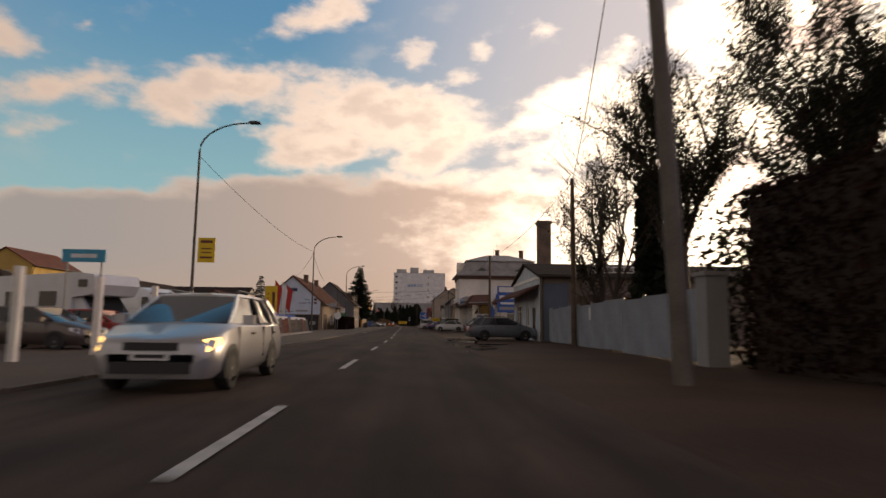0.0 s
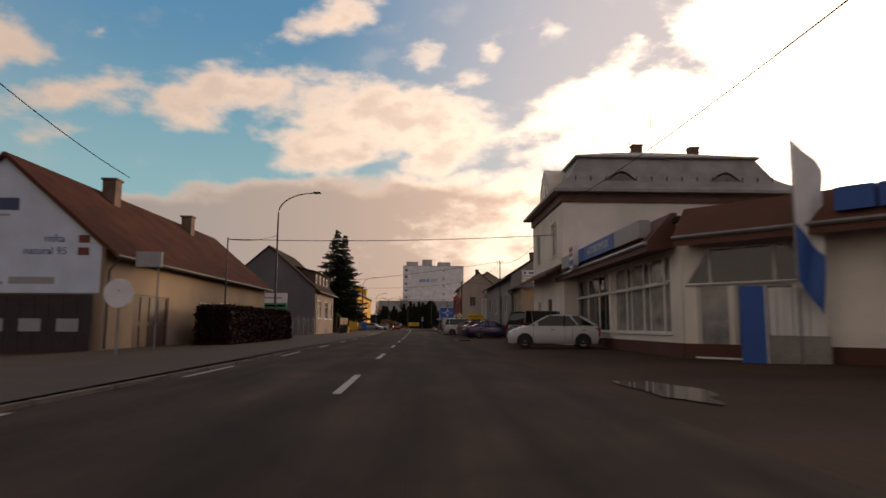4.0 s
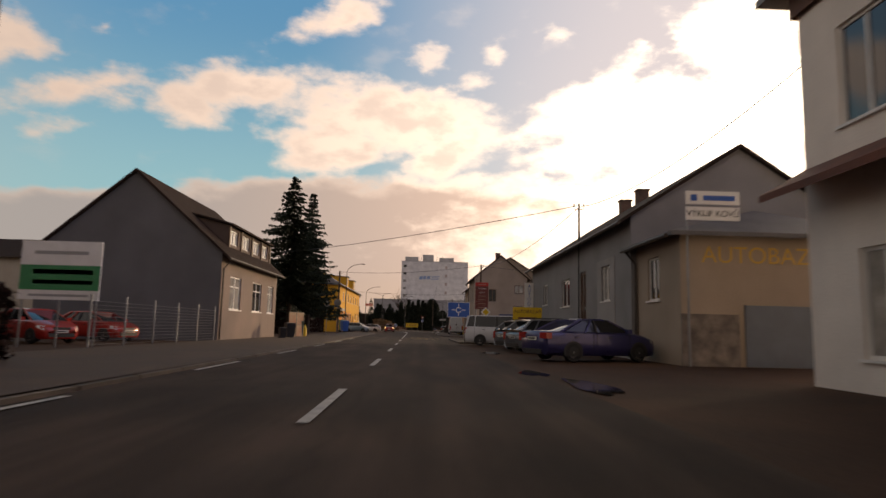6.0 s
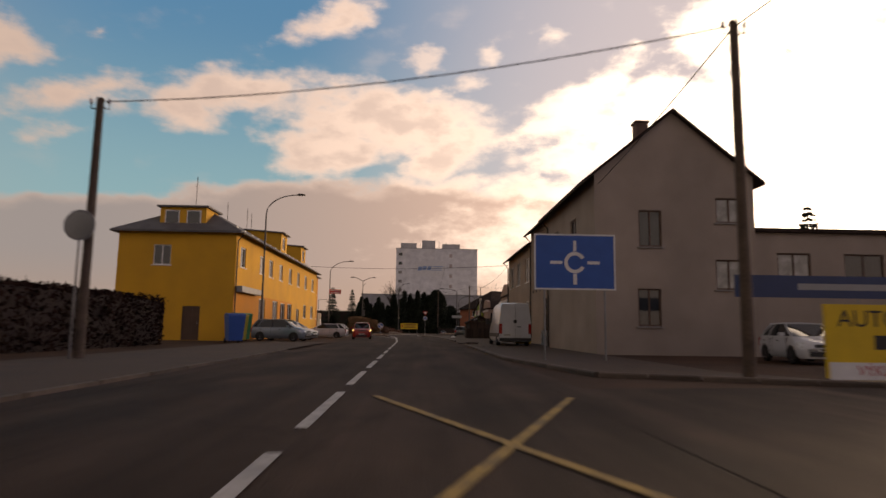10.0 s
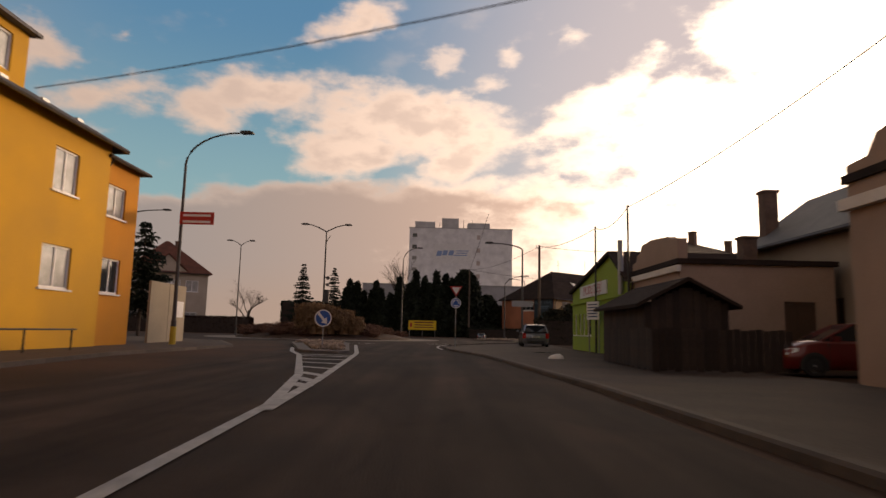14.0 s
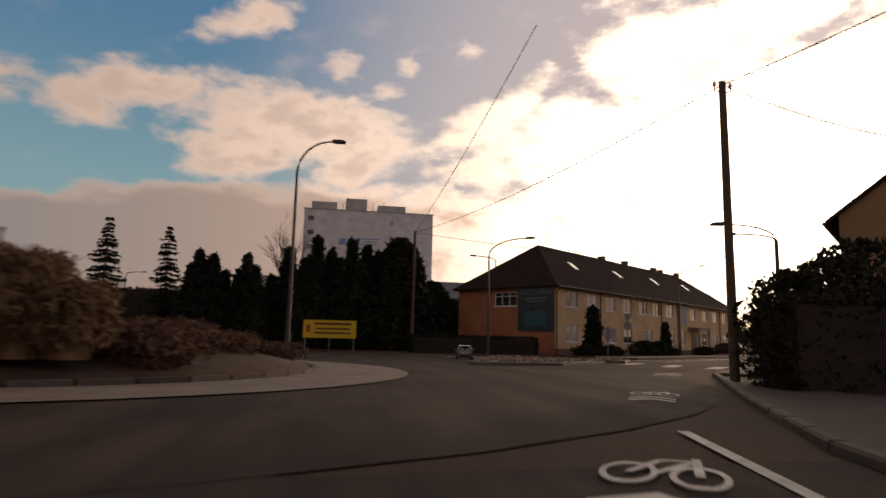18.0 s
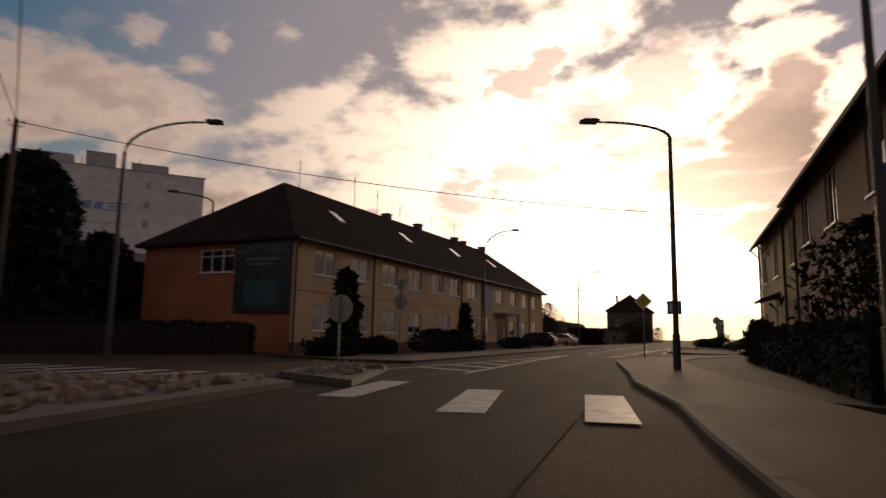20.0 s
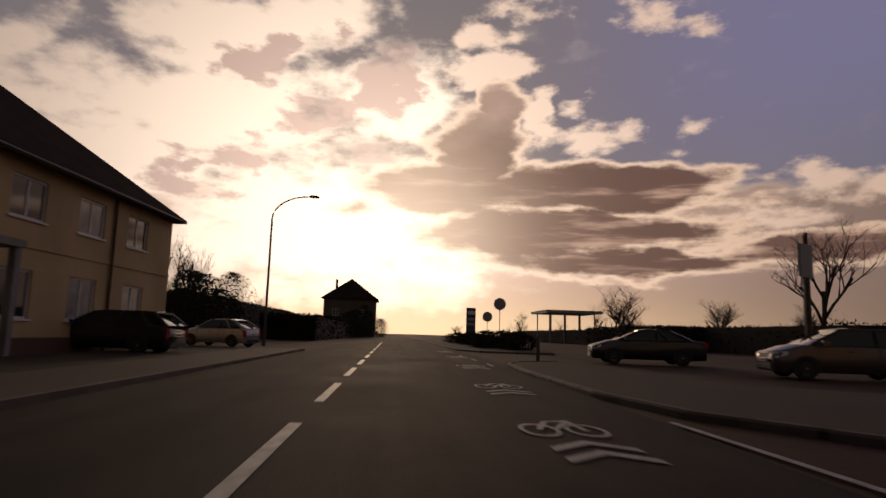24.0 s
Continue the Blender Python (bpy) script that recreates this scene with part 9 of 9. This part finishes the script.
board("price_totem", along(122, 9.0) @ pose(0, 0, 0, 0, 0, 90 + 180), 1.3, 4.6, 0.3, 0.3, S_NAVY, "dark price totem of the filling station", posts=(0,), bars=[(0, 4.2, 1.0, 0.5, S_WHITE), (0, 3.3, 1.0, 0.4, S_GREY), (0, 2.6, 1.0, 0.4, S_GREY)])
utility_pole(*P2(60.5, 17.0), 6.2, "short thick wooden pole")
board("square_sign", along(52.5, 11.5) @ pose(0, 0, 0, 0, 0, -60), 0.8, 1.1, 3.2, 0.1, S_GREY, "grey box sign on a post", posts=(0,))
for i, (s, r) in enumerate(((57.0, 3.5),)):
    bm = bmesh.new()
    x, y = P2(s, r)
    tube(bm, [(x, y, 0.0), (x, y, 0.95), (x, y, 1.02)], [0.07, 0.065, 0.03], 8)
    solid("bollard", bm, DARKMETAL, "short dark bollard on the verge", "bollard", "bollards", smooth=True)

# ---------------------------------------------------------------- start of the street, right-hand side
FENCE = mat("fence_sheet", (0.30, 0.335, 0.39), 0.6, 0.1, vary=0.25, scale=0.8, bump=0.15, fine=18)
fn = thing("panel_fence", pose(9.1, 17.6, 0, 0, 0, 90 - 2.0), "blue-grey sheet panel fence along the verge", "fence")
bm = bmesh.new()
edge = []
for k in range(10):  # folded sheet, one rib after another
    x = 0.236 * k
    edge += [(x, -0.02), (x + 0.16, -0.02), (x + 0.175, 0.02), (x + 0.22, 0.02)]
edge += [(2.36, -0.02)]
prism(bm, edge + [(x, y - 0.004) for x, y in edge[::-1]], "z", 0.05, 2.0)
pm = mesh_of("fence_panel", bm, FENCE)
for i in range(12):
    part("fence_panel", pm, None, fn, m=pose(2.42 * i, 0.03 * (i % 2), -0.04 * (i % 3)))
    bm = bmesh.new()
    tube(bm, [(2.42 * i - 0.03, -0.05, -0.1), (2.42 * i - 0.03, -0.05, 2.05)], 0.04, 6)
    part("fence_post", bm, METAL, fn)
bm = bmesh.new()
box(bm, 8.75, 9.3, 16.7, 17.3, -0.1, 2.25)
box(bm, 8.7, 9.35, 16.65, 17.35, 2.25, 2.35)
solid("gate_pillar", bm, MIDGREY, "pale grey plastered gate pillar", "pillar")
bare_tree(13.0, 27.5, 15, 61, "old pine with dense dark needle clumps", 0.55, 4, 1.3, "pine_tree", 0.28)
bare_tree(17.0, 24.0, 17, 62, "tall pine with dense dark needle clumps", 0.5, 4, 1.5, "pine_tree", 0.3)
bare_tree(13.5, 19.5, 13, 63, "ivy-covered tree by the gate", 0.5, 4, 1.2, "ivy_tree", 0.26)
bare_tree(11.2, 31.5, 13.0, 64, "tall bare tree behind the fence", 0.36, 5, trunk_r=0.15)
bare_tree(12.2, 36.5, 12.0, 65, "half-bare pine with needle tufts along its boughs", 0.6, 5, 0.75, "pine_tree")
thuja(13.6, 33.0, 8.6, 0.9, 69, "narrow dark cypress behind the fence", power=0.5)
bare_tree(13.2, 29.5, 15, 70, "tall bare tree with many slender boughs", 0.4, 5, trunk_r=0.17)
bare_tree(10.6, 30.5, 5.0, 66, "bare shrub growing over the fence", 0.7, 4)
hedge("ivy_wall", 9.6, 16, 9.5, 16.4, 4.2, "thick ivy growing over a wall", 67, material=HEDGE_B, count=12000)
bush(11.0, 17.8, 1.8, 4.8, 68, "ivy mass beside the gate pillar", IVY, count=3500)
lan = thing("roof_lantern", pose(0, 0, 0), "white skylight frame on the workshop roof", "skylight")
for i in range(11):
    x = 13.0 + 0.42 * i
    bm = bmesh.new()
    tube(bm, [(x, 40.9, 4.32), (x + 0.1, 41.5, 5.15), (x + 0.2, 42.1, 4.6)], 0.025, 4)
    part("rafter", bm, WHITE, lan)
for y, z in ((40.9, 4.35), (41.5, 5.15), (41.2, 4.74)):
    bm = bmesh.new()
    tube(bm, [(13.0, y, z), (17.4, y, z)], 0.03, 4)
    part("purlin", bm, WHITE, lan)
bm = bmesh.new()
box(bm, 1.75, 2.7, 9.0, 9.9, 3.5, 8.9)
box(bm, 1.68, 2.77, 8.93, 9.97, 8.75, 9.0)
part("smokestack", bm, mat("stack_brick", (0.20, 0.14, 0.105), 0.9, vary=0.4, scale=1.5, bump=0.5, fine=12), WORKSHOP, "tall square brick chimney")
bm = bmesh.new()
prism(bm, [(-1.2, 2.75), (0.0, 3.4), (0.0, 3.52), (-1.2, 2.87)], "y", 0.2, 12.6)
part("awning", bm, TILE_B, WORKSHOP, "brown awning roof")
bm = bmesh.new()
box(bm, -0.06, -0.01, 0.0, 10.0, 3.86, 4.06)
part("verge_board", bm, WHITE, WORKSHOP, "white board under the gable")
bm = bmesh.new()
box(bm, 0.12, 1.75, -0.06, 0.0, 0.0, 3.55)
part("sheet_door", bm, colour("door_blue", (0.12, 0.145, 0.19)), WORKSHOP, "blue-grey sheet door")
for i in range(16):
    bm = bmesh.new()
    box(bm, 2.2 + 0.3 * i, 2.46 + 0.3 * i, -0.07 - 0.012 * (i % 2), -0.005, 0.0, 2.75 + 0.06 * (i * 7 % 3))
    part("plank", bm, WOODPOLE, WORKSHOP)

# ---------------------------------------------------------------- start of the street, left-hand side
OCHRE = plaster("ochre", (0.52, 0.34, 0.10))
house(pose(-57.5, 89, 0) @ pose(7.2, 0, 0, 0, 0, 90), 12, 7.2, 8.45, 10.6, OCHRE, TILE_R, "ochre two-storey house with a gable to the yard", side0=[(2.2, 5.2, 2.2, 2.4, "two"), (2.2, 1.2, 1.8, 1.6)])
house(pose(-57.5, 79.8, 0), 10.0, 7.5, 5.5, 7.2, OCHRE, TILE_D, "ochre outbuilding beside the dealer's yard", kind="hip", front=[(6.9, 2.6, 1.3, 1.2), (2, 2.6, 1.3, 1.2)])
HALL = house(pose(-45.5, 91, 0) @ pose(8.5, 0, 0, 0, 0, 90), 24, 8.5, 4.45, 7.0, plaster("sand", (0.33, 0.265, 0.18)), TILE_D, "sand-coloured hall with a wide low gable", side0=[(3.55, 0.0, 2.6, 3.95, "one", BROWNF)], over=0.3)
bm = bmesh.new()
box(bm, -0.35, 0.0, 2.2, 5.2, 3.98, 4.3)
part("shutter_box", bm, WHITE, HALL, "white roller shutter box over the doorway")
bm = bmesh.new()
prism(bm, [(-0.35, 4.22), (4.25, 7.0), (8.85, 4.22), (8.85, 4.42), (4.25, 7.2), (-0.35, 4.42)], "x", -0.26, -0.2)
part("bargeboard", bm, WHITE, HALL, "pale bargeboards")
house(pose(-66, 160, 0), 26, 10, 7.4, 9.6, plaster("pale_sand", (0.40, 0.35, 0.28)), TILE_D, "long pale building beyond the yard")
hedge("garden_scrub", -36, -18, 84, 87, 2.7, "dark bare scrub behind the building yard", 94, material=HEDGE_B, count=7000)
house(left_of_road(-26, 104), 17, 9, 3.2, 5.9, plaster("pale_sand", (0.40, 0.35, 0.28)), TILE_B, "pale house behind the building yard", front=[(3, 1.2, 1.4, 1.2)])
spruce(-25, 112, 9, 2.6, 71, "dark spruce behind the gables")
spruce(-21, 118, 9.5, 2.4, 72, "dark spruce behind the gables")


def motorhome(m):
    t = thing("motorhome", m, "white motorhome with an overcab bunk", "motorhome")
    bm = bmesh.new()
    prism(bm, [(0.9, 0.45), (6.0, 0.45), (6.0, 2.75), (1.2, 2.85), (0.15, 2.75), (0.05, 2.35), (0.3, 1.95), (1.3, 1.85), (1.3, 1.2), (0.9, 1.1)], "y", -1.05, 1.05)
    b = part("coachwork", bm, WHITEC, t)
    bm = bmesh.new()
    loft(bm, [(-0.55, [(0, 0.4), (0.8, 0.4), (0.85, 0.8), (0, 0.9)]), (-0.2, [(0, 0.35), (0.95, 0.35), (0.95, 1.0), (0, 1.12)]), (0.45, [(0, 0.35), (0.98, 0.35), (0.95, 1.25), (0, 1.3)]), (1.0, [(0, 0.35), (0.98, 0.35), (0.9, 1.9), (0, 1.92)]), (1.3, [(0, 0.35), (0.98, 0.35), (0.9, 1.9), (0, 1.92)])])
    c = part("cab", bm, WHITEC, t, smooth=True)
    bm = bmesh.new()
    prism(bm, [(0.38, 1.27), (0.95, 1.86), (0.9, 1.9), (0.3, 1.3)], "y", -0.8, 0.8)
    part("windscreen", bm, CARGLASS, c)
    for s in (-1, 1):
        for x0, x1, z0, z1 in ((2.2, 3.2, 1.5, 2.1), (4.2, 5.3, 1.5, 2.1), (0.5, 1.0, 2.25, 2.55)):
            bm = bmesh.new()
            box(bm, x0, x1, s * 1.04, s * 1.07, z0, z1)
            part("side_window", bm, CARGLASS, b)
        bm = bmesh.new()
        box(bm, 1.4, 6.0, s * 1.04, s * 1.058, 0.95, 1.1)
        part("stripe", bm, S_GREY, b)
        for xx in (0.25, 4.6):
            wheel(t, xx, s * 0.88, 0.33, 0.2)
    return t


motorhome(head(-10.4, 27.5, 115))
panel_van(head(-9.6, 33.0, 120), "white panel van in the dealer's yard")
car(head(-8.4, 21.8, 100), "estate", BROWNC, "dark car behind the yard gate", CS)
car(head(-8.3, 25.2, 100), "hatch", REDC, "dark red car behind the yard gate", CS)
for x, y in ((-7.0, 15.4), (-6.8, 18.5), (-7.0, 22.6), (-7.2, 26.5)):
    bm = bmesh.new()
    box(bm, x - 0.08, x + 0.08, y - 0.08, y + 0.08, 0, 2.1)
    solid("gate_post", bm, WHITEP, "square pale grey gate post", "post", "gate posts")
board("yard_board", pose(-10.2, 24.2, 0), 1.5, 0.45, 3.0, 0.05, colour("cyan", (0.03, 0.30, 0.45)), "bright blue board over the dealer's yard", posts=(-0.6, 0.6), bars=[(0, 3.22, 0.9, 0.14, S_WHITE)])
board("bright_banner", pose(-7.6, 14.3, 0), 0.9, 1.6, 0.3, 0.03, colour("banner_green", (0.10, 0.35, 0.10)), "green and red advertising banner", posts=(-0.4, 0.4), bars=[(0, 0.7, 0.8, 0.4, S_RED), (0, 1.6, 0.8, 0.3, S_YEL)])

# ---------------------------------------------------------------- between the pink house and the roundabout
FWOOD = mat("fence_wood", (0.05, 0.032, 0.024), 0.9, vary=0.4, scale=2, bump=0.5, fine=15, island=-0.3)
sd = thing("timber_shed", pose(5.0, 221.3, 0), "dark closed timber shed with a gabled roof", "shed")
bm = bmesh.new()
prism(bm, [(-0.3, 1.72), (1.2, 2.5), (2.7, 1.72), (2.7, 1.82), (1.2, 2.61), (-0.3, 1.82)], "y", -0.25, 4.8)
part("roof", bm, TILE_D, sd)
for k in range(12):
    bm = bmesh.new()
    x = 0.2 * k
    top = 1.85 + 0.5 * (1 - abs(x + 0.1 - 1.2) / 1.2)
    box(bm, x + 0.006, x + 0.194, 0.0 - 0.01 * (k % 2), 0.05, 0, top)
    part("gable_board", bm, FWOOD, sd)
for x in (0.0, 2.36):
    for k in range(22):
        bm = bmesh.new()
        box(bm, x, x + 0.04, 0.06 + 0.205 * k, 0.255 + 0.205 * k, 0, 1.84)
        part("side_board", bm, FWOOD, sd)
bm = bmesh.new()
box(bm, 0.06, 2.34, 4.52, 4.56, 0, 1.9)
part("back_wall", bm, FWOOD, sd)
bm = bmesh.new()
box(bm, 0, 0.17, -0.012, 0.012, 0.05, 1.1)
bmsh = mesh_of("board", bm, FWOOD)
for m0, n in ((pose(4.5, 219.2, 0, 0, 0, 88), 27), (pose(4.5, 219.2, 0, 0, 0, 2), 19)):
    fe = thing("board_fence", m0, "dark weathered board fence", "fence")
    for k in range(n):
        part("board", bmsh, None, fe, m=pose(0.19 * k, 0, 0.02 * ((k * 7) % 3)))
PEACH = house(right_of_road(7.5, 230.4), 5.25, 5.4, 3.45, 3.65, PINKP, TILE_D, "low peach building with a stepped parapet to the street", kind="flat", over=0.12, front=[(1.6, 0.9, 1.1, 1.2)], side1=[(3.6, 0.0, 1.1, 2.2, "door", BROWNF)], chimneys=[(0.5, 4.7, 3.7, 1.4)])
bm = bmesh.new()
prism(bm, [(0.0, 3.5), (5.25, 3.5), (5.25, 4.35), (4.6, 4.4), (4.2, 4.55), (2.4, 4.68), (1.2, 4.6), (1.05, 4.3), (0.6, 4.25), (0.5, 4.0), (0.0, 3.95)], "y", -0.04, 0.28)
part("parapet", bm, PINKP, PEACH, "stepped pink parapet")
bm = bmesh.new()
box(bm, -0.1, 5.35, -0.14, 0.0, 3.18, 3.4)
part("cornice", bm, WHITEP, PEACH)
BARN = house(right_of_road(13.35, 232.0), 14, 5.8, 5.05, 7.2, BROWNP, TILE_G, "barn with a large grey roof and a skylight", category="barn", front=[(3.2, 1.9, 1.0, 0.9), (5.6, 0.2, 1.0, 2.2, "door", BROWNF)], side1=[(2, 1.2, 1.2, 1.2)], chimneys=[(0.45, 0.7, 5.3, 2.2)])
bm = bmesh.new()
k = (7.2 - 5.05) / 2.9
prism(bm, [(1.0, 5.05 + k + 0.16), (1.9, 5.05 + 1.9 * k + 0.16), (1.9, 5.05 + 1.9 * k + 0.24), (1.0, 5.05 + k + 0.24)], "x", 5.2, 5.9)
part("roof_window", bm, CURTAIN, BARN)
bush(6.5, 229.2, 0.6, 1.4, 81, "dark shrub beside the board fence", IVY)
pw_ = thing("panel_wall", pose(-14.0, 231.8, 0, 0, 0, 93), "beige concrete panel wall with a white notice", "wall")
for i in range(2):
    bm = bmesh.new()
    box(bm, 2.3 * i + 0.02, 2.3 * i + 2.26, -0.05, 0.05, -0.1, 2.9)
    part("wall_panel", bm, plaster("panel_beige", (0.34, 0.28, 0.20)), pw_)
bm = bmesh.new()
box(bm, 3.0, 4.2, -0.09, -0.052, 1.3, 2.1)
part("notice", bm, S_WHITE, pw_)
spruce(-24, 252, 9, 3.0, 83, "dark pine behind the panel wall", 0.25)

# tall sign of the workshop beside its drive
board("workshop_sign", pose(10.8, 63.6, 0), 2.0, 2.6, 2.2, 0.15, S_BLUE, "blue workshop sign with white print on posts", posts=(-0.7, 0.7), bars=[(0, 4.45, 1.7, 0.5, S_WHITE), (0, 3.7, 1.6, 0.35, S_WHITE), (0, 3.1, 1.4, 0.2, S_WHITE), (0, 2.6, 1.6, 0.3, S_GREY)])
board("paper_notice", pose(9.5, 29.8, 0, 0, 0, -88), 0.35, 0.55, 1.25, 0.005, S_WHITE, "white paper notice on the fence")

# green behind the spruces and small things by the yellow building
hedge("beech_hedge", -18.5, -13.5, 158, 182, 2.3, "brown beech hedge behind the spruces", 91, material=HEDGE_B, count=16000)
hedge("garden_scrub", -26, -19, 146, 172, 3.2, "dark garden scrub behind the pavement", 92, material=THUJA, count=12000)
bare_tree(44, 202, 8.5, 93, "bare round-crowned tree behind the car lot", 0.7)
bm = bmesh.new()
box(bm, 0.7, 3.2, 2.4, 5.6, 7.75, 9.25)
sd0 = part("side_dormer", bm, YELLOWP, YELLOW_HOUSE, "yellow dormer in the hipped end")
bm = bmesh.new()
box(bm, 0.5, 3.6, 2.2, 5.8, 9.25, 9.37)
part("dormer_roof", bm, TILE_G, sd0)
for u in (2.75, 4.25):
    bm = bmesh.new()
    box(bm, 0.66, 0.7, u, u + 1.0, 8.05, 9.05)
    w = part("window", bm, WHITE, sd0)
    bm = bmesh.new()
    box(bm, 0.645, 0.66, u + 0.08, u + 0.92, 8.13, 8.97)
    part("pane", bm, GLASS, w)
